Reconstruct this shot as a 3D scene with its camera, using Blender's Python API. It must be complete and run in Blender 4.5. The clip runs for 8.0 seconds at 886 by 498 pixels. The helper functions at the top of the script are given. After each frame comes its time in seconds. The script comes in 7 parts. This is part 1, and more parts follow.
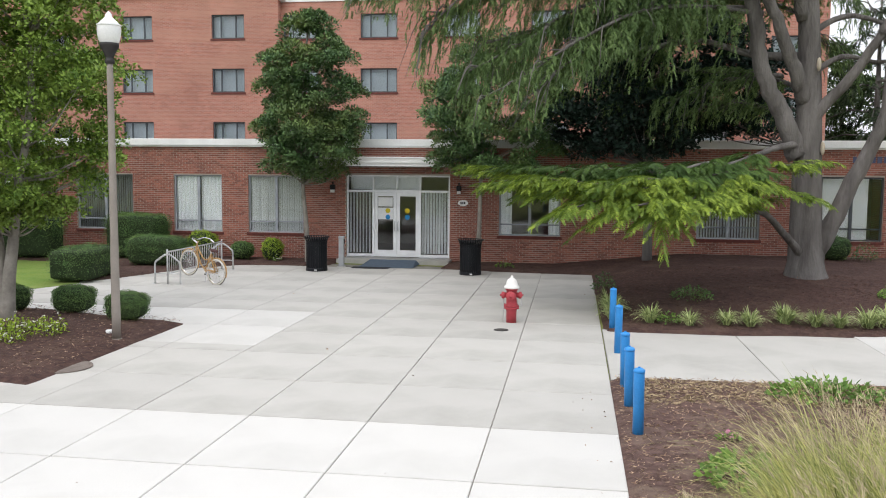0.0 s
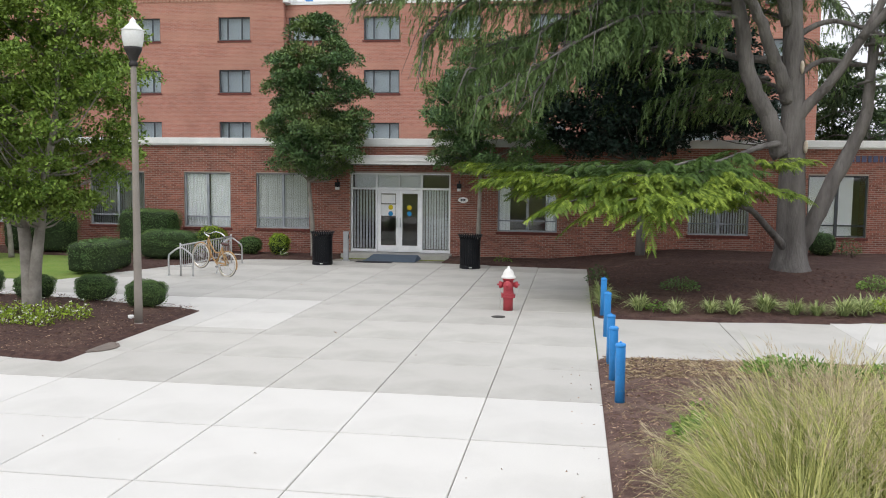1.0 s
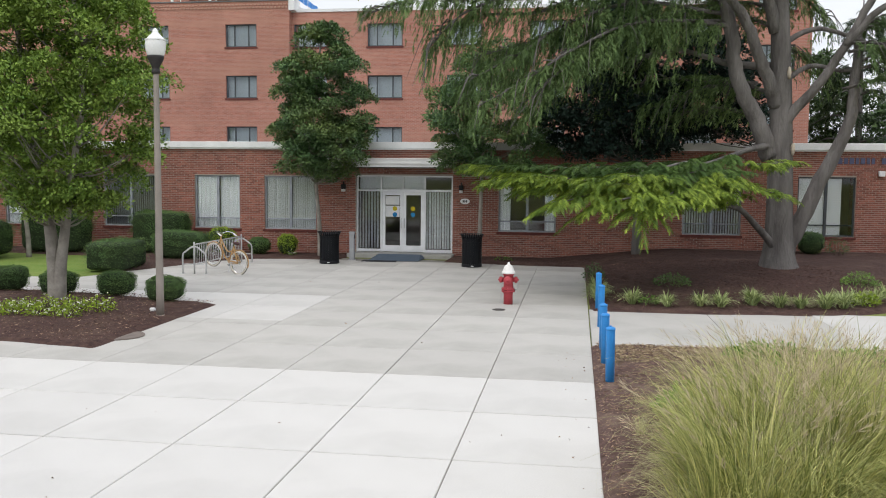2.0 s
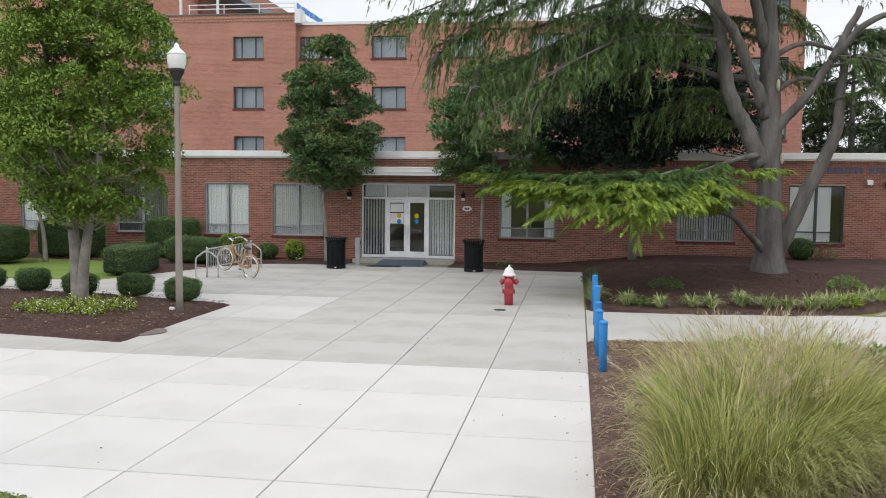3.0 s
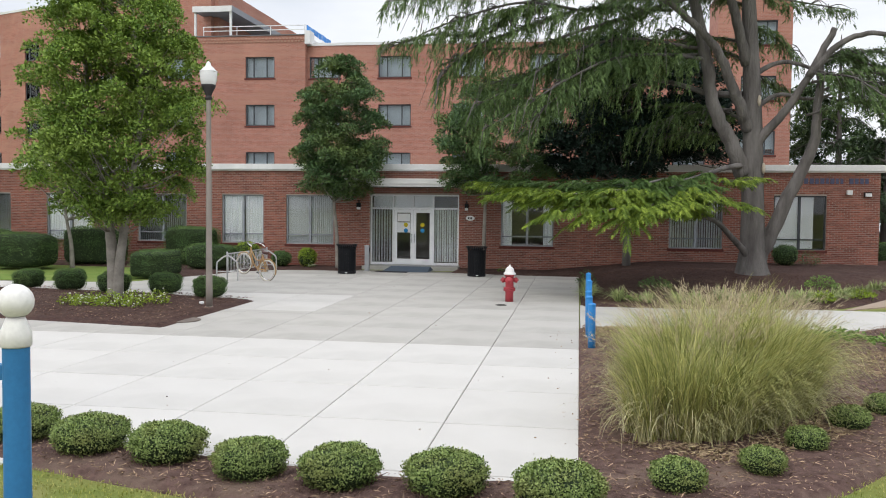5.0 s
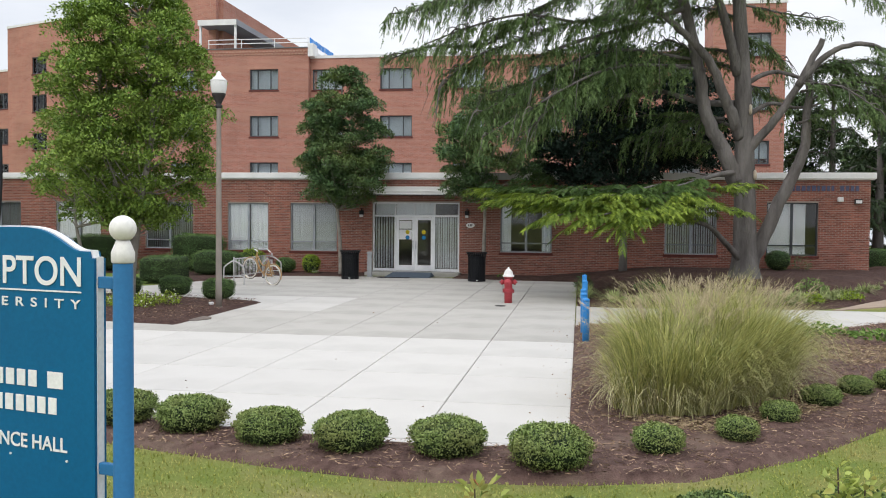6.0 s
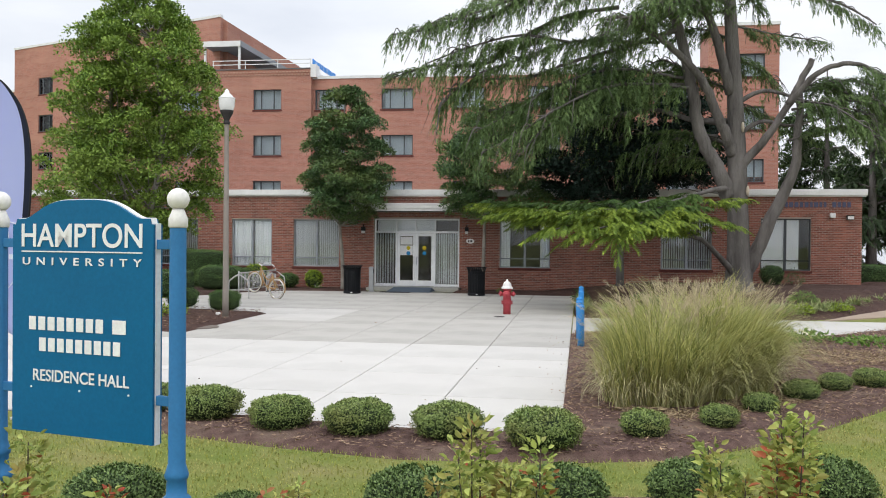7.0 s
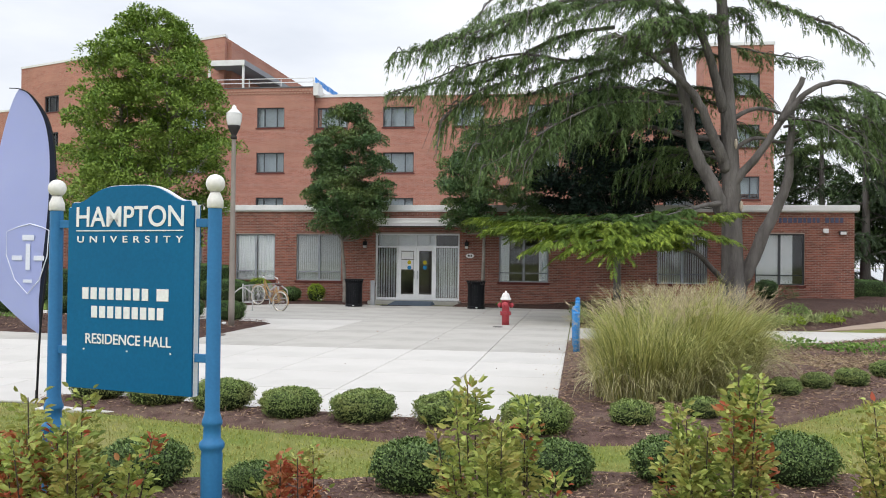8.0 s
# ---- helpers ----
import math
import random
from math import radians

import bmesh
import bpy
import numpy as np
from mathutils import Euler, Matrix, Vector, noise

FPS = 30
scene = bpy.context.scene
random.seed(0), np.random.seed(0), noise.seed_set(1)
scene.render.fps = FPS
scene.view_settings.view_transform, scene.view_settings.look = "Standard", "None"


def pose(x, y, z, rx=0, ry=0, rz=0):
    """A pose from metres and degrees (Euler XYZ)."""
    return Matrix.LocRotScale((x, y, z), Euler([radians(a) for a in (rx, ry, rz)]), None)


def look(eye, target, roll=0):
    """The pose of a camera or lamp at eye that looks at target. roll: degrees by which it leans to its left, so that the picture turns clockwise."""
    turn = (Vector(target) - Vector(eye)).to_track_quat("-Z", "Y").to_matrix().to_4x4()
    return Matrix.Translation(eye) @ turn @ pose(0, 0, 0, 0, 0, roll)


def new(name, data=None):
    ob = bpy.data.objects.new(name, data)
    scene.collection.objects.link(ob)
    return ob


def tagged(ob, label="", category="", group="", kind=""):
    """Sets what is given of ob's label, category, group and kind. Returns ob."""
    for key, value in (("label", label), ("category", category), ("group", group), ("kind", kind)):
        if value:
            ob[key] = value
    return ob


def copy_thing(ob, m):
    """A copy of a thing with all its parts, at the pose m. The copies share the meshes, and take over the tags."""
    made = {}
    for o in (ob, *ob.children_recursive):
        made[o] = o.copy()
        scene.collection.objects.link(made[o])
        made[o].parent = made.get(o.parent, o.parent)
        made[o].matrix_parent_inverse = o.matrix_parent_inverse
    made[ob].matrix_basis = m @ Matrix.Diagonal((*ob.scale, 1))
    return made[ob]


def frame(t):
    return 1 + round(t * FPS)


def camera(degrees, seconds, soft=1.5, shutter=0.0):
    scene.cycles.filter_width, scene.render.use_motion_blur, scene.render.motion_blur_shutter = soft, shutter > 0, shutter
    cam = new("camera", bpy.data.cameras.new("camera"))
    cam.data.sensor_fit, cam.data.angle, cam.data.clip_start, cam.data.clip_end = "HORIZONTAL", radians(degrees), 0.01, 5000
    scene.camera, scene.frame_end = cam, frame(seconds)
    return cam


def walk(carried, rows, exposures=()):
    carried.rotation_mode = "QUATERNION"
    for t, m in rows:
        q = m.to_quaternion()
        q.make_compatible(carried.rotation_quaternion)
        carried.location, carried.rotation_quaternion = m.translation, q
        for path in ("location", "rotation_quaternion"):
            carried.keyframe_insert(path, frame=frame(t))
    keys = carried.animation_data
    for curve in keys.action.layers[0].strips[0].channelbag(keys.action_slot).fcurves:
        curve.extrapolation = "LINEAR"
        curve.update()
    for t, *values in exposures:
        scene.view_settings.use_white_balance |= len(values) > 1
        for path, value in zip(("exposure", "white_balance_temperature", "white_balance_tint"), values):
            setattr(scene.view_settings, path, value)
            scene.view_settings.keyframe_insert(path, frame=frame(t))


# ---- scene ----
cam = camera(54.0, 8.0, soft=1.0)
PATH = [
    (0, (6.155, -28.963, 3.073), (5.859, -26.993, 2.895), 0.5),
    (0.5, (6.238, -29.521, 3.03), (5.942, -27.551, 2.854), 0.6),
    (1, (6.322, -30.047, 2.978), (6.024, -28.077, 2.802), 0.6),
    (1.5, (6.382, -30.573, 2.932), (6.082, -28.604, 2.758), 0.5),
    (3, (6.513, -32.097, 2.813), (6.21, -30.126, 2.671), 0.6),
    (3.5, (6.56, -32.611, 2.751), (6.255, -30.639, 2.617), 0.6),
    (4, (6.627, -33.097, 2.682), (6.321, -31.124, 2.56), 0.6),
    (4.5, (6.66, -33.533, 2.57), (6.353, -31.56, 2.462), 0.6),
    (6, (6.813, -34.733, 2.213), (6.503, -32.758, 2.147), 0.5),
    (6.5, (6.871, -35.077, 2.106), (6.56, -33.102, 2.065), 0.5),
    (7, (6.911, -35.378, 1.994), (6.6, -33.402, 1.977), 0.5),
    (7.5, (6.965, -35.682, 1.891), (6.653, -33.707, 1.896), 0.6),
    (8, (7.011, -35.99, 1.785), (6.699, -34.015, 1.813), 0.6),
]
walk(cam, [(t, look(eye, aim, lean)) for t, eye, aim, lean in PATH], [(0.0, 0.71), (0.9, 0.62), (1.4, 0.50), (3.5, 0.47), (4.5, 0.49), (6.0, 0.50), (8.0, 0.54)])

# ---- world, sun ----
world = bpy.data.worlds.new("overcast_sky")
scene.world = world
world.use_nodes = True
wn, wl = world.node_tree.nodes, world.node_tree.links
wn.clear()
SUN_UP, SUN_ROT = 52.0, 205.0
sky = wn.new("ShaderNodeTexSky")
sky.sky_type = "NISHITA"
sky.sun_disc = False
sky.sun_elevation = radians(SUN_UP)
sky.sun_rotation = radians(SUN_ROT)
sky.dust_density = 4.0
sky_scale = wn.new("ShaderNodeVectorMath")
sky_scale.operation = "SCALE"
sky_scale.inputs["Scale"].default_value = 0.09
coord = wn.new("ShaderNodeTexCoord")
stretch = wn.new("ShaderNodeMapping")
stretch.inputs["Scale"].default_value = (1.0, 1.0, 3.2)
cloud = wn.new("ShaderNodeTexNoise")
cloud.inputs["Scale"].default_value = 2.2
cloud.inputs["Detail"].default_value = 6.0
cloud.inputs["Roughness"].default_value = 0.55
ramp = wn.new("ShaderNodeValToRGB")
ramp.color_ramp.elements[0].position, ramp.color_ramp.elements[0].color = 0.30, (0.52, 0.55, 0.61, 1)
ramp.color_ramp.elements[1].position, ramp.color_ramp.elements[1].color = 0.62, (0.70, 0.715, 0.745, 1)
mixer = wn.new("ShaderNodeMix")
mixer.data_type = "RGBA"
mixer.inputs[0].default_value = 0.88
bg = wn.new("ShaderNodeBackground")
bg.inputs["Strength"].default_value = 0.95
wout = wn.new("ShaderNodeOutputWorld")
wl.new(sky.outputs[0], sky_scale.inputs[0])
wl.new(coord.outputs["Generated"], stretch.inputs[0])
wl.new(stretch.outputs[0], cloud.inputs["Vector"])
wl.new(cloud.outputs["Fac"], ramp.inputs[0])
wl.new(sky_scale.outputs[0], mixer.inputs[6])
wl.new(ramp.outputs[0], mixer.inputs[7])
# an overcast sky is brighter overhead than at the horizon
split = wn.new("ShaderNodeSeparateXYZ")
rise = wn.new("ShaderNodeMapRange")
rise.inputs["From Min"].default_value, rise.inputs["From Max"].default_value = 0.25, 1.0
rise.inputs["To Min"].default_value, rise.inputs["To Max"].default_value = 1.15, 2.2
lift = wn.new("ShaderNodeVectorMath")
lift.operation = "SCALE"
wl.new(coord.outputs["Generated"], split.inputs[0])
wl.new(split.outputs["Z"], rise.inputs["Value"])
wl.new(mixer.outputs[2], lift.inputs[0])
wl.new(rise.outputs["Result"], lift.inputs["Scale"])
wl.new(lift.outputs[0], bg.inputs["Color"])
wl.new(bg.outputs[0], wout.inputs[0])

sun_data = bpy.data.lights.new("sun", "SUN")
sun_data.energy = 0.55
sun_data.angle = radians(60)
sun_data.color = (1.0, 0.97, 0.92)
sun = new("sun", sun_data)
az = radians(SUN_ROT)
sun.matrix_world = look((0, 0, 30), (0 - 30 * math.sin(az) / math.tan(radians(SUN_UP)), 0 - 30 * math.cos(az) / math.tan(radians(SUN_UP)), 0))
scene.view_settings.exposure = 0.52

# ---- materials ----
def principled(name):
    m = bpy.data.materials.new(name)
    m.use_nodes = True
    return m, m.node_tree.nodes, m.node_tree.links, m.node_tree.nodes["Principled BSDF"]


def link_noise(n, l, vec, scale, detail=4.0, rough=0.55):
    t = n.new("ShaderNodeTexNoise")
    t.inputs["Scale"].default_value = scale
    t.inputs["Detail"].default_value = detail
    t.inputs["Roughness"].default_value = rough
    l.new(vec, t.inputs["Vector"])
    return t.outputs["Fac"]


def mix_color(n, l, fac, a, b, mode="MIX"):
    x = n.new("ShaderNodeMix")
    x.data_type, x.blend_type = "RGBA", mode
    for sock, v in ((x.inputs[0], fac), (x.inputs[6], a), (x.inputs[7], b)):
        if isinstance(v, (int, float)):
            sock.default_value = v
        elif isinstance(v, tuple):
            sock.default_value = (*v[:3], 1)
        else:
            l.new(v, sock)
    return x.outputs[2]


def spread(n, l, fac, lo, hi):
    r = n.new("ShaderNodeMapRange")
    r.inputs["From Min"].default_value, r.inputs["From Max"].default_value = lo, hi
    l.new(fac, r.inputs["Value"])
    return r.outputs["Result"]


def value_scale(n, l, color, fac, lo, hi):
    """Multiply a colour by a value between lo and hi as fac goes from 0 to 1."""
    r = n.new("ShaderNodeMapRange")
    r.inputs["To Min"].default_value, r.inputs["To Max"].default_value = lo, hi
    l.new(fac, r.inputs["Value"])
    v = n.new("ShaderNodeVectorMath")
    v.operation = "SCALE"
    l.new(color, v.inputs[0])
    l.new(r.outputs["Result"], v.inputs["Scale"])
    return v.outputs[0]


def surface(name, a, b, coarse=1.5, fine=40.0, rough=0.8, bump=0.3, depth=0.01, metal=0.0, vary=0.0, island=0.0, stain=None, stain_scale=0.4, spec=0.25, lo=0.35, hi=0.65, stretch=None):
    """A worn surface: two colours mixed by coarse and fine noise, with relief."""
    m, n, l, p = principled(name)
    vec = n.new("ShaderNodeTexCoord").outputs["Object"]
    if stretch:
        long_map = n.new("ShaderNodeMapping")
        long_map.inputs["Scale"].default_value = stretch
        l.new(vec, long_map.inputs[0])
        vec = long_map.outputs[0]
    big, small = link_noise(n, l, vec, coarse), link_noise(n, l, vec, fine)
    col = mix_color(n, l, spread(n, l, big, lo, hi), a, b)
    col = value_scale(n, l, col, small, 0.82, 1.18)
    if stain:
        col = mix_color(n, l, spread(n, l, link_noise(n, l, vec, stain_scale, 7.0, 0.65), 0.5, 0.72), col, stain)
    if vary:
        col = value_scale(n, l, col, n.new("ShaderNodeObjectInfo").outputs["Random"], 1 - vary, 1 + vary)
    if island:
        col = value_scale(n, l, col, n.new("ShaderNodeNewGeometry").outputs["Random Per Island"], 1 - island, 1 + island)
    l.new(col, p.inputs["Base Color"])
    p.inputs["Roughness"].default_value = rough
    p.inputs["Metallic"].default_value = metal
    p.inputs["Specular IOR Level"].default_value = spec
    if bump:
        bn = n.new("ShaderNodeBump")
        bn.inputs["Strength"].default_value = bump
        bn.inputs["Distance"].default_value = depth
        l.new(small, bn.inputs["Height"])
        l.new(bn.outputs[0], p.inputs["Normal"])
    return m


def brickwork(name, a, b, mortar, streak, grime=0.25):
    m, n, l, p = principled(name)
    vec = n.new("ShaderNodeTexCoord").outputs["Object"]
    sep = n.new("ShaderNodeSeparateXYZ")
    l.new(vec, sep.inputs[0])
    add = n.new("ShaderNodeMath")
    l.new(sep.outputs["X"], add.inputs[0])
    l.new(sep.outputs["Y"], add.inputs[1])
    comb = n.new("ShaderNodeCombineXYZ")
    l.new(add.outputs[0], comb.inputs["X"])
    l.new(sep.outputs["Z"], comb.inputs["Y"])
    t = n.new("ShaderNodeTexBrick")
    t.inputs["Scale"].default_value = 1.0
    t.inputs["Brick Width"].default_value = 0.213
    t.inputs["Row Height"].default_value = 0.0677
    t.inputs["Mortar Size"].default_value = 0.006
    t.inputs["Mortar Smooth"].default_value = 0.15
    t.inputs["Bias"].default_value = 0.0
    t.inputs["Color1"].default_value, t.inputs["Color2"].default_value = (*a, 1), (*b, 1)
    t.inputs["Mortar"].default_value = (*mortar, 1)
    l.new(comb.outputs[0], t.inputs["Vector"])
    col = value_scale(n, l, t.outputs["Color"], link_noise(n, l, vec, 55.0), 0.8, 1.2)
    long_map = n.new("ShaderNodeMapping")
    long_map.inputs["Scale"].default_value = (0.25, 0.25, 2.2)
    l.new(vec, long_map.inputs[0])
    col = mix_color(n, l, spread(n, l, link_noise(n, l, long_map.outputs[0], 1.0, 6.0, 0.6), 0.42, 0.75), col, streak)
    col = value_scale(n, l, col, link_noise(n, l, vec, 0.35, 5.0), 1 - grime, 1 + grime)
    l.new(col, p.inputs["Base Color"])
    p.inputs["Roughness"].default_value = 0.85
    p.inputs["Specular IOR Level"].default_value = 0.2
    bn = n.new("ShaderNodeBump")
    bn.inputs["Strength"].default_value = 0.5
    bn.inputs["Distance"].default_value = 0.006
    bn.invert = True
    l.new(t.outputs["Fac"], bn.inputs["Height"])
    l.new(bn.outputs[0], p.inputs["Normal"])
    return m


def leafy(name, a, b, c, rough=0.5, through_light=0.25, patch=0.9):
    """Leaves: colour varies by leaf and by patch; some light passes through."""
    m, n, l, p = principled(name)
    vec = n.new("ShaderNodeTexCoord").outputs["Object"]
    rnd = n.new("ShaderNodeNewGeometry").outputs["Random Per Island"]
    col = mix_color(n, l, rnd, a, b)
    col = mix_color(n, l, spread(n, l, link_noise(n, l, vec, patch, 3.0), 0.45, 0.7), col, c)
    col = value_scale(n, l, col, rnd, 0.8, 1.2)
    l.new(col, p.inputs["Base Color"])
    p.inputs["Roughness"].default_value = rough
    p.inputs["Specular IOR Level"].default_value = 0.2
    tr = n.new("ShaderNodeBsdfTranslucent")
    l.new(col, tr.inputs["Color"])
    mx = n.new("ShaderNodeMixShader")
    mx.inputs[0].default_value = through_light
    out = n["Material Output"]
    l.new(p.outputs[0], mx.inputs[1])
    l.new(tr.outputs[0], mx.inputs[2])
    l.new(mx.outputs[0], out.inputs["Surface"])
    return m


def glass(name, tint=(0.97, 0.985, 0.985), gloss=0.02):
    m, n, l, p = principled(name)
    gl = n.new("ShaderNodeBsdfGlossy")
    gl.inputs["Roughness"].default_value = gloss
    tp = n.new("ShaderNodeBsdfTransparent")
    tp.inputs["Color"].default_value = (*tint, 1)
    fr = n.new("ShaderNodeFresnel")
    fr.inputs["IOR"].default_value = 1.5
    mx = n.new("ShaderNodeMixShader")
    l.new(fr.outputs[0], mx.inputs[0])
    l.new(tp.outputs[0], mx.inputs[1])
    l.new(gl.outputs[0], mx.inputs[2])
    l.new(mx.outputs[0], n["Material Output"].inputs["Surface"])
    return m


BRICK_LOW = brickwork("red_brick", (0.225, 0.075, 0.052), (0.145, 0.050, 0.038), (0.34, 0.27, 0.22), (0.19, 0.068, 0.050))
BRICK_HIGH = brickwork("orange_brick", (0.440, 0.190, 0.140), (0.335, 0.140, 0.103), (0.44, 0.31, 0.26), (0.46, 0.245, 0.18), 0.3)
WHITE = surface("white_paint", (0.78, 0.78, 0.77), (0.70, 0.70, 0.69), 2.0, 60, 0.5, 0.1, 0.002)
FRAME_WHITE = surface("white_aluminium", (0.86, 0.87, 0.88), (0.78, 0.79, 0.81), 3.0, 60, 0.4, 0.05, 0.001)
FRAME_GREY = surface("grey_aluminium", (0.36, 0.38, 0.41), (0.28, 0.30, 0.33), 3.0, 60, 0.4, 0.05, 0.001)
FRAME_DARK = surface("dark_aluminium", (0.075, 0.08, 0.09), (0.05, 0.055, 0.06), 3.0, 60, 0.4, 0.05, 0.001)
CONCRETE = surface("grey_concrete", (0.455, 0.437, 0.405), (0.42, 0.403, 0.372), 0.9, 70, 0.85, 0.15, 0.003, vary=0.05, stain=(0.36, 0.345, 0.315), stain_scale=0.55)
CONCRETE_NEW = surface("pale_concrete", (0.56, 0.542, 0.512), (0.53, 0.512, 0.483), 0.9, 70, 0.85, 0.12, 0.003, vary=0.03, stain=(0.49, 0.475, 0.447), stain_scale=0.5)
JOINT = surface("joint_dirt", (0.272, 0.255, 0.221), (0.170, 0.162, 0.145), 3, 50, 0.95, 0.3)
TAN_PAVE = surface("tan_paving", (0.42, 0.33, 0.26), (0.36, 0.28, 0.22), 1.0, 30, 0.9, 0.3)
MULCH_OLD = surface("weathered_bark_mulch", (0.082, 0.047, 0.040), (0.155, 0.096, 0.080), 9.0, 55, 0.95, 1.0, 0.03, stain=(0.21, 0.15, 0.115), stain_scale=1.4)
MULCH = surface("bark_mulch", (0.052, 0.028, 0.024), (0.098, 0.055, 0.045), 9.0, 55, 0.95, 1.0, 0.03, stain=(0.13, 0.082, 0.060), stain_scale=1.1)
CHIP = surface("bark_chips", (0.15, 0.088, 0.066), (0.46, 0.33, 0.22), 14.0, 60, 0.9, 0.3, 0.004, island=0.6)
CHIP_DARK = surface("dark_bark_chips", (0.075, 0.040, 0.032), (0.17, 0.105, 0.08), 14.0, 60, 0.9, 0.3, 0.004, island=0.5)
TURF = surface("turf", (0.150, 0.200, 0.040), (0.210, 0.225, 0.060), 1.2, 45, 0.95, 0.9, 0.03, stain=(0.27, 0.245, 0.10), stain_scale=0.8)
TURF_GREEN = surface("fresh_turf", (0.125, 0.205, 0.036), (0.175, 0.235, 0.050), 1.2, 45, 0.95, 0.9, 0.03, stain=(0.21, 0.245, 0.07), stain_scale=0.8)
GRASS_BLADE = leafy("grass_blades", (0.21, 0.26, 0.045), (0.34, 0.34, 0.09), (0.38, 0.34, 0.13), 0.6, 0.2, 1.2)
BARK = surface("grey_bark", (0.195, 0.180, 0.170), (0.100, 0.091, 0.086), 2.6, 22, 0.95, 1.0, 0.06, stretch=(1.0, 1.0, 0.22))
BARK_PALE = surface("pale_bark", (0.31, 0.285, 0.25), (0.19, 0.172, 0.15), 3.5, 25, 0.9, 0.8, 0.02)
BRICK_PIECE = surface("brick_face", (0.288, 0.109, 0.078), (0.207, 0.080, 0.060), 0.8, 60, 0.85, 0.4, 0.004, vary=0.22, island=0.28)
MORTAR = surface("mortar", (0.40, 0.34, 0.29), (0.33, 0.28, 0.24), 1.0, 50, 0.95, 0.3)
ROOF = surface("roof_felt", (0.20, 0.20, 0.20), (0.14, 0.14, 0.14), 1.0, 20, 0.95, 0.3)
SOFFIT = surface("soffit", (0.30, 0.31, 0.33), (0.25, 0.26, 0.28), 1.0, 20, 0.8, 0.1)
ROOM = surface("room_plaster", (0.30, 0.28, 0.25), (0.24, 0.22, 0.20), 1.0, 20, 0.9, 0.1)
CURTAIN = surface("white_curtain", (0.91, 0.91, 0.93), (0.85, 0.86, 0.88), 3.0, 40, 0.9, 0.1)
BLIND = surface("blind_slats", (0.80, 0.81, 0.81), (0.70, 0.71, 0.72), 3.0, 40, 0.7, 0.1, island=0.15)
BLIND_DARK = surface("dark_blind_slats", (0.50, 0.51, 0.53), (0.42, 0.43, 0.45), 3.0, 40, 0.7, 0.1, island=0.15)
GLASS = glass("window_glass")

# ---- mesh helpers ----
def mesh_from(name, verts, faces, material, smooth=False):
    me = bpy.data.meshes.new(name)
    me.from_pydata([tuple(v) for v in verts], [], faces)
    me.materials.append(material)
    if smooth:
        me.polygons.foreach_set("use_smooth", [True] * len(me.polygons))
    me.update()
    return me


def bm_mesh(name, bm, material, smooth=False):
    me = bpy.data.meshes.new(name)
    bmesh.ops.recalc_face_normals(bm, faces=bm.faces)
    bm.to_mesh(me)
    bm.free()
    me.materials.append(material)
    if smooth:
        me.polygons.foreach_set("use_smooth", [True] * len(me.polygons))
    return me


def part(name, bm, material, parent=None, label="", smooth=False):
    """Link a bmesh (or a finished mesh) as one object under its thing."""
    me = bm if isinstance(bm, bpy.types.Mesh) else bm_mesh(name, bm, material, smooth)
    ob = new(name, me)
    if parent:
        ob.parent = parent
    if label:
        ob["label"] = label
    return ob


def thing(name, x, y, z, label, category, group="", kind="", turn=0.0):
    ob = new(name)
    ob.matrix_world = pose(x, y, z, 0, 0, turn)
    return tagged(ob, label, category, group, kind)


def add_box(bm, x0, x1, y0, y1, z0, z1, bevel=0.0):
    r = bmesh.ops.create_cube(bm, size=1.0, matrix=Matrix.Translation(((x0 + x1) / 2, (y0 + y1) / 2, (z0 + z1) / 2)) @ Matrix.Diagonal((x1 - x0, y1 - y0, z1 - z0, 1)))
    if bevel:
        edges = list({e for v in r["verts"] for e in v.link_edges})
        bmesh.ops.bevel(bm, geom=edges, offset=bevel, segments=2, profile=0.5, affect="EDGES")


def box(x0, x1, y0, y1, z0, z1, bevel=0.0):
    bm = bmesh.new()
    add_box(bm, x0, x1, y0, y1, z0, z1, bevel)
    return bm


def add_lathe(bm, profile, sides=20, centre=(0, 0, 0)):
    """Turn a profile of (radius, height) about a vertical axis."""
    rings = []
    for r, z in profile:
        rings.append([bm.verts.new((centre[0] + r * math.cos(2 * math.pi * k / sides), centre[1] + r * math.sin(2 * math.pi * k / sides), centre[2] + z)) for k in range(sides)])
    for lo, hi in zip(rings, rings[1:]):
        for k in range(sides):
            bm.faces.new((lo[k], lo[(k + 1) % sides], hi[(k + 1) % sides], hi[k]))
    bm.faces.new(list(reversed(rings[0])))
    bm.faces.new(rings[-1])


def lathe(profile, sides=20, centre=(0, 0, 0)):
    bm = bmesh.new()
    add_lathe(bm, profile, sides, centre)
    return bm


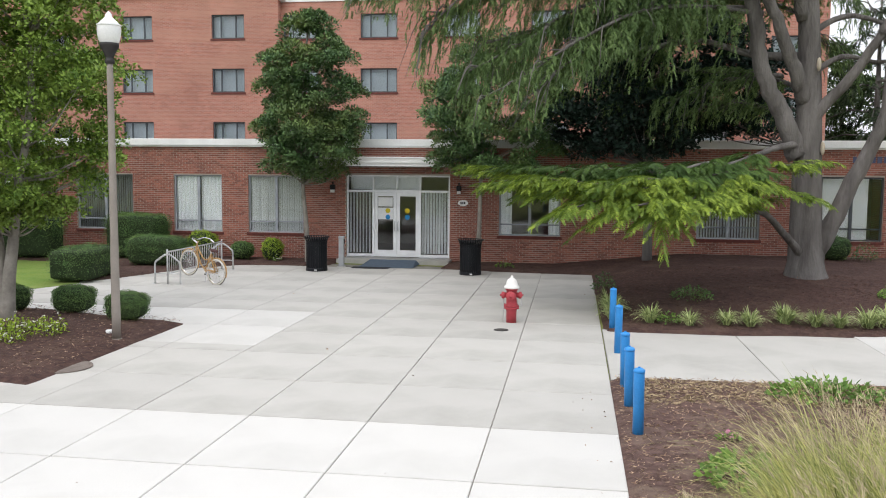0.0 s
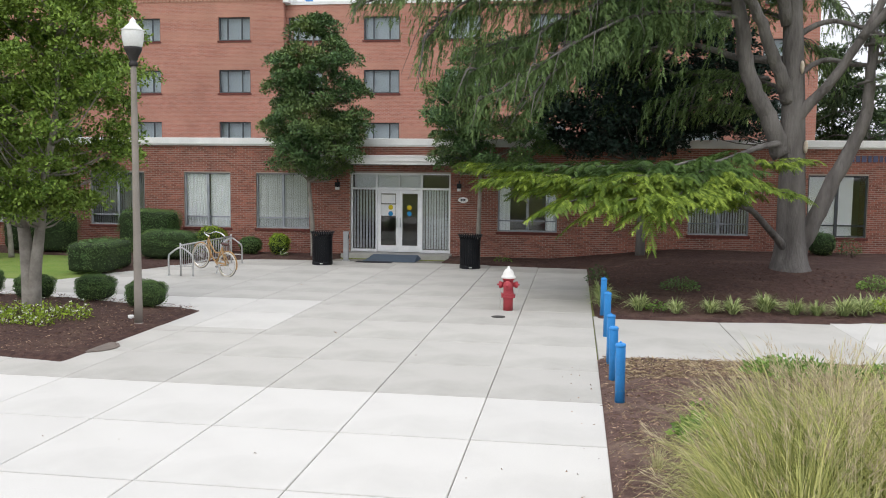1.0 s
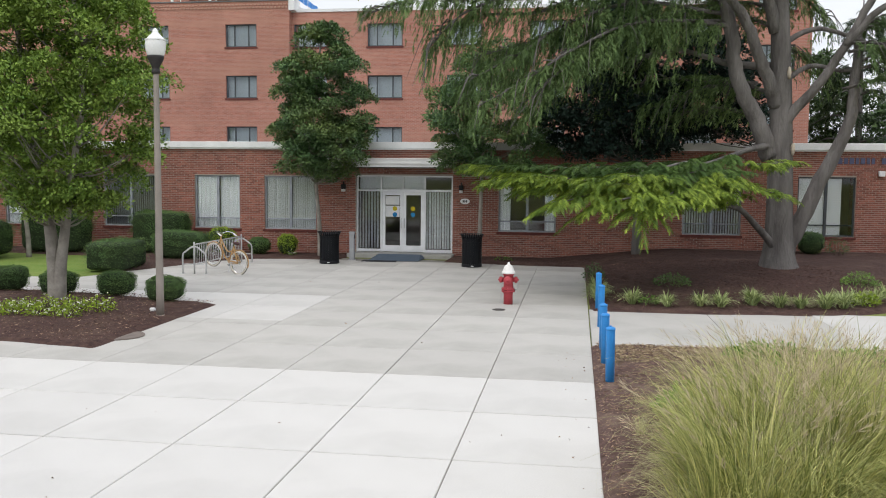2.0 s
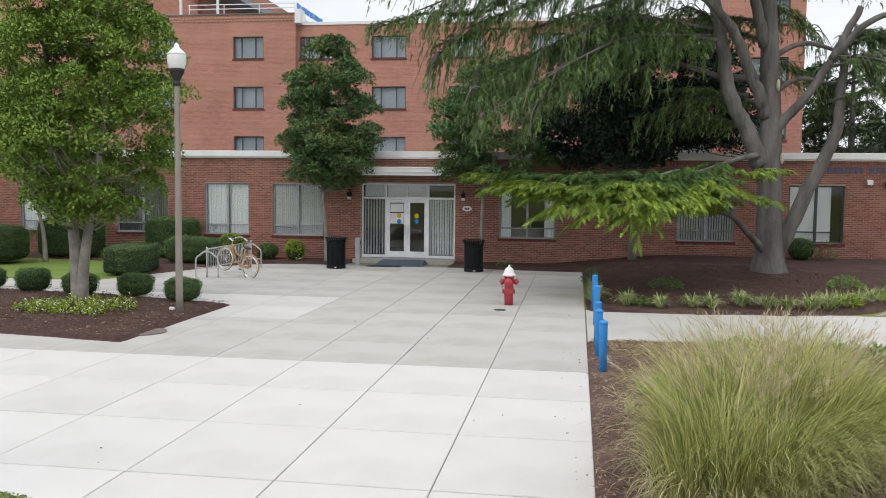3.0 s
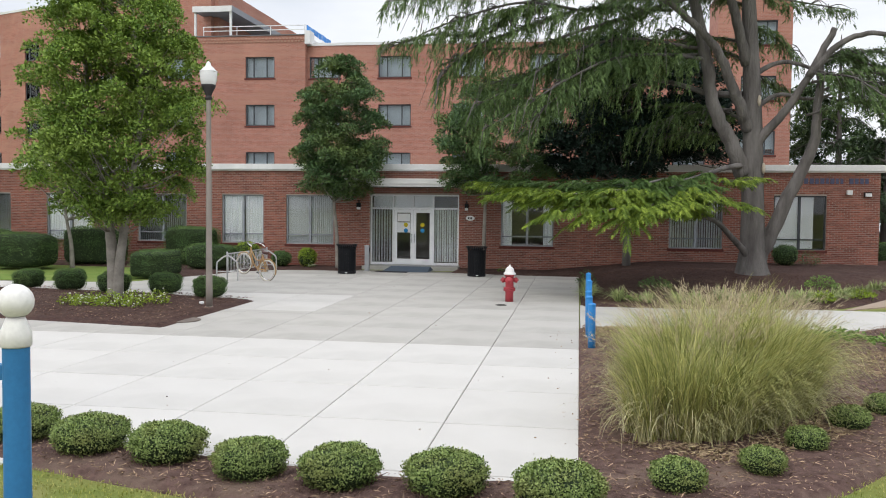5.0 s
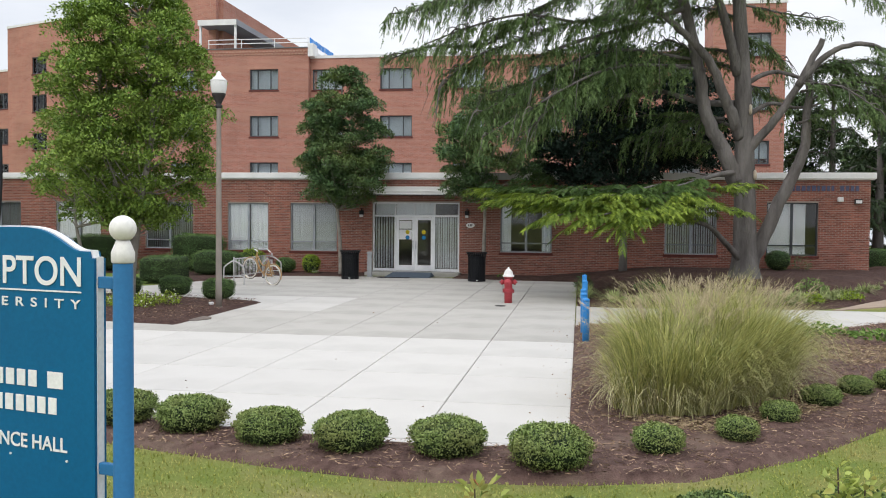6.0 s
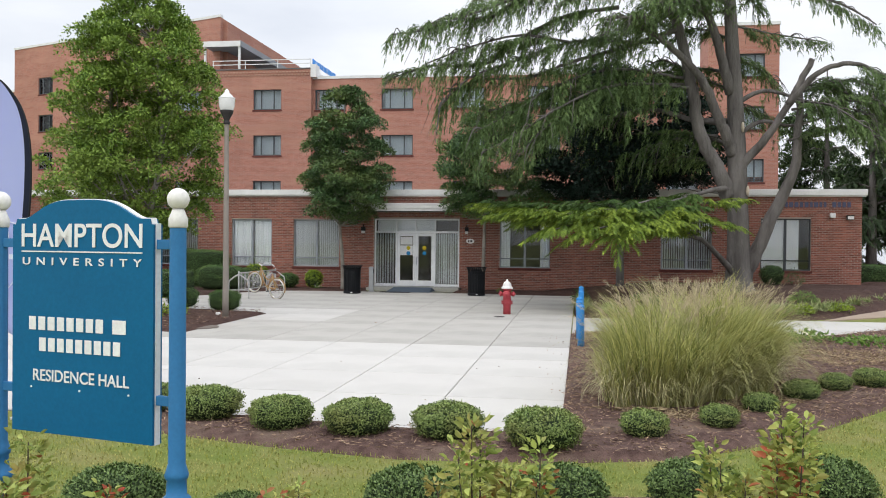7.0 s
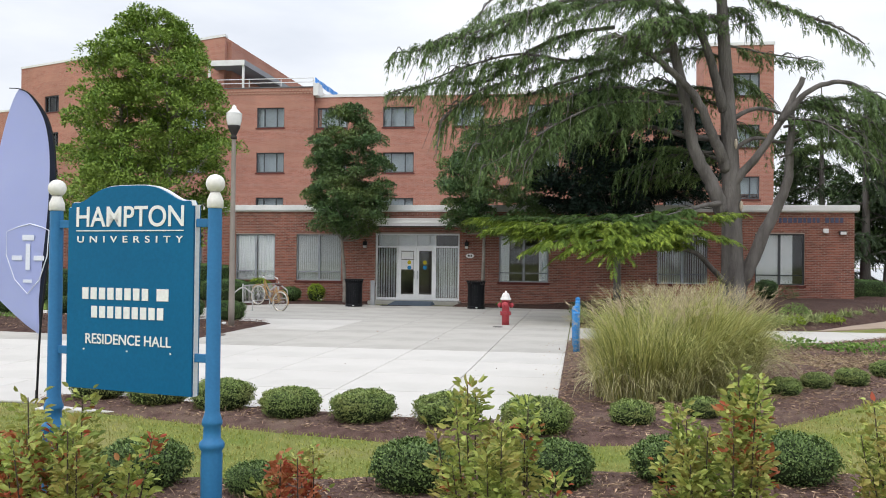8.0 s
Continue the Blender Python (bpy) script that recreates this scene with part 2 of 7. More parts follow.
def add_tube(bm, points, radii, sides=8, closed=False):
    """A tube along points, with a radius at each."""
    pts = [Vector(p) for p in points]
    if isinstance(radii, (int, float)):
        radii = [radii] * len(pts)
    rings, side = [], None
    count = len(pts)
    for i, p in enumerate(pts):
        if closed:
            d = pts[(i + 1) % count] - pts[i - 1]
        else:
            d = pts[min(i + 1, count - 1)] - pts[max(i - 1, 0)]
        d.normalize()
        if side is None:
            side = d.cross(Vector((0.31, 0.17, 0.93)) if abs(d.z) < 0.8 else Vector((1, 0.2, 0)))
        side = (side - d * side.dot(d)).normalized()
        up = d.cross(side)
        rings.append([bm.verts.new(p + (side * math.cos(2 * math.pi * k / sides) + up * math.sin(2 * math.pi * k / sides)) * radii[i]) for k in range(sides)])
    pairs = list(zip(rings, rings[1:])) + ([(rings[-1], rings[0])] if closed else [])
    for lo, hi in pairs:
        for k in range(sides):
            bm.faces.new((lo[k], lo[(k + 1) % sides], hi[(k + 1) % sides], hi[k]))
    if not closed:
        bm.faces.new(list(reversed(rings[0])))
        bm.faces.new(rings[-1])


def tube(points, radii, sides=8, closed=False):
    bm = bmesh.new()
    add_tube(bm, points, radii, sides, closed)
    return bm


def smooth_path(points, steps=6):
    """A Catmull-Rom path through points."""
    p = [Vector(q) for q in points]
    p = [p[0] * 2 - p[1]] + p + [p[-1] * 2 - p[-2]]
    out = []
    for i in range(1, len(p) - 2):
        for s in range(steps):
            t = s / steps
            a, b, c, d = p[i - 1], p[i], p[i + 1], p[i + 2]
            out.append(0.5 * ((2 * b) + (c - a) * t + (2 * a - 5 * b + 4 * c - d) * t * t + (3 * b - a - 3 * c + d) * t ** 3))
    out.append(p[-2])
    return out


def wall_bm(u0, u1, z0, z1, openings, thick, place):
    """A wall with real openings. place(u, w, z) gives the world point; w is the depth behind the face."""
    bm = bmesh.new()
    us = sorted({u0, u1, *[o[k] for o in openings for k in (0, 1)]})
    zs = sorted({z0, z1, *[o[k] for o in openings for k in (2, 3)]})
    cache = {}

    def vert(u, w, z):
        key = (round(u, 4), round(w, 4), round(z, 4))
        if key not in cache:
            cache[key] = bm.verts.new(place(u, w, z))
        return cache[key]

    def solid(i, j):
        if not (0 <= i < len(us) - 1 and 0 <= j < len(zs) - 1):
            return False
        u, z = (us[i] + us[i + 1]) / 2, (zs[j] + zs[j + 1]) / 2
        return not any(o[0] < u < o[1] and o[2] < z < o[3] for o in openings)

    for i in range(len(us) - 1):
        for j in range(len(zs) - 1):
            if not solid(i, j):
                continue
            a, b, c, d = us[i], us[i + 1], zs[j], zs[j + 1]
            for w in (0.0, thick):
                bm.faces.new((vert(a, w, c), vert(b, w, c), vert(b, w, d), vert(a, w, d)))
            if not solid(i - 1, j):
                bm.faces.new((vert(a, 0, c), vert(a, thick, c), vert(a, thick, d), vert(a, 0, d)))
            if not solid(i + 1, j):
                bm.faces.new((vert(b, 0, c), vert(b, thick, c), vert(b, thick, d), vert(b, 0, d)))
            if not solid(i, j - 1):
                bm.faces.new((vert(a, 0, c), vert(b, 0, c), vert(b, thick, c), vert(a, thick, c)))
            if not solid(i, j + 1):
                bm.faces.new((vert(a, 0, d), vert(b, 0, d), vert(b, thick, d), vert(a, thick, d)))
    return bm


def inside(poly, x, y):
    hit = False
    for (ax, ay), (bx, by) in zip(poly, poly[1:] + poly[:1]):
        if (ay > y) != (by > y) and x < (bx - ax) * (y - ay) / (by - ay) + ax:
            hit = not hit
    return hit


def edge_gap(poly, x, y):
    best = 1e9
    for (ax, ay), (bx, by) in zip(poly, poly[1:] + poly[:1]):
        dx, dy = bx - ax, by - ay
        t = max(0, min(1, ((x - ax) * dx + (y - ay) * dy) / (dx * dx + dy * dy + 1e-9)))
        best = min(best, math.hypot(x - ax - t * dx, y - ay - t * dy))
    return best if inside(poly, x, y) else -best


def soil_bed(name, poly, height, step, material, label, rough=0.02, wall=lambda x: 1e3):
    """A mounded bed: its surface dives under the paving at the outline and stops at a wall."""
    xs, ys = [p[0] for p in poly], [p[1] for p in poly]
    nx, ny = int((max(xs) - min(xs) + 0.6) / step) + 1, int((max(ys) - min(ys) + 0.6) / step) + 1
    verts, gap = [], []
    for j in range(ny + 1):
        for i in range(nx + 1):
            x, y = min(xs) - 0.3 + i * step, min(ys) - 0.3 + j * step
            g = edge_gap(poly, x, y)
            gap.append(g)
            rise = max(-0.10, min(g * 0.6, 0.045))
            if g > 0:
                rise += height(x, y) * min(1.0, g / 1.2) + rough * noise.noise((x * 2.3, y * 2.3, 1.0)) * min(1, g * 3)
            verts.append((x, min(y, wall(x)), rise + 0.004))
    faces = []
    for j in range(ny):
        for i in range(nx):
            q = (j * (nx + 1) + i, j * (nx + 1) + i + 1, (j + 1) * (nx + 1) + i + 1, (j + 1) * (nx + 1) + i)
            if max(gap[k] for k in q) > -0.15 and verts[q[0]][1] < wall(verts[q[0]][0]) - 1e-6:
                faces.append(q)
    ob = new(name, mesh_from(name, verts, faces, material, True))
    return tagged(ob, label, "mulch bed", kind="structure")

# ---- ground ----
def ground_mesh():
    ring = [-600, -200, -80, -45, -30, -15, 0, 15, 30, 45, 80, 200, 600]
    verts = [(x, y, -0.03) for y in ring for x in ring]
    n = len(ring)
    return mesh_from("ground", verts, [(j * n + i, j * n + i + 1, (j + 1) * n + i + 1, (j + 1) * n + i) for j in range(n - 1) for i in range(n - 1)], TURF)


ground = tagged(new("ground", ground_mesh()), "flat mown turf reaching to the horizon", "ground", kind="structure")

BED_LEFT = [(-1.48, -12.75), (-1.46, -17.85), (-5.1, -17.3), (-9.0, -16.7), (-14.0, -15.6), (-14.0, -12.6), (-9.0, -11.3), (-5.2, -11.75), (-2.6, -12.5)]
BED_DOOR_LEFT = [(-1.72, 0.0), (-1.75, -1.5), (-2.6, -2.0), (-4.5, -2.35), (-5.6, -3.6), (-6.6, -6.6), (-7.2, -7.4), (-7.6, -6.6), (-7.5, -5.0), (-9.8, -2.6), (-16.0, -2.0), (-16.0, 0.0)]
BED_RIGHT = [(2.1, 1.5), (2.0, -1.7), (4.0, -2.45), (6.72, -2.6), (6.80, -7.0), (6.85, -12.0), (9.3, -11.97), (12.0, -11.55), (13.4, -10.6), (15.4, -8.0), (18.5, -3.5), (22.0, 3.0), (27.0, 12.0), (17.6, 12.0), (17.6, 1.5)]
BED_FRONT = [(6.78, -15.95), (12.0, -15.7), (14.5, -13.2), (20.0, -10.5), (24.0, -11.0), (16.0, -17.0), (13.2, -20.5), (10.9, -23.6), (9.0, -26.0), (7.8, -27.0), (6.76, -27.3), (5.25, -27.45), (4.0, -27.22), (2.8, -26.9), (1.4, -26.5), (0.6, -26.3), (0.3, -25.95), (0.6, -25.6), (1.5, -25.72), (3.7, -26.17), (5.0, -26.4), (6.74, -26.26)]
BED_NEAR = [(-3.0, -29.9), (3.0, -29.55), (4.9, -29.2), (7.3, -28.45), (9.0, -28.2), (12.0, -27.6), (12.0, -32.5), (-3.0, -32.5)]


def flat(x, y):
    return 0.0


soil_bed("mulch_bed", BED_LEFT, lambda x, y: 0.05, 0.16, MULCH, "dark bark mulch bed under the young tree")
soil_bed("mulch_bed", BED_DOOR_LEFT, flat, 0.2, MULCH, "dark bark mulch strip along the brick wall")
RISE = lambda x, y: 0.42 * max(0.0, min(1.0, (y + 11.6) / 6.2)) * max(0.0, min(1.0, (x - 5.5) / 4.0))
soil_bed("mulch_bed", BED_RIGHT, RISE, 0.2, MULCH, "dark reddish bark mulch bed rising to the brick wall", wall=lambda x: 0.0 if x < 17.6 else 1e3)
soil_bed("mulch_bed", BED_FRONT, flat, 0.14, MULCH_OLD, "bark mulch bed with dry straw below the ornamental grass", 0.03)
soil_bed("mulch_bed", BED_NEAR, flat, 0.14, MULCH_OLD, "bark mulch bed under low flowering shrubs", 0.03)

# ---- paving: each slab is a piece of its own ----
pavement = tagged(new("pavement"), "concrete slab plaza, older grey slabs meeting newer pale ones", "pavement", kind="structure")
SLAB_X = [6.74 - 1.52 * k for k in range(12)]
SLAB_Y = [-18.75 + 1.85 * k for k in range(10)]
under = box(-60, 6.73, -26.14, -1.2, -0.12, -0.018)
part("joint_bed", under, JOINT, pavement)
slab_meshes = {}


def slab(x0, x1, y0, y1, material, parent=pavement, gap=0.0055, top=0.0):
    key = (round(x1 - x0, 3), round(y1 - y0, 3), material.name)
    if key not in slab_meshes:
        w, d = (x1 - x0) / 2 - gap, (y1 - y0) / 2 - gap * 2.3
        bm = bmesh.new()
        ring = []
        for inset, z in ((0.0, -0.10), (0.0, -0.008), (0.008, 0.0)):
            ring.append([bm.verts.new((sx * (w - inset), sy * (d - inset), z)) for sx, sy in ((-1, -1), (1, -1), (1, 1), (-1, 1))])
        for lo, hi in zip(ring, ring[1:]):
            for k in range(4):
                bm.faces.new((lo[k], lo[(k + 1) % 4], hi[(k + 1) % 4], hi[k]))
        bm.faces.new(ring[-1])
        slab_meshes[key] = bm_mesh("slab", bm, material)
    ob = new("slab", slab_meshes[key])
    ob.parent = parent
    ob.location = ((x0 + x1) / 2, (y0 + y1) / 2, top + random.uniform(-0.0015, 0.0015))
    return ob


def lay_slabs():
    for i in range(11):
        x1, x0 = SLAB_X[i], SLAB_X[i + 1]
        for j in range(9):
            y0, y1 = SLAB_Y[j], SLAB_Y[j + 1]
            if x1 < 0.9 and 2 <= j <= 4:
                continue
            slab(x0, x1, y0, y1, CONCRETE)
        if x1 < 0.9:
            slab(x0, x1, -15.05, -14.55, CONCRETE)
            slab(x0, x1, -14.55, -12.7, CONCRETE_NEW)
            slab(x0, x1, -12.7, -10.85, CONCRETE_NEW)
            slab(x0, x1, -10.85, -9.5, CONCRETE)
        for j in range(4):
            slab(x0, x1, -18.75 - 1.85 * (j + 1), -18.75 - 1.85 * j, CONCRETE_NEW)
        if x0 > 0.4:
            slab(x0, x1, -26.6, -26.15, CONCRETE_NEW)
    x1 = SLAB_X[11]
    for i in range(8):
        x0 = x1 - 3.04
        for j in range(4):
            slab(x0, x1, -18.75 - 1.85 * (j + 1), -18.75 - 1.85 * j, CONCRETE_NEW)
        slab(x0, x1, -18.75, -16.9, CONCRETE_NEW)
        x1 = x0


footpath = tagged(new("footpath"), "concrete footpath crossing between two mulch beds", "footpath", kind="structure")
part("joint_bed", box(6.75, 26, -15.95, -11.6, -0.12, -0.02), JOINT, footpath)


def lay_path():
    xs = [6.755, 9.25, 11.48, 13.9, 16.3]
    for k in range(4):
        slab(xs[k], xs[k + 1], -15.95, -11.75 if k < 2 else -11.4, CONCRETE if k < 2 else CONCRETE_NEW, footpath)


tan_path = [(13.2, -11.3), (15.6, -9.3), (19.8, -7.5), (30, -3.0), (30, 14.0), (27.0, 12.0), (19.7, 3.0), (16.4, -6.4)]


def flat_sheet(name, poly, z, thick, material, label, category):
    bm = bmesh.new()
    lo = [bm.verts.new((x, y, z - thick)) for x, y in poly]
    hi = [bm.verts.new((x, y, z)) for x, y in poly]
    bm.faces.new(hi)
    bm.faces.new(list(reversed(lo)))
    for k in range(len(poly)):
        bm.faces.new((lo[k], lo[(k + 1) % len(poly)], hi[(k + 1) % len(poly)], hi[k]))
    return tagged(part(name, bm, material), label, category, kind="structure")


flat_sheet("side_path", tan_path, -0.004, 0.1, TAN_PAVE, "tan paved path curving past the building's end", "footpath")
flat_sheet("side_path", [(13.9, -15.9), (16.3, -11.4), (19.8, -7.5), (30, -3.0), (40, -3.0), (24.0, -11.2), (19.9, -12.5), (16.3, -15.9)], -0.008, 0.1, CONCRETE_NEW, "pale concrete path curving away past the beds", "footpath")
flat_sheet("side_path", [(-9.95, -11.4), (-7.5, -8.8), (-13, -9.4), (-20, -8.5), (-30, -6), (-30, -8.5), (-20, -11), (-14, -12.3)], -0.002, 0.1, CONCRETE_NEW, "pale concrete path leading away along the lawn", "footpath")
flat_sheet("side_path", [(-13.6, -5.6), (-12.8, -7.6), (-20, -6.0), (-40, 2), (-40, 5), (-19, 1.2)], -0.006, 0.1, TAN_PAVE, "tan paved path beside clipped hedges", "footpath")
flat_sheet("lawn", [(-7.4, -8.75), (-6.9, -7.6), (-7.3, -6.8), (-7.6, -5.6), (-9.6, -2.9), (-15, -2.2), (-22, -1.5), (-19.5, -5.9), (-13.1, -8.9)], 0.006, 0.1, TURF_GREEN, "small mown lawn beside the entrance walk", "lawn")

# ---- low front building ----
X_L, X_R = -34.0, 17.57
LOW_WINDOWS = [(-19.4, -17.35, 0.92, 2.88), (-15.66, -13.57, 0.92, 2.88), (-11.5, -9.35, 0.92, 2.88), (-7.81, -6.03, 0.90, 2.88), (-5.06, -3.08, 0.90, 2.88), (3.68, 5.72, 0.95, 2.92), (10.08, 12.03, 0.97, 2.95), (13.86, 15.72, 0.98, 3.0)]
DOORWAY = (-1.57, 2.02, 0.13, 2.93)


def facade(u, w, z):
    return (u, w, z)


wall_front = tagged(part("wall_south", wall_bm(X_L, X_R, -0.1, 3.93, LOW_WINDOWS + [DOORWAY], 0.3, facade), MORTAR), "red brick wall of the low entrance building", "wall", kind="structure")
tagged(part("wall_east", wall_bm(0.3, 14.0, -0.1, 3.93, [], 0.3, lambda u, w, z: (X_R - w, u, z)), BRICK_LOW), "red brick end wall of the low building", "wall", kind="structure")
tagged(part("wall_north", box(X_L, X_R - 0.3, 6.0, 6.2, -0.1, 3.9), ROOM), "plain plastered inner wall", "wall", kind="structure")
tagged(part("floor", box(X_L, X_R - 0.3, 0.3, 6.0, -0.1, 0.12), ROOM), "plain floor inside the low building", "floor", kind="structure")
tagged(part("roof", box(X_L, X_R + 0.02, 0.0, 14.3, 3.93, 4.02), ROOF), "flat felt roof of the low building", "roof", kind="structure")
bm = bmesh.new()
add_box(bm, X_L, X_R + 0.16, -0.16, 0.02, 3.90, 4.13, 0.012)
add_box(bm, X_L, X_R + 0.12, -0.10, 0.0, 3.85, 3.90)
add_box(bm, X_R - 0.02, X_R + 0.16, 0.02, 14.0, 3.90, 4.13, 0.012)
tagged(part("fascia_trim", bm, WHITE), "white painted fascia along the flat roof edge", "trim", kind="structure")


def folds(x0, x1, y, z0, z1, depth=0.035, pitch=0.11):
    """A hanging curtain with soft folds and real thickness."""
    n = max(6, int((x1 - x0) / pitch * 6))
    verts, faces = [], []
    for back in (0.0, 0.008):
        for k in range(n + 1):
            x = x0 + (x1 - x0) * k / n
            wave = depth * math.sin(2 * math.pi * (x - x0) / pitch + 0.8 * math.sin(x * 5.1)) * 0.5
            verts += [(x, y + wave + back, z0), (x, y + wave + back, z1)]
    half = 2 * (n + 1)
    for k in range(n):
        a = 2 * k
        faces += [(a, a + 2, a + 3, a + 1), (half + a, half + a + 1, half + a + 3, half + a + 2)]
    faces += [(0, 1, half + 1, half), (2 * n, half + 2 * n, half + 2 * n + 1, 2 * n + 1)]
    return verts, faces


def curtain(x0, x1, y, z0, z1, parent, label="white hanging curtain"):
    v, f = folds(x0, x1, y, z0, z1)
    part("curtain", mesh_from("curtain", v, f, CURTAIN, True), CURTAIN, parent, label)


slat_mesh = {}


def slats(x0, x1, y, z0, z1, parent, pitch=0.085, turn=55.0, wide=0.08, material=BLIND):
    key = (round(z1 - z0, 3), turn, material.name)
    if key not in slat_mesh:
        slat_mesh[key] = bm_mesh("slat", box(-wide / 2, wide / 2, -0.0015, 0.0015, 0, z1 - z0), material)
    n = int((x1 - x0) / pitch)
    for k in range(n + 1):
        ob = new("slat", slat_mesh[key])
        ob.parent = parent
        ob.matrix_local = pose(x0 + k * (x1 - x0) / n, y, z0, 0, 0, turn + random.uniform(-6, 6))


def pane(x0, x1, y, z0, z1, parent):
    ob = part("pane", box(x0, x1, y, y + 0.008, z0, z1), GLASS, parent)
    ob.visible_shadow = False
    return ob


def low_window(x0, x1, z0, z1, inside_kind, number, material=FRAME_GREY):
    w = tagged(new("window_%d" % number), {"curtain": "aluminium window with white curtains drawn", "blind": "aluminium window with white vertical blinds", "dark": "aluminium window with open dark blinds", "parted": "aluminium window with parted white curtains", "shade": "aluminium window with a white roller shade"}[inside_kind], "window", kind="structure")
    y, f, mid = 0.07, 0.05, (x0 + x1) / 2
    rail = z0 + (z1 - z0) * 0.19
    for a, b, c, d in ((x0, x0 + f, z0, z1), (x1 - f, x1, z0, z1), (x0 + f, x1 - f, z1 - f, z1), (x0 + f, x1 - f, z0, z0 + f), (mid - 0.045, mid + 0.045, z0 + f, z1 - f)):
        part("window_frame", box(a, b, y, y + 0.09, c, d, 0.006), material, w)
    for a, b in ((x0 + f, mid - 0.045), (mid + 0.045, x1 - f)):
        part("rail", box(a, b, y + 0.01, y + 0.07, rail - 0.022, rail + 0.022), material, w)
        pane(a, b, y + 0.03, z0 + f, rail - 0.022, w)
        pane(a, b, y + 0.03, rail + 0.022, z1 - f, w)
    # brick sill laid on edge
    part("window_sill", box(x0 - 0.06, x1 + 0.06, -0.035, 0.06, z0 - 0.10, z0 - 0.004, 0.008), SILL_BRICK, w)
    yi = 0.175
    if inside_kind == "curtain":
        curtain(x0, mid + 0.03, yi, z0 - 0.05, z1, w)
        curtain(mid + 0.05, x1, yi + 0.03, z0 - 0.05, z1, w)
    elif inside_kind == "blind":
        slats(x0, x1, yi + 0.03, z0, z1, w, turn=43.0)
    elif inside_kind == "dark":
        slats(x0, x1, yi + 0.03, z0, z1, w, turn=76.0, material=BLIND_DARK)
    elif inside_kind == "parted":
        curtain(x0, x0 + 0.42, yi, z0 - 0.05, z1, w)
        curtain(x1 - 0.40, x1, yi, z0 - 0.05, z1, w)
    elif inside_kind == "shade":
        part("roller_shade", box(x0, mid + (x1 - mid) * 0.55, yi - 0.02, yi - 0.014, z0 + 0.02, z1), CURTAIN, w, "white roller shade")
    return w


SILL_BRICK = surface("sill_brick", (0.15, 0.045, 0.035), (0.10, 0.034, 0.028), 12, 60, 0.85, 0.4)
KINDS = ["dark", "curtain", "dark", "curtain", "blind", "parted", "blind", "shade"]
for k, (o, kind) in enumerate(zip(LOW_WINDOWS, KINDS)):
    low_window(*o, kind, k + 1, FRAME_DARK if k == 7 else FRAME_GREY)

# ---- entrance ----
door = tagged(new("door_1"), "white aluminium double glass door with sidelights and transoms", "door", kind="structure")
x0, x1, z0, z1 = DOORWAY
xa, xb, xm, zt = -0.60, 0.95, 0.175, 2.38
YD = 0.10
for a, b, c, d in ((x0, x0 + 0.06, z0, z1), (x1 - 0.06, x1, z0, z1), (x0 + 0.06, x1 - 0.06, z1 - 0.06, z1), (xa - 0.07, xa, z0, z1 - 0.06), (xb, xb + 0.07, z0, z1 - 0.06), (x0 + 0.06, xa - 0.07, zt - 0.04, zt + 0.04), (xa, xb, zt - 0.05, zt + 0.05), (xb + 0.07, x1 - 0.06, zt - 0.04, zt + 0.04), (xm - 0.03, xm + 0.03, zt + 0.05, z1 - 0.06), (x0 + 0.06, xa - 0.07, z0, z0 + 0.10), (xb + 0.07, x1 - 0.06, z0, z0 + 0.10)):
    part("door_frame", box(a, b, YD, YD + 0.12, c, d, 0.006), FRAME_WHITE, door)
for a, b, c, d in ((x0 + 0.06, xa - 0.07, zt + 0.04, z1 - 0.06), (xa, xm - 0.03, zt + 0.05, z1 - 0.06), (xm + 0.03, xb, zt + 0.05, z1 - 0.06), (xb + 0.07, x1 - 0.06, zt + 0.04, z1 - 0.06), (x0 + 0.06, xa - 0.07, z0 + 0.10, zt - 0.04), (xb + 0.07, x1 - 0.06, z0 + 0.10, zt - 0.04)):
    pane(a, b, YD + 0.05, c, d, door)
slats(x0 + 0.1, xa - 0.1, 0.30, z0 + 0.12, zt - 0.05, door, 0.1, 60.0)
slats(xb + 0.1, x1 - 0.1, 0.30, z0 + 0.12, zt - 0.05, door, 0.095, 38.0)
part("transom_panel", box(x0 + 0.06, xm + 0.75, 0.40, 0.41, zt + 0.05, z1 - 0.06), CURTAIN, door, "pale panel behind the transom glass")
STICKER_Y = surface("yellow_sticker", (0.62, 0.50, 0.02), (0.55, 0.44, 0.02), 5, 40, 0.5, 0)
STICKER_B = surface("blue_sticker", (0.03, 0.25, 0.55), (0.02, 0.20, 0.45), 5, 40, 0.5, 0)
STEEL = surface("brushed_steel", (0.55, 0.56, 0.58), (0.42, 0.43, 0.45), 5, 80, 0.35, 0.1, 0.001, metal=0.9)


def disc(r, thick, sides=24):
    """A thin round plate that faces -y."""
    bm = bmesh.new()
    bmesh.ops.create_cone(bm, cap_ends=True, segments=sides, radius1=r, radius2=r, depth=thick, matrix=Matrix.Rotation(math.pi / 2, 4, "X"))
    return bm


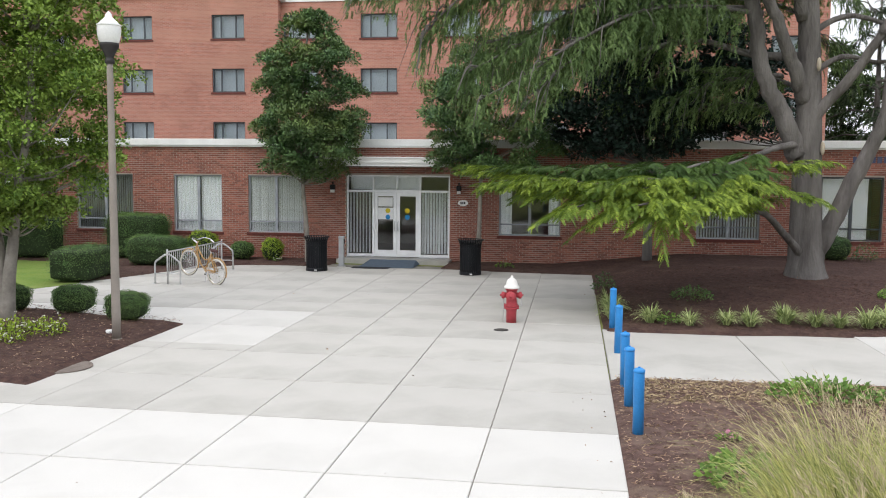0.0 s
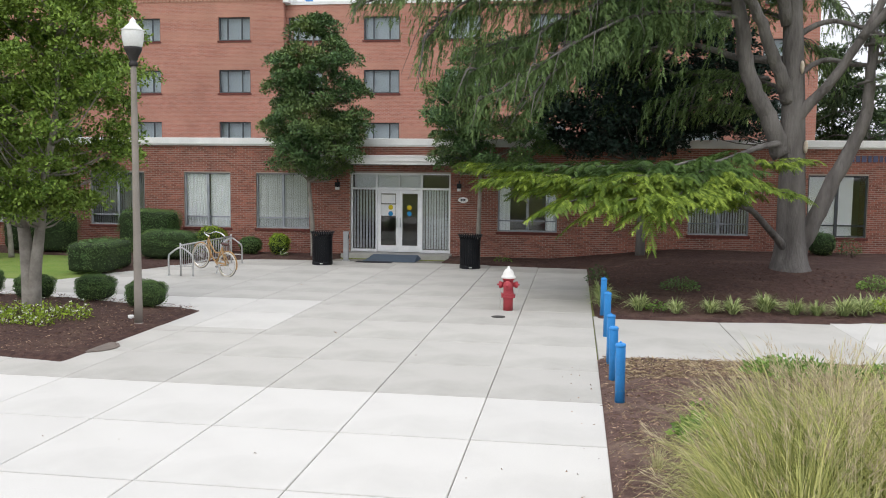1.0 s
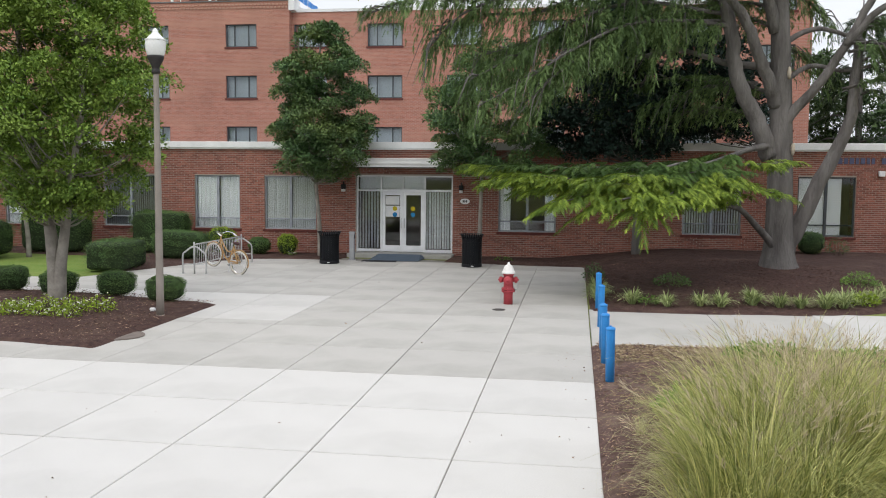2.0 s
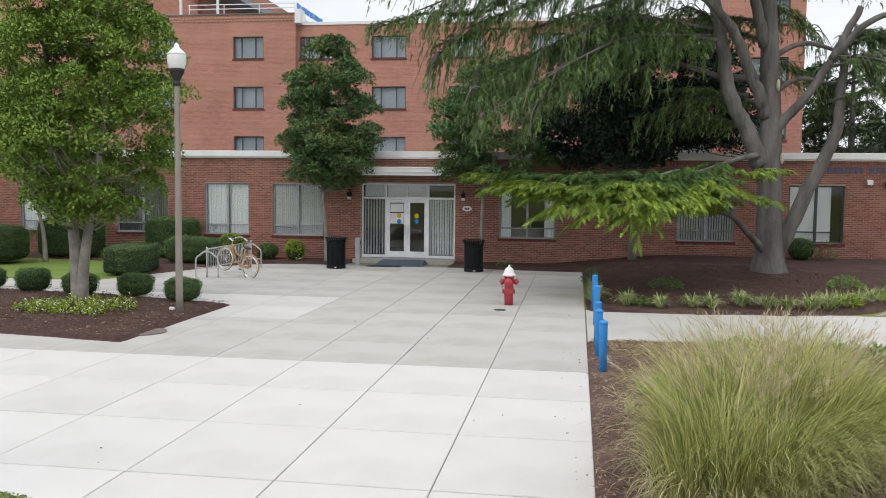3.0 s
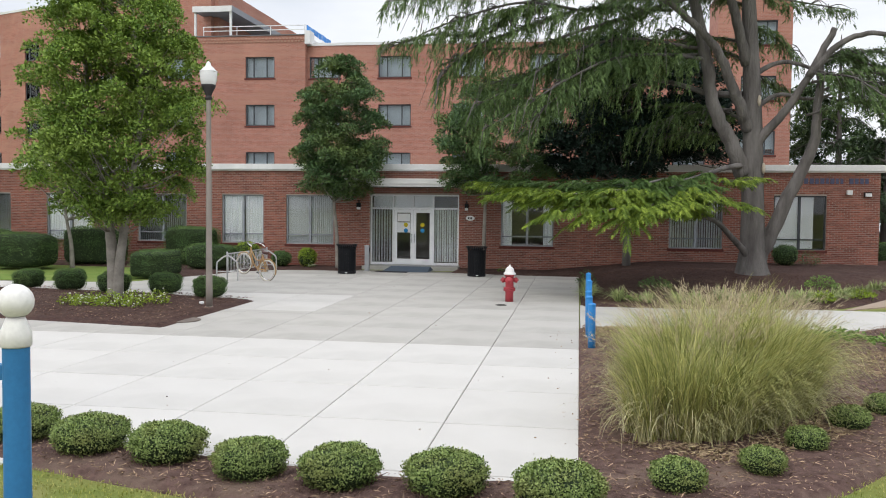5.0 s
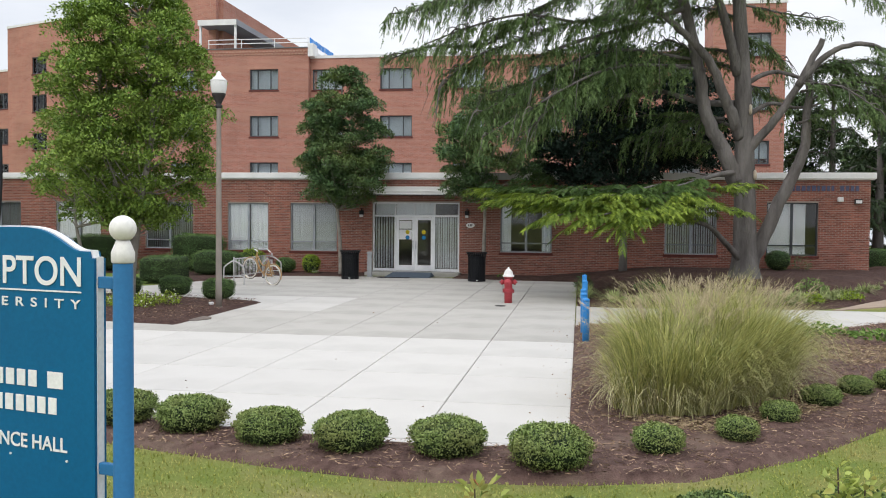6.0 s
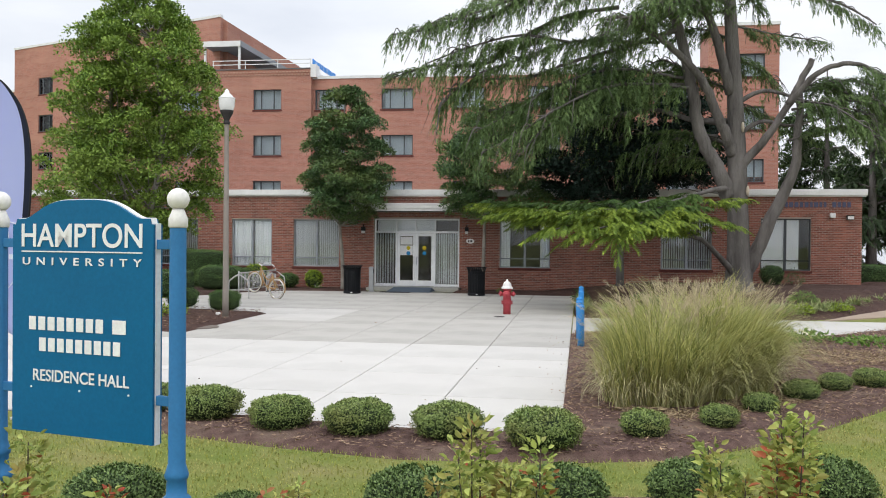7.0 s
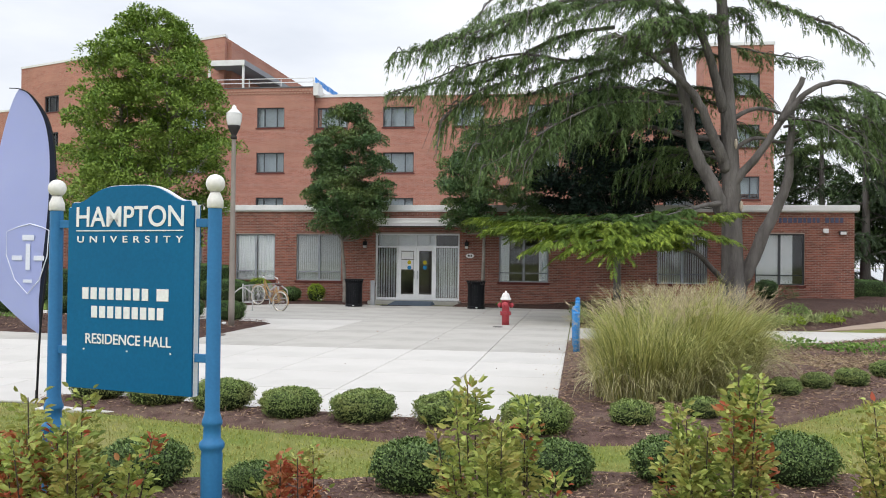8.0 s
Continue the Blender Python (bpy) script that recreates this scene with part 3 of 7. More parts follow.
for side, (a, b) in enumerate(((xa + 0.004, xm - 0.004), (xm + 0.004, xb - 0.004))):
    leaf = part("door_leaf", wall_bm(a, b, z0 + 0.01, zt - 0.055, [(a + 0.11, b - 0.11, z0 + 0.24, zt - 0.17)], 0.045, lambda u, w, z: (u, YD + 0.02 + w, z)), FRAME_WHITE, door)
    pane(a + 0.11, b - 0.11, YD + 0.04, z0 + 0.24, zt - 0.17, leaf)
    hx = b - 0.055 if side == 0 else a + 0.055
    pull = smooth_path([(hx, YD + 0.02, 1.03), (hx, YD - 0.05, 1.05), (hx, YD - 0.06, 1.18), (hx, YD - 0.05, 1.33), (hx, YD + 0.02, 1.35)], 4)
    part("door_handle", tube(pull, 0.014, 8), STEEL, leaf, "steel pull handle", True)
    cx = (a + b) / 2 + (0.08 if side == 0 else -0.02)
    for z, material in ((1.72, STICKER_Y), (1.50, STICKER_B)):
        plate = part("sticker", disc(0.085, 0.002), material, leaf)
        plate.location = (cx, YD + 0.034, z)
PAPER = surface("paper", (0.80, 0.80, 0.78), (0.72, 0.73, 0.74), 4, 40, 0.8, 0)
part("notice", box(xa + 0.13, xm - 0.14, YD + 0.031, YD + 0.033, 1.86, 2.17), PAPER, door, "white paper notice")
part("notice", box(xa + 0.12, xm - 0.13, YD + 0.036, YD + 0.038, 1.42, 1.82), PAPER, door, "white paper notice")
part("threshold", box(x0, x1, -0.02, 0.30, 0.10, 0.13), STEEL, door)

STEP = surface("step_concrete", (0.40, 0.39, 0.365), (0.33, 0.325, 0.30), 2, 60, 0.9, 0.3, vary=0.0)
tagged(part("entrance_step", box(-1.72, 2.1, -0.75, -0.002, -0.05, 0.115, 0.015), STEP), "low concrete step before the glass doors", "step", kind="structure")
bm = bmesh.new()
add_box(bm, -2.35, 2.12, -1.05, 0.0, 3.33, 3.50, 0.01)
add_box(bm, -2.31, 2.08, -1.0, 0.0, 3.22, 3.33)
add_box(bm, -2.35, 2.12, -1.08, -0.9, 3.485, 3.53, 0.006)
canopy = tagged(new("entrance_canopy"), "flat canopy with white metal fascia over the doors", "canopy", kind="structure")
part("fascia", bm, WHITE, canopy)
part("soffit", box(-2.25, 2.0, -0.94, -0.01, 3.205, 3.219), FRAME_DARK, canopy)
part("side_flashing", box(2.125, 2.9, -0.9, -0.01, 3.40, 3.50, 0.01), FRAME_DARK, canopy, "dark metal flashing")

WATER = surface("water", (0.30, 0.33, 0.36), (0.26, 0.29, 0.32), 0.05, 2.0, 0.15, 0.2, 0.02)
# ---- four-storey building behind ----
TOPS = [10.92, 8.21, 5.50]
COLS = [(-17.3, -15.6), (-12.36, -10.62), (-8.68, -6.85), (-4.65, -2.76), (-0.4, 1.4), (3.9, 5.75), (7.9, 9.75), (11.6, 13.3)]


def far_window(place, u0, u1, z0, z1, parent, number):
    """A dark framed window, three lights, curtains behind tinted like sky reflected in the glass."""
    w = part("window", wall_bm(u0, u1, z0, z1, [(u0 + 0.06, u0 + (u1 - u0) * 0.27 - 0.03, z0 + 0.06, z1 - 0.06), (u0 + (u1 - u0) * 0.27 + 0.03, u0 + (u1 - u0) * 0.72 - 0.03, z0 + 0.06, z1 - 0.06), (u0 + (u1 - u0) * 0.72 + 0.03, u1 - 0.06, z0 + 0.06, z1 - 0.06)], 0.08, lambda u, v, z: place(u, v + 0.1, z)), FRAME_WIN, parent)
    bm = wall_bm(u0 + 0.03, u1 - 0.03, z0 + 0.03, z1 - 0.03, [], 0.01, lambda u, v, z: place(u, v + 0.14, z))
    p = part("pane", bm, GLASS, w)
    p.visible_shadow = False
    drop = random.choice([0.0, 0.0, 0.0, 0.35])
    part("curtain", wall_bm(u0 - 0.05, u1 + 0.05, z0 - 0.05 + drop, z1, [], 0.01, lambda u, v, z: place(u, v + 0.36 + 0.012 * math.sin(u * 40), z)), FAR_CURTAIN, w)
    part("sill", wall_bm(u0 - 0.06, u1 + 0.06, z0 - 0.10, z0 - 0.004, [], 0.12, lambda u, v, z: place(u, v - 0.03, z)), SILL_BRICK, w)
    return w


# pale curtains tinted blue-grey to stand in for sky reflection on the panes
FAR_CURTAIN = surface("sky_tinted_curtain", (0.52, 0.59, 0.64), (0.44, 0.50, 0.55), 0.6, 30, 0.9, 0.1)
FRAME_WIN = surface("bronze_window_frame", (0.10, 0.115, 0.13), (0.07, 0.08, 0.09), 3.0, 60, 0.45, 0.05, 0.001)


def block(label, u0, u1, top, place, cols, tops, coping=WHITE, deep=12.0, cope=0.16):
    house = tagged(new("dormitory_wing"), label, "building")
    holes = [(a, b, t - 1.2, t) for a, b in cols for t in tops]
    part("wall", wall_bm(u0, u1, 0.0, top, holes, 0.3, place), BRICK_HIGH, house)
    part("side_wall", wall_bm(0.3, deep, 0.0, top, [], 0.3, lambda u, w, z: place(u0 + w, u, z)), BRICK_HIGH, house)
    part("side_wall", wall_bm(0.3, deep, 0.0, top, [], 0.3, lambda u, w, z: place(u1 - w, u, z)), BRICK_HIGH, house)
    part("back_wall", wall_bm(u0, u1, 0.0, top, [], 0.3, lambda u, w, z: place(u, deep + w, z)), BRICK_HIGH, house)
    part("inner_wall", wall_bm(u0 + 0.3, u1 - 0.3, 0.0, top - 0.2, [], 0.1, lambda u, w, z: place(u, 3.0 + w, z)), ROOM, house)
    part("roof", wall_bm(u0 + 0.05, u1 - 0.05, top - 0.25, top - 0.1, [], deep, lambda u, w, z: place(u, w + 0.05, z)), ROOF, house)
    if coping:
        part("coping", wall_bm(u0 - 0.04, u1 + 0.04, top, top + cope, [], 0.4, lambda u, w, z: place(u, w - 0.05, z)), coping, house)
    for k, (a, b, c, d) in enumerate(holes):
        far_window(place, a, b, c, d, house, k)
    return house


main_left = block("orange-red brick dormitory wing with a corbelled parapet", -19.5, -8.8, 12.1, lambda u, w, z: (u, 14.0 + w, z), COLS[:2], TOPS, None)
main_right = block("orange-red brick dormitory with four rows of windows", -8.8, 17.0, 11.55, lambda u, w, z: (u, 14.4 + w, z), COLS[2:], TOPS)
stair = block("taller brick end bay of the dormitory", 13.4, 16.95, 13.3, lambda u, w, z: (u, 11.5 + w, z), [(14.55, 16.25)], [11.85, 9.12, 6.40], deep=2.8)
part("parapet_cap", box(-19.5, -8.8, 13.94, 14.36, 12.104, 12.16), ROOF, main_left)
part("parapet_end", box(-8.82, -8.5, 13.92, 14.7, 11.6, 12.35, 0.01), WHITE, main_left, "white parapet end block")
part("parapet_side", box(-8.795, -8.74, 14.72, 19.2, 11.72, 12.1), WHITE, main_left, "white flashed side of the parapet")
BANNER = surface("blue_banner_cloth", (0.06, 0.26, 0.72), (0.10, 0.34, 0.80), 1.5, 40, 0.7, 0.1, stain=(0.55, 0.66, 0.85), stain_scale=2.2)
banner = thing("roof_banner", -8.76, 14.15, 12.12, "bright blue cloth banner with pale patches on the roof rail", "banner")
cloth = box(-0.012, 0.012, 0.0, 4.8, 0.28, 0.60)
bmesh.ops.subdivide_edges(cloth, edges=[e for e in cloth.edges if abs(e.verts[0].co.y - e.verts[1].co.y) > 1], cuts=16)
for v in cloth.verts:
    v.co.x += 0.025 * math.sin(v.co.y * 4.1) * (0.7 - v.co.z)
    v.co.z -= 0.03 * math.sin(v.co.y * 2.0) ** 2
part("cloth", cloth, BANNER, banner)
for y in (0.03, 1.6, 3.2, 4.76):
    part("post", box(-0.05, -0.015, y - 0.018, y + 0.018, -0.03, 0.60), WHITE, banner)
# header bricks coloured paler than the wall to paint them as catching light
DENTIL = surface("lit_header_brick", (0.52, 0.34, 0.26), (0.44, 0.27, 0.20), 3, 50, 0.85, 0.3)
dentil = bm_mesh("dentil", box(-0.05, 0.05, -0.07, 0.0, 0, 0.075), DENTIL)
for row in range(2):
    for k in range(52):
        ob = new("dentil", dentil)
        ob.parent = main_left
        ob.location = (-19.4 + 0.205 * k + 0.1 * row, 14.0, 11.74 + 0.15 * row)

WING_A, WING_D = Vector((-15.4, 16.2)), Vector((-0.935, 0.355))
def wing_place(u, w, z):
    q = WING_A + WING_D * u + Vector((0.0, 1.0)) * w
    return (q.x, q.y, z)


wing = block("five-storey brick dormitory wing set at an angle", 0.0, 20.6, 15.9, wing_place, [(3.6, 5.3), (8.5, 10.2), (16.2, 17.8)], [13.6, 10.9, 8.2, 5.5], deep=11.0)
part("side_wall", box(-15.4, -15.1, 16.6, 32.0, 11.0, 15.7), BRICK_HIGH, wing)
low_wing = block("lower brick dormitory wing beyond", 20.7, 34.0, 13.2, lambda u, w, z: wing_place(u, w + 1.5, z), [(21.4, 23.4), (27, 28.8)], [11.6, 8.9, 6.2], deep=9.0)


def roof_shelter(x0, x1, y0, y1, z, base, label):
    s = thing("roof_shelter", 0, 0, 0, label, "roof shelter")
    part("slab", box(x0, x1, y0, y1, z, z + 0.28, 0.01), SOFFIT, s)
    part("fascia", box(x0 - 0.02, x1 + 0.02, y0 - 0.05, y0 - 0.002, z - 0.04, z + 0.3), WHITE, s)
    part("fascia", box(x1 + 0.022, x1 + 0.06, y0 - 0.05, y1, z - 0.04, z + 0.3), SOFFIT, s)
    for x in (x1 - 0.1, x0 + 0.1):
        part("post", box(x - 0.06, x + 0.06, y0 + 0.05, y0 + 0.17, base, z - 0.002), WHITE, s)
    return s


def railing(x0, x1, y, z, label):
    r = thing("roof_railing", 0, 0, 0, label, "railing")
    for h in (0.28, 0.52):
        part("rail", box(x0, x1, y, y + 0.04, z + h, z + h + 0.045), WHITE, r)
    n = int((x1 - x0) / 1.6)
    for k in range(n + 1):
        x = x0 + 0.02 + (x1 - x0 - 0.08) * k / n
        part("post", box(x, x + 0.04, y + 0.002, y + 0.038, z, z + 0.56), WHITE, r)


roof_shelter(-16.0, -13.6, 15.0, 33.0, 13.8, 12.0, "grey roof terrace shelter on white posts")
railing(-15.0, -8.85, 14.15, 12.16, "white pipe railing along the roof terrace")
flat_sheet("water", [(30, 60), (600, 40), (600, 500), (30, 500)], -0.024, 0.004, WATER, "pale calm water in the far distance", "water")


# ---- bricks of the low wall, laid in running bond ----
def lay_bricks():
    course, full, proud = 0.0677, 0.2032, 0.007
    holes = LOW_WINDOWS + [DOORWAY]
    rest, whole = [], []
    for row in range(58):
        z0 = -0.06 + row * course
        z1 = z0 + course - 0.0105
        x = -22.0 + (0.107 if row % 2 else 0.0)
        while x < X_R - 0.01:
            a, b = x, min(x + full, X_R)
            x += full + 0.0105
            for h in holes:
                if z1 > h[2] + 0.002 and z0 < h[3] - 0.002:
                    if a >= h[0] - 0.01 and b <= h[1] + 0.01:
                        a = b
                    elif a < h[0] < b:
                        b = h[0] - 0.004
                    elif a < h[1] < b:
                        a = h[1] + 0.004
            if b - a < 0.03:
                continue
            spot = (2.1 < a < 3.75 and 0.6 < z0 < 2.95)
            (whole if spot and b - a > full - 0.001 else rest).append((a, b, z0, z1))
    q = np.array(rest)
    n = len(q)
    a, b, c, d = q.T
    y = -proud + rng_brick.uniform(-0.0015, 0.0015, n)
    e = 0.004
    o = np.zeros(n) + 0.002
    verts = np.stack([np.c_[a, o, c], np.c_[b, o, c], np.c_[b, o, d], np.c_[a, o, d], np.c_[a + e, y, c + e], np.c_[b - e, y, c + e], np.c_[b - e, y, d - e], np.c_[a + e, y, d - e]], axis=1).reshape(-1, 3)
    quads = np.array([[4, 5, 6, 7], [0, 1, 5, 4], [1, 2, 6, 5], [2, 3, 7, 6], [3, 0, 4, 7]])
    faces = (np.arange(n)[:, None, None] * 8 + quads[None]).reshape(-1, 4)
    me = bpy.data.meshes.new("brick_courses")
    me.from_pydata(verts.tolist(), [], faces.tolist())
    me.materials.append(BRICK_PIECE)
    ob = part("brick_courses", me, BRICK_PIECE, wall_front)
    ob["kind"] = "stuff"
    w, h = full / 2, (course - 0.0105) / 2
    one = mesh_from("brick", [(-w, 0.002, -h), (w, 0.002, -h), (w, 0.002, h), (-w, 0.002, h), (-w + e, -proud, -h + e), (w - e, -proud, -h + e), (w - e, -proud, h - e), (-w + e, -proud, h - e)], [tuple(f) for f in quads.tolist()], BRICK_PIECE)
    for a, b, c, d in whole:
        ob = new("brick", one)
        ob.parent = wall_front
        ob.location = ((a + b) / 2, random.uniform(-0.0015, 0.0015), (c + d) / 2)


rng_brick = np.random.default_rng(17)
lay_slabs()
lay_path()
lay_bricks()

# ---- plants ----
rng = np.random.default_rng(7)
LEAF_OAK = leafy("young_tree_leaves", (0.092, 0.180, 0.028), (0.255, 0.360, 0.068), (0.220, 0.305, 0.058), 0.45, 0.2, 1.1)
LEAF_HOLLY = leafy("dark_evergreen_leaves", (0.045, 0.098, 0.038), (0.115, 0.200, 0.070), (0.165, 0.215, 0.060), 0.4, 0.12, 0.7)
# near-black: the deep shade behind the cedar is put into this leaf colour
LEAF_DARK = leafy("shade_dark_evergreen_leaves", (0.011, 0.026, 0.018), (0.022, 0.046, 0.031), (0.012, 0.031, 0.020), 0.5, 0.1, 0.8)
NEEDLE = leafy("grey_green_needles", (0.101, 0.164, 0.058), (0.199, 0.285, 0.105), (0.084, 0.141, 0.049), 0.55, 0.2, 0.6)
NEEDLE_LIGHT = leafy("fresh_green_needles", (0.125, 0.205, 0.030), (0.330, 0.415, 0.065), (0.085, 0.150, 0.028), 0.5, 0.15, 1.6)
NEEDLE_DEEP = leafy("deep_green_needles", (0.060, 0.115, 0.030), (0.125, 0.200, 0.050), (0.050, 0.100, 0.028), 0.5, 0.15, 1.1)
LEAF_BOX = leafy("boxwood_leaves", (0.135, 0.206, 0.057), (0.293, 0.371, 0.121), (0.248, 0.272, 0.091), 0.45, 0.15, 2.0)
LEAF_YEW = leafy("dark_hedge_leaves", (0.080, 0.150, 0.048), (0.120, 0.205, 0.064), (0.165, 0.245, 0.070), 0.6, 0.08, 1.4)
LEAF_LIME = leafy("lime_bush_leaves", (0.203, 0.311, 0.027), (0.351, 0.459, 0.047), (0.257, 0.351, 0.041), 0.5, 0.25, 2.0)
LEAF_LIR = leafy("striped_lilyturf_blades", (0.202, 0.271, 0.093), (0.513, 0.559, 0.265), (0.171, 0.233, 0.078), 0.5, 0.2, 3.0)
LEAF_SHRUB = leafy("shrub_leaves", (0.175, 0.255, 0.055), (0.46, 0.52, 0.145), (0.42, 0.34, 0.11), 0.45, 0.3, 4.5)
LEAF_RED = leafy("reddened_leaves", (0.486, 0.095, 0.054), (0.338, 0.149, 0.061), (0.405, 0.203, 0.074), 0.5, 0.25, 5.0)
LEAF_COVER = leafy("groundcover_leaves", (0.108, 0.216, 0.041), (0.230, 0.365, 0.081), (0.149, 0.243, 0.068), 0.5, 0.25, 3.0)
PETAL = leafy("white_petals", (0.788, 0.788, 0.735), (0.735, 0.756, 0.630), (0.819, 0.819, 0.777), 0.6, 0.2, 3.0)
PETAL_RED = leafy("red_petals", (0.55, 0.03, 0.03), (0.48, 0.02, 0.03), (0.6, 0.05, 0.04), 0.6, 0.2, 3.0)
PETAL_PINK = leafy("pink_petals", (0.630, 0.210, 0.378), (0.693, 0.315, 0.473), (0.630, 0.231, 0.420), 0.6, 0.2, 3.0)
PLUME = leafy("grass_plumes", (0.46, 0.38, 0.25), (0.58, 0.49, 0.34), (0.50, 0.42, 0.28), 0.8, 0.3, 2.0)
FOUNTAIN = leafy("ornamental_grass_blades", (0.150, 0.205, 0.042), (0.60, 0.57, 0.23), (0.44, 0.43, 0.15), 0.5, 0.28, 1.3)
FOUNTAIN_TOP = leafy("dry_grass_blades", (0.46, 0.43, 0.22), (0.62, 0.57, 0.36), (0.36, 0.36, 0.14), 0.6, 0.3, 1.8)
NEEDLE_FAR = leafy("far_conifer_needles", (0.030, 0.052, 0.026), (0.070, 0.105, 0.045), (0.026, 0.046, 0.024), 0.6, 0.15, 0.6)
LEAF_NEAR = leafy("dark_shrub_leaves", (0.062, 0.115, 0.036), (0.190, 0.270, 0.090), (0.125, 0.190, 0.050), 0.5, 0.15, 2.0)
LEAF_FAR = leafy("far_tree_leaves", (0.035, 0.070, 0.025), (0.095, 0.150, 0.055), (0.060, 0.105, 0.035), 0.5, 0.15, 0.7)
TWIG = surface("twigs", (0.105, 0.080, 0.060), (0.065, 0.050, 0.040), 6, 50, 0.9, 0.4)


def stuff(name, mesh, material, parent):
    ob = part(name, mesh, material, parent)
    ob["kind"] = "stuff"
    return ob


def unit(v):
    return v / np.maximum(np.linalg.norm(v, axis=1, keepdims=True), 1e-9)


def raw_mesh(name, verts, tris, material, normals=None):
    me = bpy.data.meshes.new(name)
    n = len(tris)
    me.vertices.add(len(verts))
    me.vertices.foreach_set("co", np.asarray(verts, dtype=np.float32).ravel())
    me.loops.add(3 * n)
    me.loops.foreach_set("vertex_index", np.asarray(tris, dtype=np.int32).ravel())
    me.polygons.add(n)
    me.polygons.foreach_set("loop_start", np.arange(n, dtype=np.int32) * 3)
    me.polygons.foreach_set("loop_total", np.full(n, 3, dtype=np.int32))
    me.materials.append(material)
    me.update(calc_edges=True)
    if normals is not None:
        me.polygons.foreach_set("use_smooth", [True] * n)
        me.normals_split_custom_set_from_vertices(normals.tolist())
    return me


def leaves(name, base, aim, length, width, material, fold=0.18, outward=None):
    """Many folded leaves, each a kite of two triangles. With outward they shade as the surface of their mass."""
    n = len(base)
    aim = unit(aim)
    side = unit(np.cross(aim, rng.normal(size=(n, 3)) + np.array([0, 0, 1.2])))
    up = np.cross(side, aim)
    nrm = None
    if outward is not None:
        flip = np.where((up * outward).sum(axis=1, keepdims=True) < 0, -1.0, 1.0)
        side, up = side * flip, up * flip
        nrm = np.repeat(unit(unit(outward) + up * 0.75), 4, axis=0)
    length = np.broadcast_to(np.asarray(length, dtype=float).reshape(-1, 1), (n, 1))
    width = np.broadcast_to(np.asarray(width, dtype=float).reshape(-1, 1), (n, 1))
    mid = base + aim * length * 0.45 + up * width * fold
    v = np.stack([base, mid + side * width * 0.5, base + aim * length, mid - side * width * 0.5], axis=1).reshape(-1, 3)
    k = np.arange(n)[:, None] * 4
    tris = np.concatenate([k + np.array([[0, 1, 2]]), k + np.array([[0, 2, 3]])], axis=1).reshape(-1, 3)
    return raw_mesh(name, v, tris, material, nrm)


def broad_leaves(name, base, aim, length, width, material, fold=0.18):
    """Broad oval leaves, folded along the midrib, with bent tips."""
    n = len(base)
    aim = unit(aim)
    side = unit(np.cross(aim, rng.normal(size=(n, 3)) + np.array([0, 0, 1.2])))
    up = np.cross(side, aim)
    length, width = length.reshape(-1, 1), width.reshape(-1, 1)
    a, b = base + aim * length * 0.28 + up * width * fold, base + aim * length * 0.66 + up * width * fold
    tip = base + aim * length - up * length * 0.12
    v = np.stack([base, a + side * width * 0.46, b + side * width * 0.42, tip, b - side * width * 0.42, a - side * width * 0.46], axis=1).reshape(-1, 3)
    k = np.arange(n)[:, None] * 6
    tris = np.concatenate([k + np.array([t]) for t in ((0, 1, 2), (0, 2, 3), (0, 3, 4), (0, 4, 5))], axis=1).reshape(-1, 3)
    return raw_mesh(name, v, tris, material)


def blades(name, root, lean, height, droop, width, material, segs=5, curl=None):
    """Arching grass blades: narrow strips from root to a pointed tip."""
    n = len(root)
    lean = unit(np.c_[lean[:, :2], np.zeros(n)])
    side = np.c_[-lean[:, 1], lean[:, 0], np.zeros(n)]
    turn = rng.uniform(-0.9, 0.9, (n, 1))
    side = unit(side * np.cos(turn) + lean * np.sin(turn))
    rows = []
    for k in range(segs + 1):
        s = k / segs
        out = (droop * (s ** 1.6))[:, None] * lean
        rise = height * (s - np.clip(0.85 * droop / np.maximum(height, 1e-6), 0, 0.82) * s ** 2.8)
        c = root + out + np.c_[np.zeros((n, 2)), rise]
        w = (width * (1 - s ** 2) * 0.5 + 0.0004)[:, None]
        rows.append(np.stack([c - side * w, c + side * w], axis=1))
    v = np.stack(rows, axis=1).reshape(-1, 3)
    per = 2 * (segs + 1)
    pattern = []
    for k in range(segs):
        a = 2 * k
        pattern += [[a, a + 1, a + 3], [a, a + 3, a + 2]]
    tris = (np.arange(n)[:, None, None] * per + np.array(pattern)[None]).reshape(-1, 3)
    return raw_mesh(name, v, tris, material)


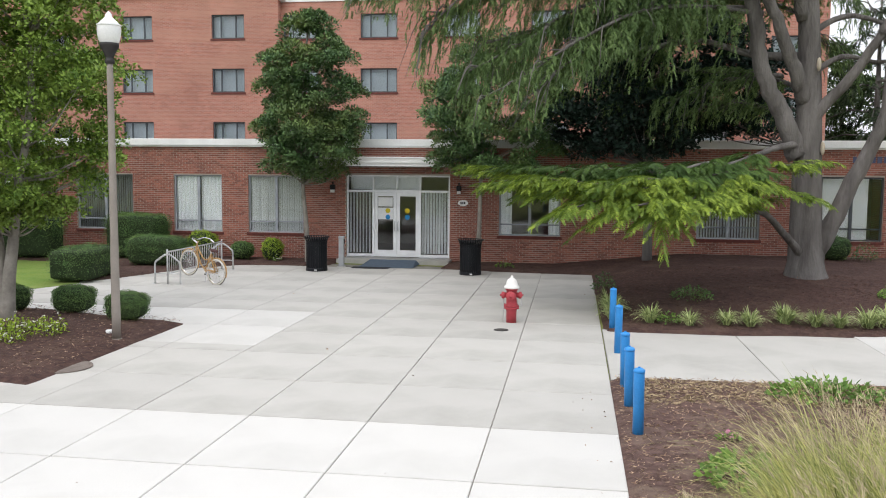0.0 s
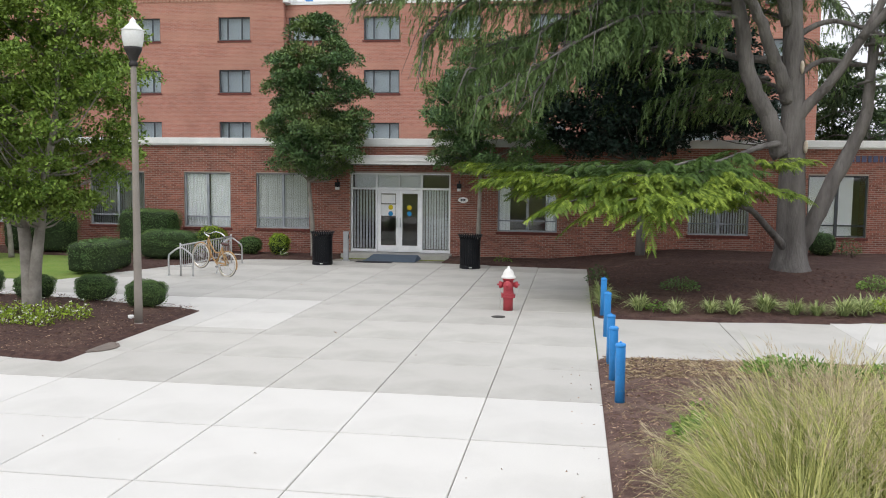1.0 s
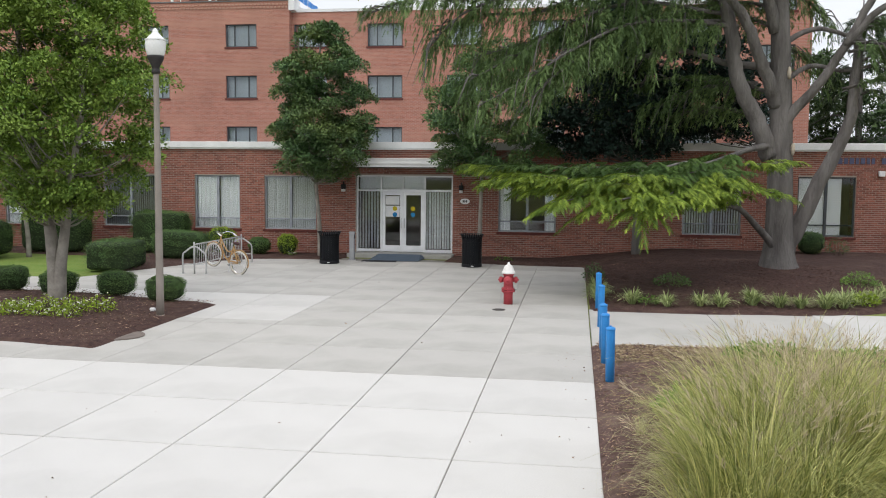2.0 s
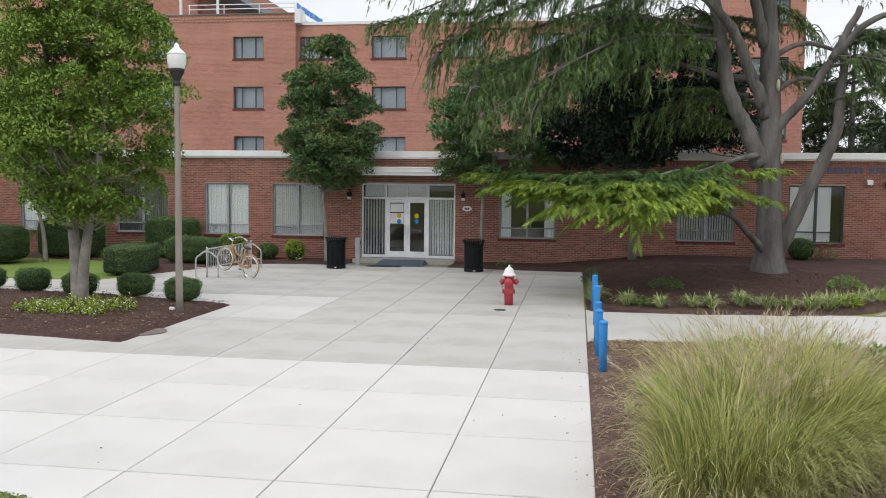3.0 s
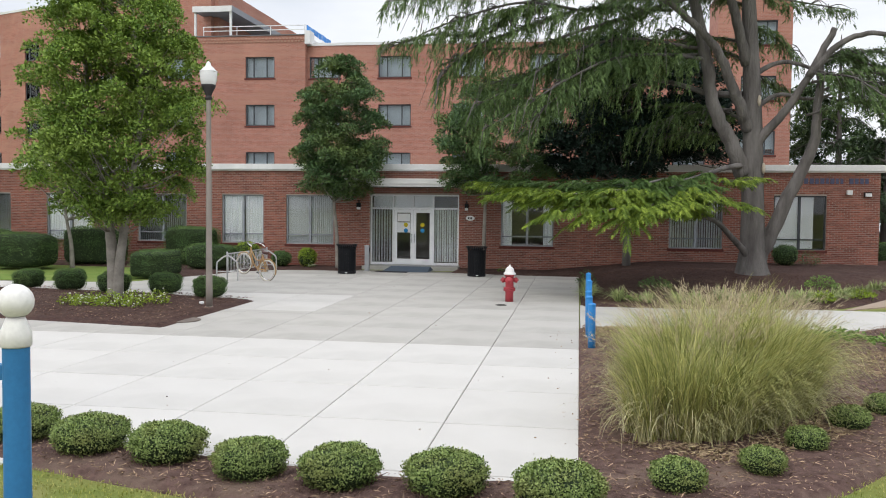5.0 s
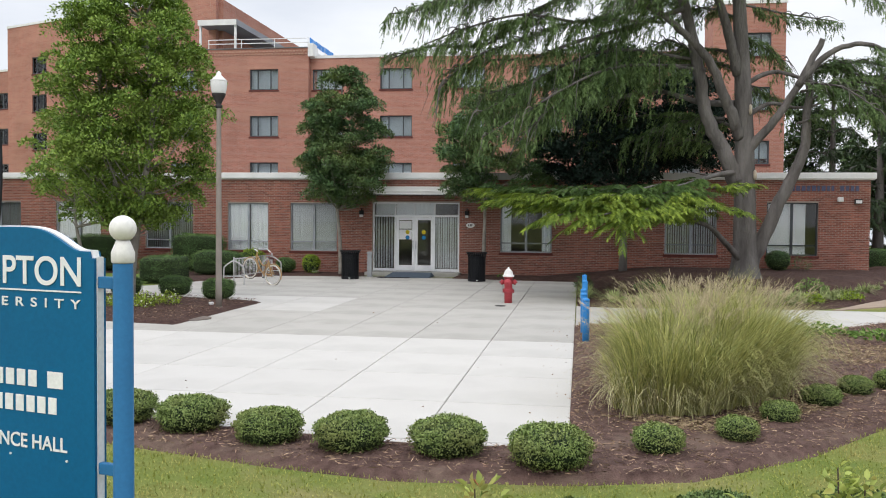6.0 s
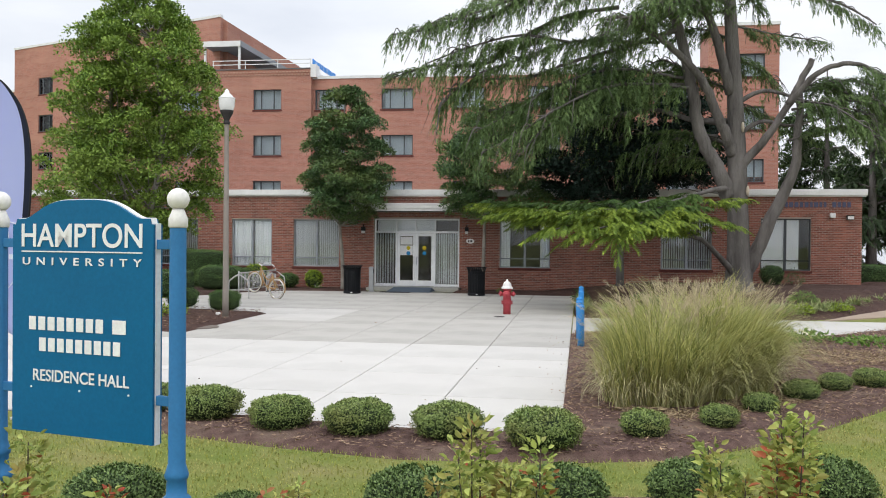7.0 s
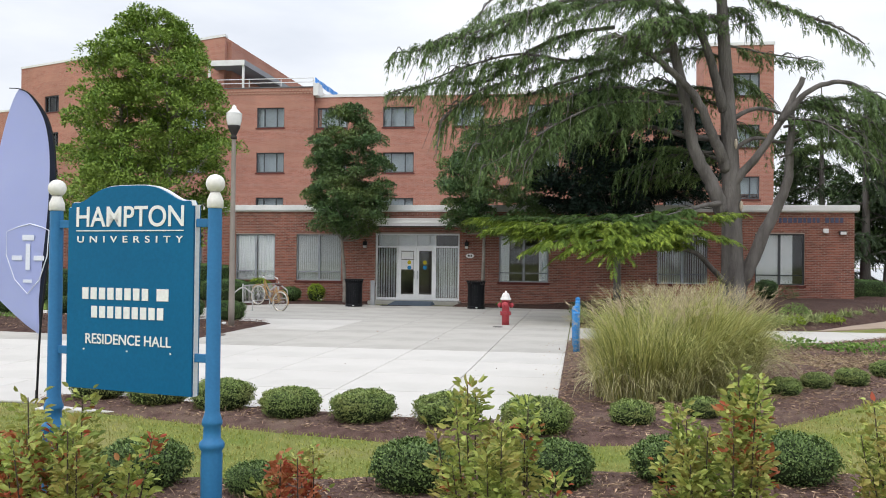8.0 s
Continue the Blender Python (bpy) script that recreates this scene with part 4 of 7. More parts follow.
def arcs(name, root, lean, length, start, bend, width, material, segs=7, late=1.7):
    """Blades that rise from the root and bow over along their length."""
    n = len(root)
    lean = unit(np.c_[lean[:, :2], np.zeros(n)])
    side = np.c_[-lean[:, 1], lean[:, 0], np.zeros(n)]
    turn = rng.uniform(-0.9, 0.9, (n, 1))
    side = unit(side * np.cos(turn) + lean * np.sin(turn))
    sway = rng.normal(0, 0.12, n)
    c, rows = root.copy(), []
    for k in range(segs + 1):
        s = k / segs
        w = (width * (1 - s ** 2) * 0.5 + 0.0005)[:, None]
        rows.append(np.stack([c - side * w, c + side * w], axis=1))
        ang = start + bend * (s + 0.5 / segs) ** late
        step = (length / segs)[:, None]
        c = c + step * (lean * np.sin(ang)[:, None] + side * (sway * s)[:, None] + np.c_[np.zeros((n, 2)), np.cos(ang)])
        c[:, 2] = np.maximum(c[:, 2], 0.03)
    v = np.stack(rows, axis=1).reshape(-1, 3)
    per = 2 * (segs + 1)
    pattern = []
    for k in range(segs):
        a = 2 * k
        pattern += [[a, a + 1, a + 3], [a, a + 3, a + 2]]
    tris = (np.arange(n)[:, None, None] * per + np.array(pattern)[None]).reshape(-1, 3)
    return raw_mesh(name, v, tris, material)


def clump_leaves(centres, radii, per, flat=1.0, out=0.9, droop=0.1):
    """Points and directions of leaves on the outsides of clumps."""
    c = np.repeat(np.asarray(centres, dtype=float), per, axis=0)
    r = np.repeat(np.asarray(radii, dtype=float), per)
    d = unit(rng.normal(size=(len(c), 3)))
    d[:, 2] = np.where(d[:, 2] < -0.3, -d[:, 2], d[:, 2])
    p = c + d * (r * rng.uniform(0.45, 1.05, len(c)) ** 0.7)[:, None] * np.array([1, 1, flat])
    aim = d * out + rng.normal(size=(len(c), 3)) * 0.6 - np.array([0, 0, droop])
    return p, aim


def profile_at(profile, z):
    zs, rs = [p[0] for p in profile], [p[1] for p in profile]
    return np.interp(z, zs, rs)


def crown_clumps(profile, count, seed, ox=0.0, oy=0.0, shell=0.45, gaps=0.3):
    """Clump centres in a crown whose radius follows a profile of (height, radius), with hollows left in it."""
    g = np.random.default_rng(seed)
    lo, hi = profile[0][0], profile[-1][0]
    top = max(p[1] for p in profile)
    out = []
    while len(out) < count:
        z, r, a = g.uniform(lo, hi), g.uniform(0, 1) ** shell, g.uniform(0, 2 * math.pi)
        rr = profile_at(profile, z)
        if g.uniform(0, top) > rr:
            continue
        wob = 1.04 + 0.11 * math.sin(3 * a + z * 1.1 + seed) + 0.08 * math.sin(5 * a - z * 2.3)
        q = (ox + r * rr * wob * math.cos(a), oy + r * rr * wob * math.sin(a), z)
        if noise.noise((q[0] * 0.9 + seed, q[1] * 0.9, q[2] * 0.9)) < -gaps:
            continue
        out.append(q)
    return np.array(out)


def limb_tree(trunk_paths, tips, radius, bend=0.25, every=1, low=1.7):
    """Trunks, and limbs that reach from them out to the clumps."""
    bm = bmesh.new()
    for pts, r0, r1 in trunk_paths:
        path = smooth_path(pts, 5)
        add_tube(bm, path, [r0 + (r1 - r0) * (k / (len(path) - 1)) ** 0.8 for k in range(len(path))], 10)
    nodes = [v for pts, _, _ in trunk_paths for v in smooth_path(pts, 5) if v.z > low]
    for k, tip in enumerate(tips):
        if k % every:
            continue
        tip = Vector(tip)
        low = [v for v in nodes if v.z < tip.z - 0.15] or nodes[:2]
        start = min(low, key=lambda v: (v - tip).length + 0.6 * abs((tip.z - v.z) - 0.7 * math.hypot(tip.x - v.x, tip.y - v.y)))
        mid = start.lerp(tip, 0.5) + Vector((0, 0, -bend * (tip - start).length * 0.3)) + Vector([random.uniform(-0.1, 0.1) for _ in range(3)])
        path = smooth_path([start, mid, tip], 4)
        add_tube(bm, path, [radius * (1 - 0.8 * i / (len(path) - 1)) * random.uniform(0.8, 1.2) for i in range(len(path))], 5)
    return bm


def broadleaf(name, at, trunks, profile, count, per, clump_r, leaf_l, leaf_w, bark, leaf, label, seed, limb=0.045, flat=0.7, gaps=0.3, ox=0.0, oy=0.0, shell=0.45):
    t = thing(name, *at, label, "tree")
    cl = crown_clumps(profile, count, seed, ox, oy, shell, gaps)
    radii = rng.uniform(clump_r * 0.65, clump_r * 1.25, len(cl))
    p, aim = clump_leaves(cl, radii, per, flat)
    n = len(p)
    centre = np.repeat(cl, per, axis=0)
    core = np.array([ox, oy, (profile[0][0] + profile[-1][0]) / 2])
    outward = unit(p - centre) + 0.4 * unit(p - core) + np.array([0, 0, 0.7])
    part("trunk", limb_tree(trunks, cl, limb, every=3, low=profile[0][0] - 0.3), bark, t, smooth=True)
    part("crown", leaves("crown", p, aim, rng.uniform(leaf_l * 0.7, leaf_l * 1.3, n), rng.uniform(leaf_w * 0.7, leaf_w * 1.3, n), leaf, outward=outward), leaf, t)
    return t


# young tree in the planted bed
broadleaf("tree", (-5.05, -13.3, 0.02),
          [([(0.02, 0, -0.05), (-0.02, 0, 0.8), (-0.10, 0.0, 1.7), (-0.35, 0.1, 2.8), (-0.7, 0.2, 4.4), (-0.8, 0.1, 6.0)], 0.19, 0.05),
           ([(0.10, -0.03, -0.05), (0.16, -0.03, 0.8), (0.28, 0, 1.7), (0.5, -0.1, 2.8), (0.7, 0.1, 4.6), (0.5, 0.1, 7.4)], 0.16, 0.04)],
          [(1.95, 0.8), (2.6, 1.5), (3.7, 1.9), (5.0, 2.05), (6.3, 1.9), (7.4, 1.45), (8.2, 0.9), (8.6, 0.35)], 520, 200, 0.35, 0.085, 0.05, BARK_PALE, LEAF_OAK,
          "young broadleaf tree with twin grey trunks in a mulch bed", 3, 0.03, 0.8, 0.27, ox=0.2, shell=0.45)
# slender tree by the far lawn
broadleaf("tree", (-12.2, -3.7, 0.0), [([(0, 0, -0.05), (-0.05, 0, 1.0), (-0.25, 0, 2.1), (-0.3, 0, 4.0)], 0.10, 0.03)],
          [(2.0, 0.6), (2.8, 1.5), (4.2, 1.9), (5.6, 1.5), (6.8, 0.5)], 70, 200, 0.5, 0.12, 0.065, BARK_PALE, LEAF_OAK, "slender young tree with a thin leaning trunk", 9)
broadleaf("tree", (-21.5, -4.5, 0.0), [([(0, 0, -0.05), (0.05, 0, 1.2), (0.1, 0, 2.4), (0.0, 0, 4.4)], 0.14, 0.04)],
          [(1.8, 0.9), (3.0, 2.0), (4.8, 2.5), (6.2, 1.8), (7.4, 0.5)], 80, 200, 0.6, 0.13, 0.07, BARK_PALE, LEAF_OAK, "leafy tree on the far lawn", 12)
# pair of evergreens either side of the doors
HOLLY = [(2.7, 0.8), (3.2, 1.5), (4.0, 1.7), (5.0, 1.5), (5.8, 1.55), (6.5, 1.4), (7.3, 0.9), (8.0, 0.35)]
broadleaf("evergreen_tree", (-2.55, -1.25, 0.0), [([(0, 0, -0.05), (-0.03, 0, 1.2), (-0.15, 0, 2.6), (-0.25, 0, 4.5), (0.05, 0, 7.6)], 0.10, 0.03)],
          HOLLY, 230, 300, 0.40, 0.10, 0.05, BARK_PALE, LEAF_HOLLY, "dark green evergreen tree with a thin trunk by the doors", 21, 0.02, 0.8, 0.36, ox=0.12)
broadleaf("evergreen_tree", (3.12, -1.1, 0.0), [([(0, 0, -0.05), (0.02, 0, 1.2), (0.05, 0, 2.6), (0.1, 0, 4.5), (0.0, 0, 7.0)], 0.10, 0.03)],
          [(2.9, 1.3), (3.6, 2.1), (4.6, 2.35), (5.6, 2.1), (6.6, 1.5), (7.4, 0.5)], 200, 280, 0.42, 0.105, 0.05, BARK_PALE, LEAF_HOLLY, "dark green evergreen tree half hidden by cedar boughs", 27, 0.025, 0.72, 0.42, ox=0.5)
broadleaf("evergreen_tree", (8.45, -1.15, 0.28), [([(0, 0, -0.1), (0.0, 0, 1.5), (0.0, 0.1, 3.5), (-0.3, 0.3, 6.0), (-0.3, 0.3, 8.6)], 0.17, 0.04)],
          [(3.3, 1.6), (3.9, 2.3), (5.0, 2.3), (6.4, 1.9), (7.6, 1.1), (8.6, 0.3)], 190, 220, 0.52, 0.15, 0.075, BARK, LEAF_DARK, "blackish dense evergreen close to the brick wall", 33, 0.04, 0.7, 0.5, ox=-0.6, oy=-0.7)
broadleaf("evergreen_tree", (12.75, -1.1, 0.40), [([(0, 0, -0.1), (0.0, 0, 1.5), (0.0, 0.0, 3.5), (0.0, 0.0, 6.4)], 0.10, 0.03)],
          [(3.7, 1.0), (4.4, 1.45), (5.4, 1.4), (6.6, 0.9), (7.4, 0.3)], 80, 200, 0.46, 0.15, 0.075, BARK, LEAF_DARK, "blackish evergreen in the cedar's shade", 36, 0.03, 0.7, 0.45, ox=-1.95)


def fronds(name, root, way, length, droop, width, material, segs=7):
    """Needled twigs: each a tapering, bowed spine with needles to both sides and above, joined into one piece."""
    n = len(root)
    way = unit(way)
    side = unit(np.c_[-way[:, 1], way[:, 0], np.zeros(n)] + rng.normal(0, 0.22, (n, 3)))
    length, droop, width = length.reshape(-1, 1), droop.reshape(-1, 1), width.reshape(-1, 1)
    down = np.array([[0.0, 0.0, -1.0]])
    bow = rng.normal(0, 0.10, (n, 1))
    spine = []
    for k in range(segs + 1):
        s = k / segs
        spine.append(root + way * length * s * (1 - 0.22 * s) + down * droop * length * s ** 1.9 + side * bow * length * s ** 2)
    tips = []
    for k in range(segs):
        along = unit(spine[k + 1] - spine[k])
        over = np.cross(side, along)
        over = over * np.sign(over[:, 2:3] + 1e-9)
        w = width * (1.0 - 0.72 * ((k + 0.5) / segs) ** 2)
        for d in (side, -side, over * 0.55):
            tips.append(spine[k + 1] + d * w * rng.uniform(0.75, 1.25, (n, 1)) + along * w * rng.uniform(0.5, 1.0, (n, 1)) + rng.normal(0, 0.004, (n, 3)))
    v = np.stack(spine + tips, axis=1).reshape(-1, 3)
    per = (segs + 1) + 3 * segs
    pattern = []
    for k in range(segs):
        t = segs + 1 + 3 * k
        pattern += [[k, k + 1, t], [k + 1, k, t + 1], [k, k + 1, t + 2]]
    tris = (np.arange(n)[:, None, None] * per + np.array(pattern)[None]).reshape(-1, 3)
    return raw_mesh(name, v, tris, material)


def weeping_sprays(path, reach, hang, seed, gap=0.14, step=0.06, size=(0.10, 0.23), start=0.06, width=0.040):
    """Side branchlets along a bough, weeping at their ends, set with hanging twigs."""
    g = np.random.default_rng(seed)
    pts = np.array([tuple(p) for p in smooth_path(path, 8)])
    run = np.r_[0, np.cumsum(np.linalg.norm(np.diff(pts, axis=0), axis=1))]
    root, way = [], []
    for u in np.arange(run[-1] * start, run[-1] + gap, gap):
        for sgn in (-1, 1):
            if g.uniform() < 0.12:
                continue
            f = min(u + g.uniform(-gap, gap), run[-1] * 0.999)
            i = max(1, min(int(np.searchsorted(run, f)), len(pts) - 1))
            d = pts[i] - pts[i - 1]
            d = d / max(np.linalg.norm(d), 1e-6)
            lat = np.array([-d[1], d[0], 0.0]) * sgn
            w = lat * g.uniform(0.35, 1.0) + d * g.uniform(0.25, 1.0)
            w = w / np.linalg.norm(w)
            ln = reach * (1 - 0.6 * max(f / run[-1], 0.0) ** 2) * g.uniform(0.45, 1.05)
            sag = hang * g.uniform(0.15, 0.95)
            q = np.arange(0.04, 1.0, step / ln)
            q = np.repeat(q, 2)
            c = pts[i] + w * (ln * q * (1 - 0.2 * q))[:, None]
            c[:, 2] += 0.10 * ln * q - sag * q ** 2.1
            m = len(q)
            turn = np.where(np.arange(m) % 2 == 0, 1.0, -1.0)[:, None]
            lt = np.array([-w[1], w[0], 0.0])
            a = w * g.uniform(0.5, 1.1, (m, 1)) + lt * turn * g.uniform(0.25, 0.9, (m, 1))
            a[:, 2] -= 0.05 + 0.7 * sag / max(ln, 0.3) * q ** 1.2
            a += g.normal(0, 0.28, (m, 3))
            root.append(c + g.normal(0, 0.035, (m, 3)))
            way.append(a)
    root, way = np.concatenate(root), np.concatenate(way)
    n = len(root)
    return root, way, g.uniform(size[0], size[1], n), g.uniform(0.15, 0.55 + 0.15 * hang, n), g.uniform(0.7, 1.3, n) * width


cedar = thing("cedar_tree", 0, 0, 0, "huge spreading cedar with grey trunk and weeping boughs", "tree")
bm = bmesh.new()


def limb(pts, r0, r1, sides=10, power=0.9):
    path = smooth_path(pts, 6)
    for p in path[1:-1]:
        p += Vector([random.uniform(-1, 1) * r1 * 0.35 for _ in range(3)])
    add_tube(bm, path, [r0 + (r1 - r0) * (k / (len(path) - 1)) ** power for k in range(len(path))], sides)


path = smooth_path([(12.12, -5.50, 0.16), (12.09, -5.50, 0.57), (12.09, -5.50, 1.25), (12.05, -5.50, 3.15), (12.00, -5.50, 5.05), (11.91, -5.50, 6.95), (11.79, -5.50, 8.85), (11.67, -5.50, 10.93), (11.49, -5.50, 14.73)], 6)
flare = lambda z: 0.40 + 0.26 * math.exp(-max(z - 0.25, 0) * 2.4) - 0.021 * z
add_tube(bm, path, [max(0.05, flare(p.z)) for p in path], 18)
limb([(11.76, -5.59, 3.51), (11.40, -5.77, 4.42), (10.86, -5.86, 5.32), (10.49, -6.04, 6.86), (10.04, -6.13, 8.94), (9.50, -6.22, 10.75), (9.14, -6.22, 12.92)], 0.26, 0.12)
limb([(11.85, -5.59, 4.96), (11.67, -5.77, 5.41), (11.31, -6.04, 6.14), (10.77, -6.40, 7.22), (10.04, -6.76, 7.95), (9.32, -7.13, 8.49), (8.05, -7.67, 9.12)], 0.21, 0.07)
limb([(11.76, -5.59, 6.95), (11.31, -6.04, 8.40), (10.86, -6.40, 9.40), (10.04, -6.76, 10.48), (9.32, -6.95, 12.02)], 0.17, 0.07)
limb([(12.17, -5.41, 0.53), (12.53, -5.50, 1.52), (13.21, -5.59, 3.15), (13.75, -5.59, 4.33), (13.93, -5.50, 5.78), (13.98, -5.41, 7.13)], 0.27, 0.10)
limb([(11.94, -5.59, 4.24), (12.30, -5.68, 4.78), (12.94, -5.86, 5.59), (13.57, -6.04, 6.59), (14.39, -6.22, 7.49), (15.38, -6.40, 7.68), (16.29, -6.58, 7.13)], 0.17, 0.05)
limb([(13.48, -6.04, 6.50), (13.93, -6.04, 7.40), (14.20, -6.04, 7.95)], 0.12, 0.09)
limb([(11.94, -5.50, 5.50), (12.76, -5.32, 6.05), (13.84, -4.95, 5.96), (15.11, -4.50, 6.32)], 0.09, 0.03)
limb([(11.85, -5.50, 6.59), (12.85, -5.50, 7.04), (14.02, -5.59, 6.68), (15.47, -5.68, 6.05)], 0.09, 0.03)
limb([(11.67, -5.41, 6.05), (10.58, -4.77, 6.23), (9.32, -4.23, 6.68), (7.87, -3.87, 6.50)], 0.12, 0.04)
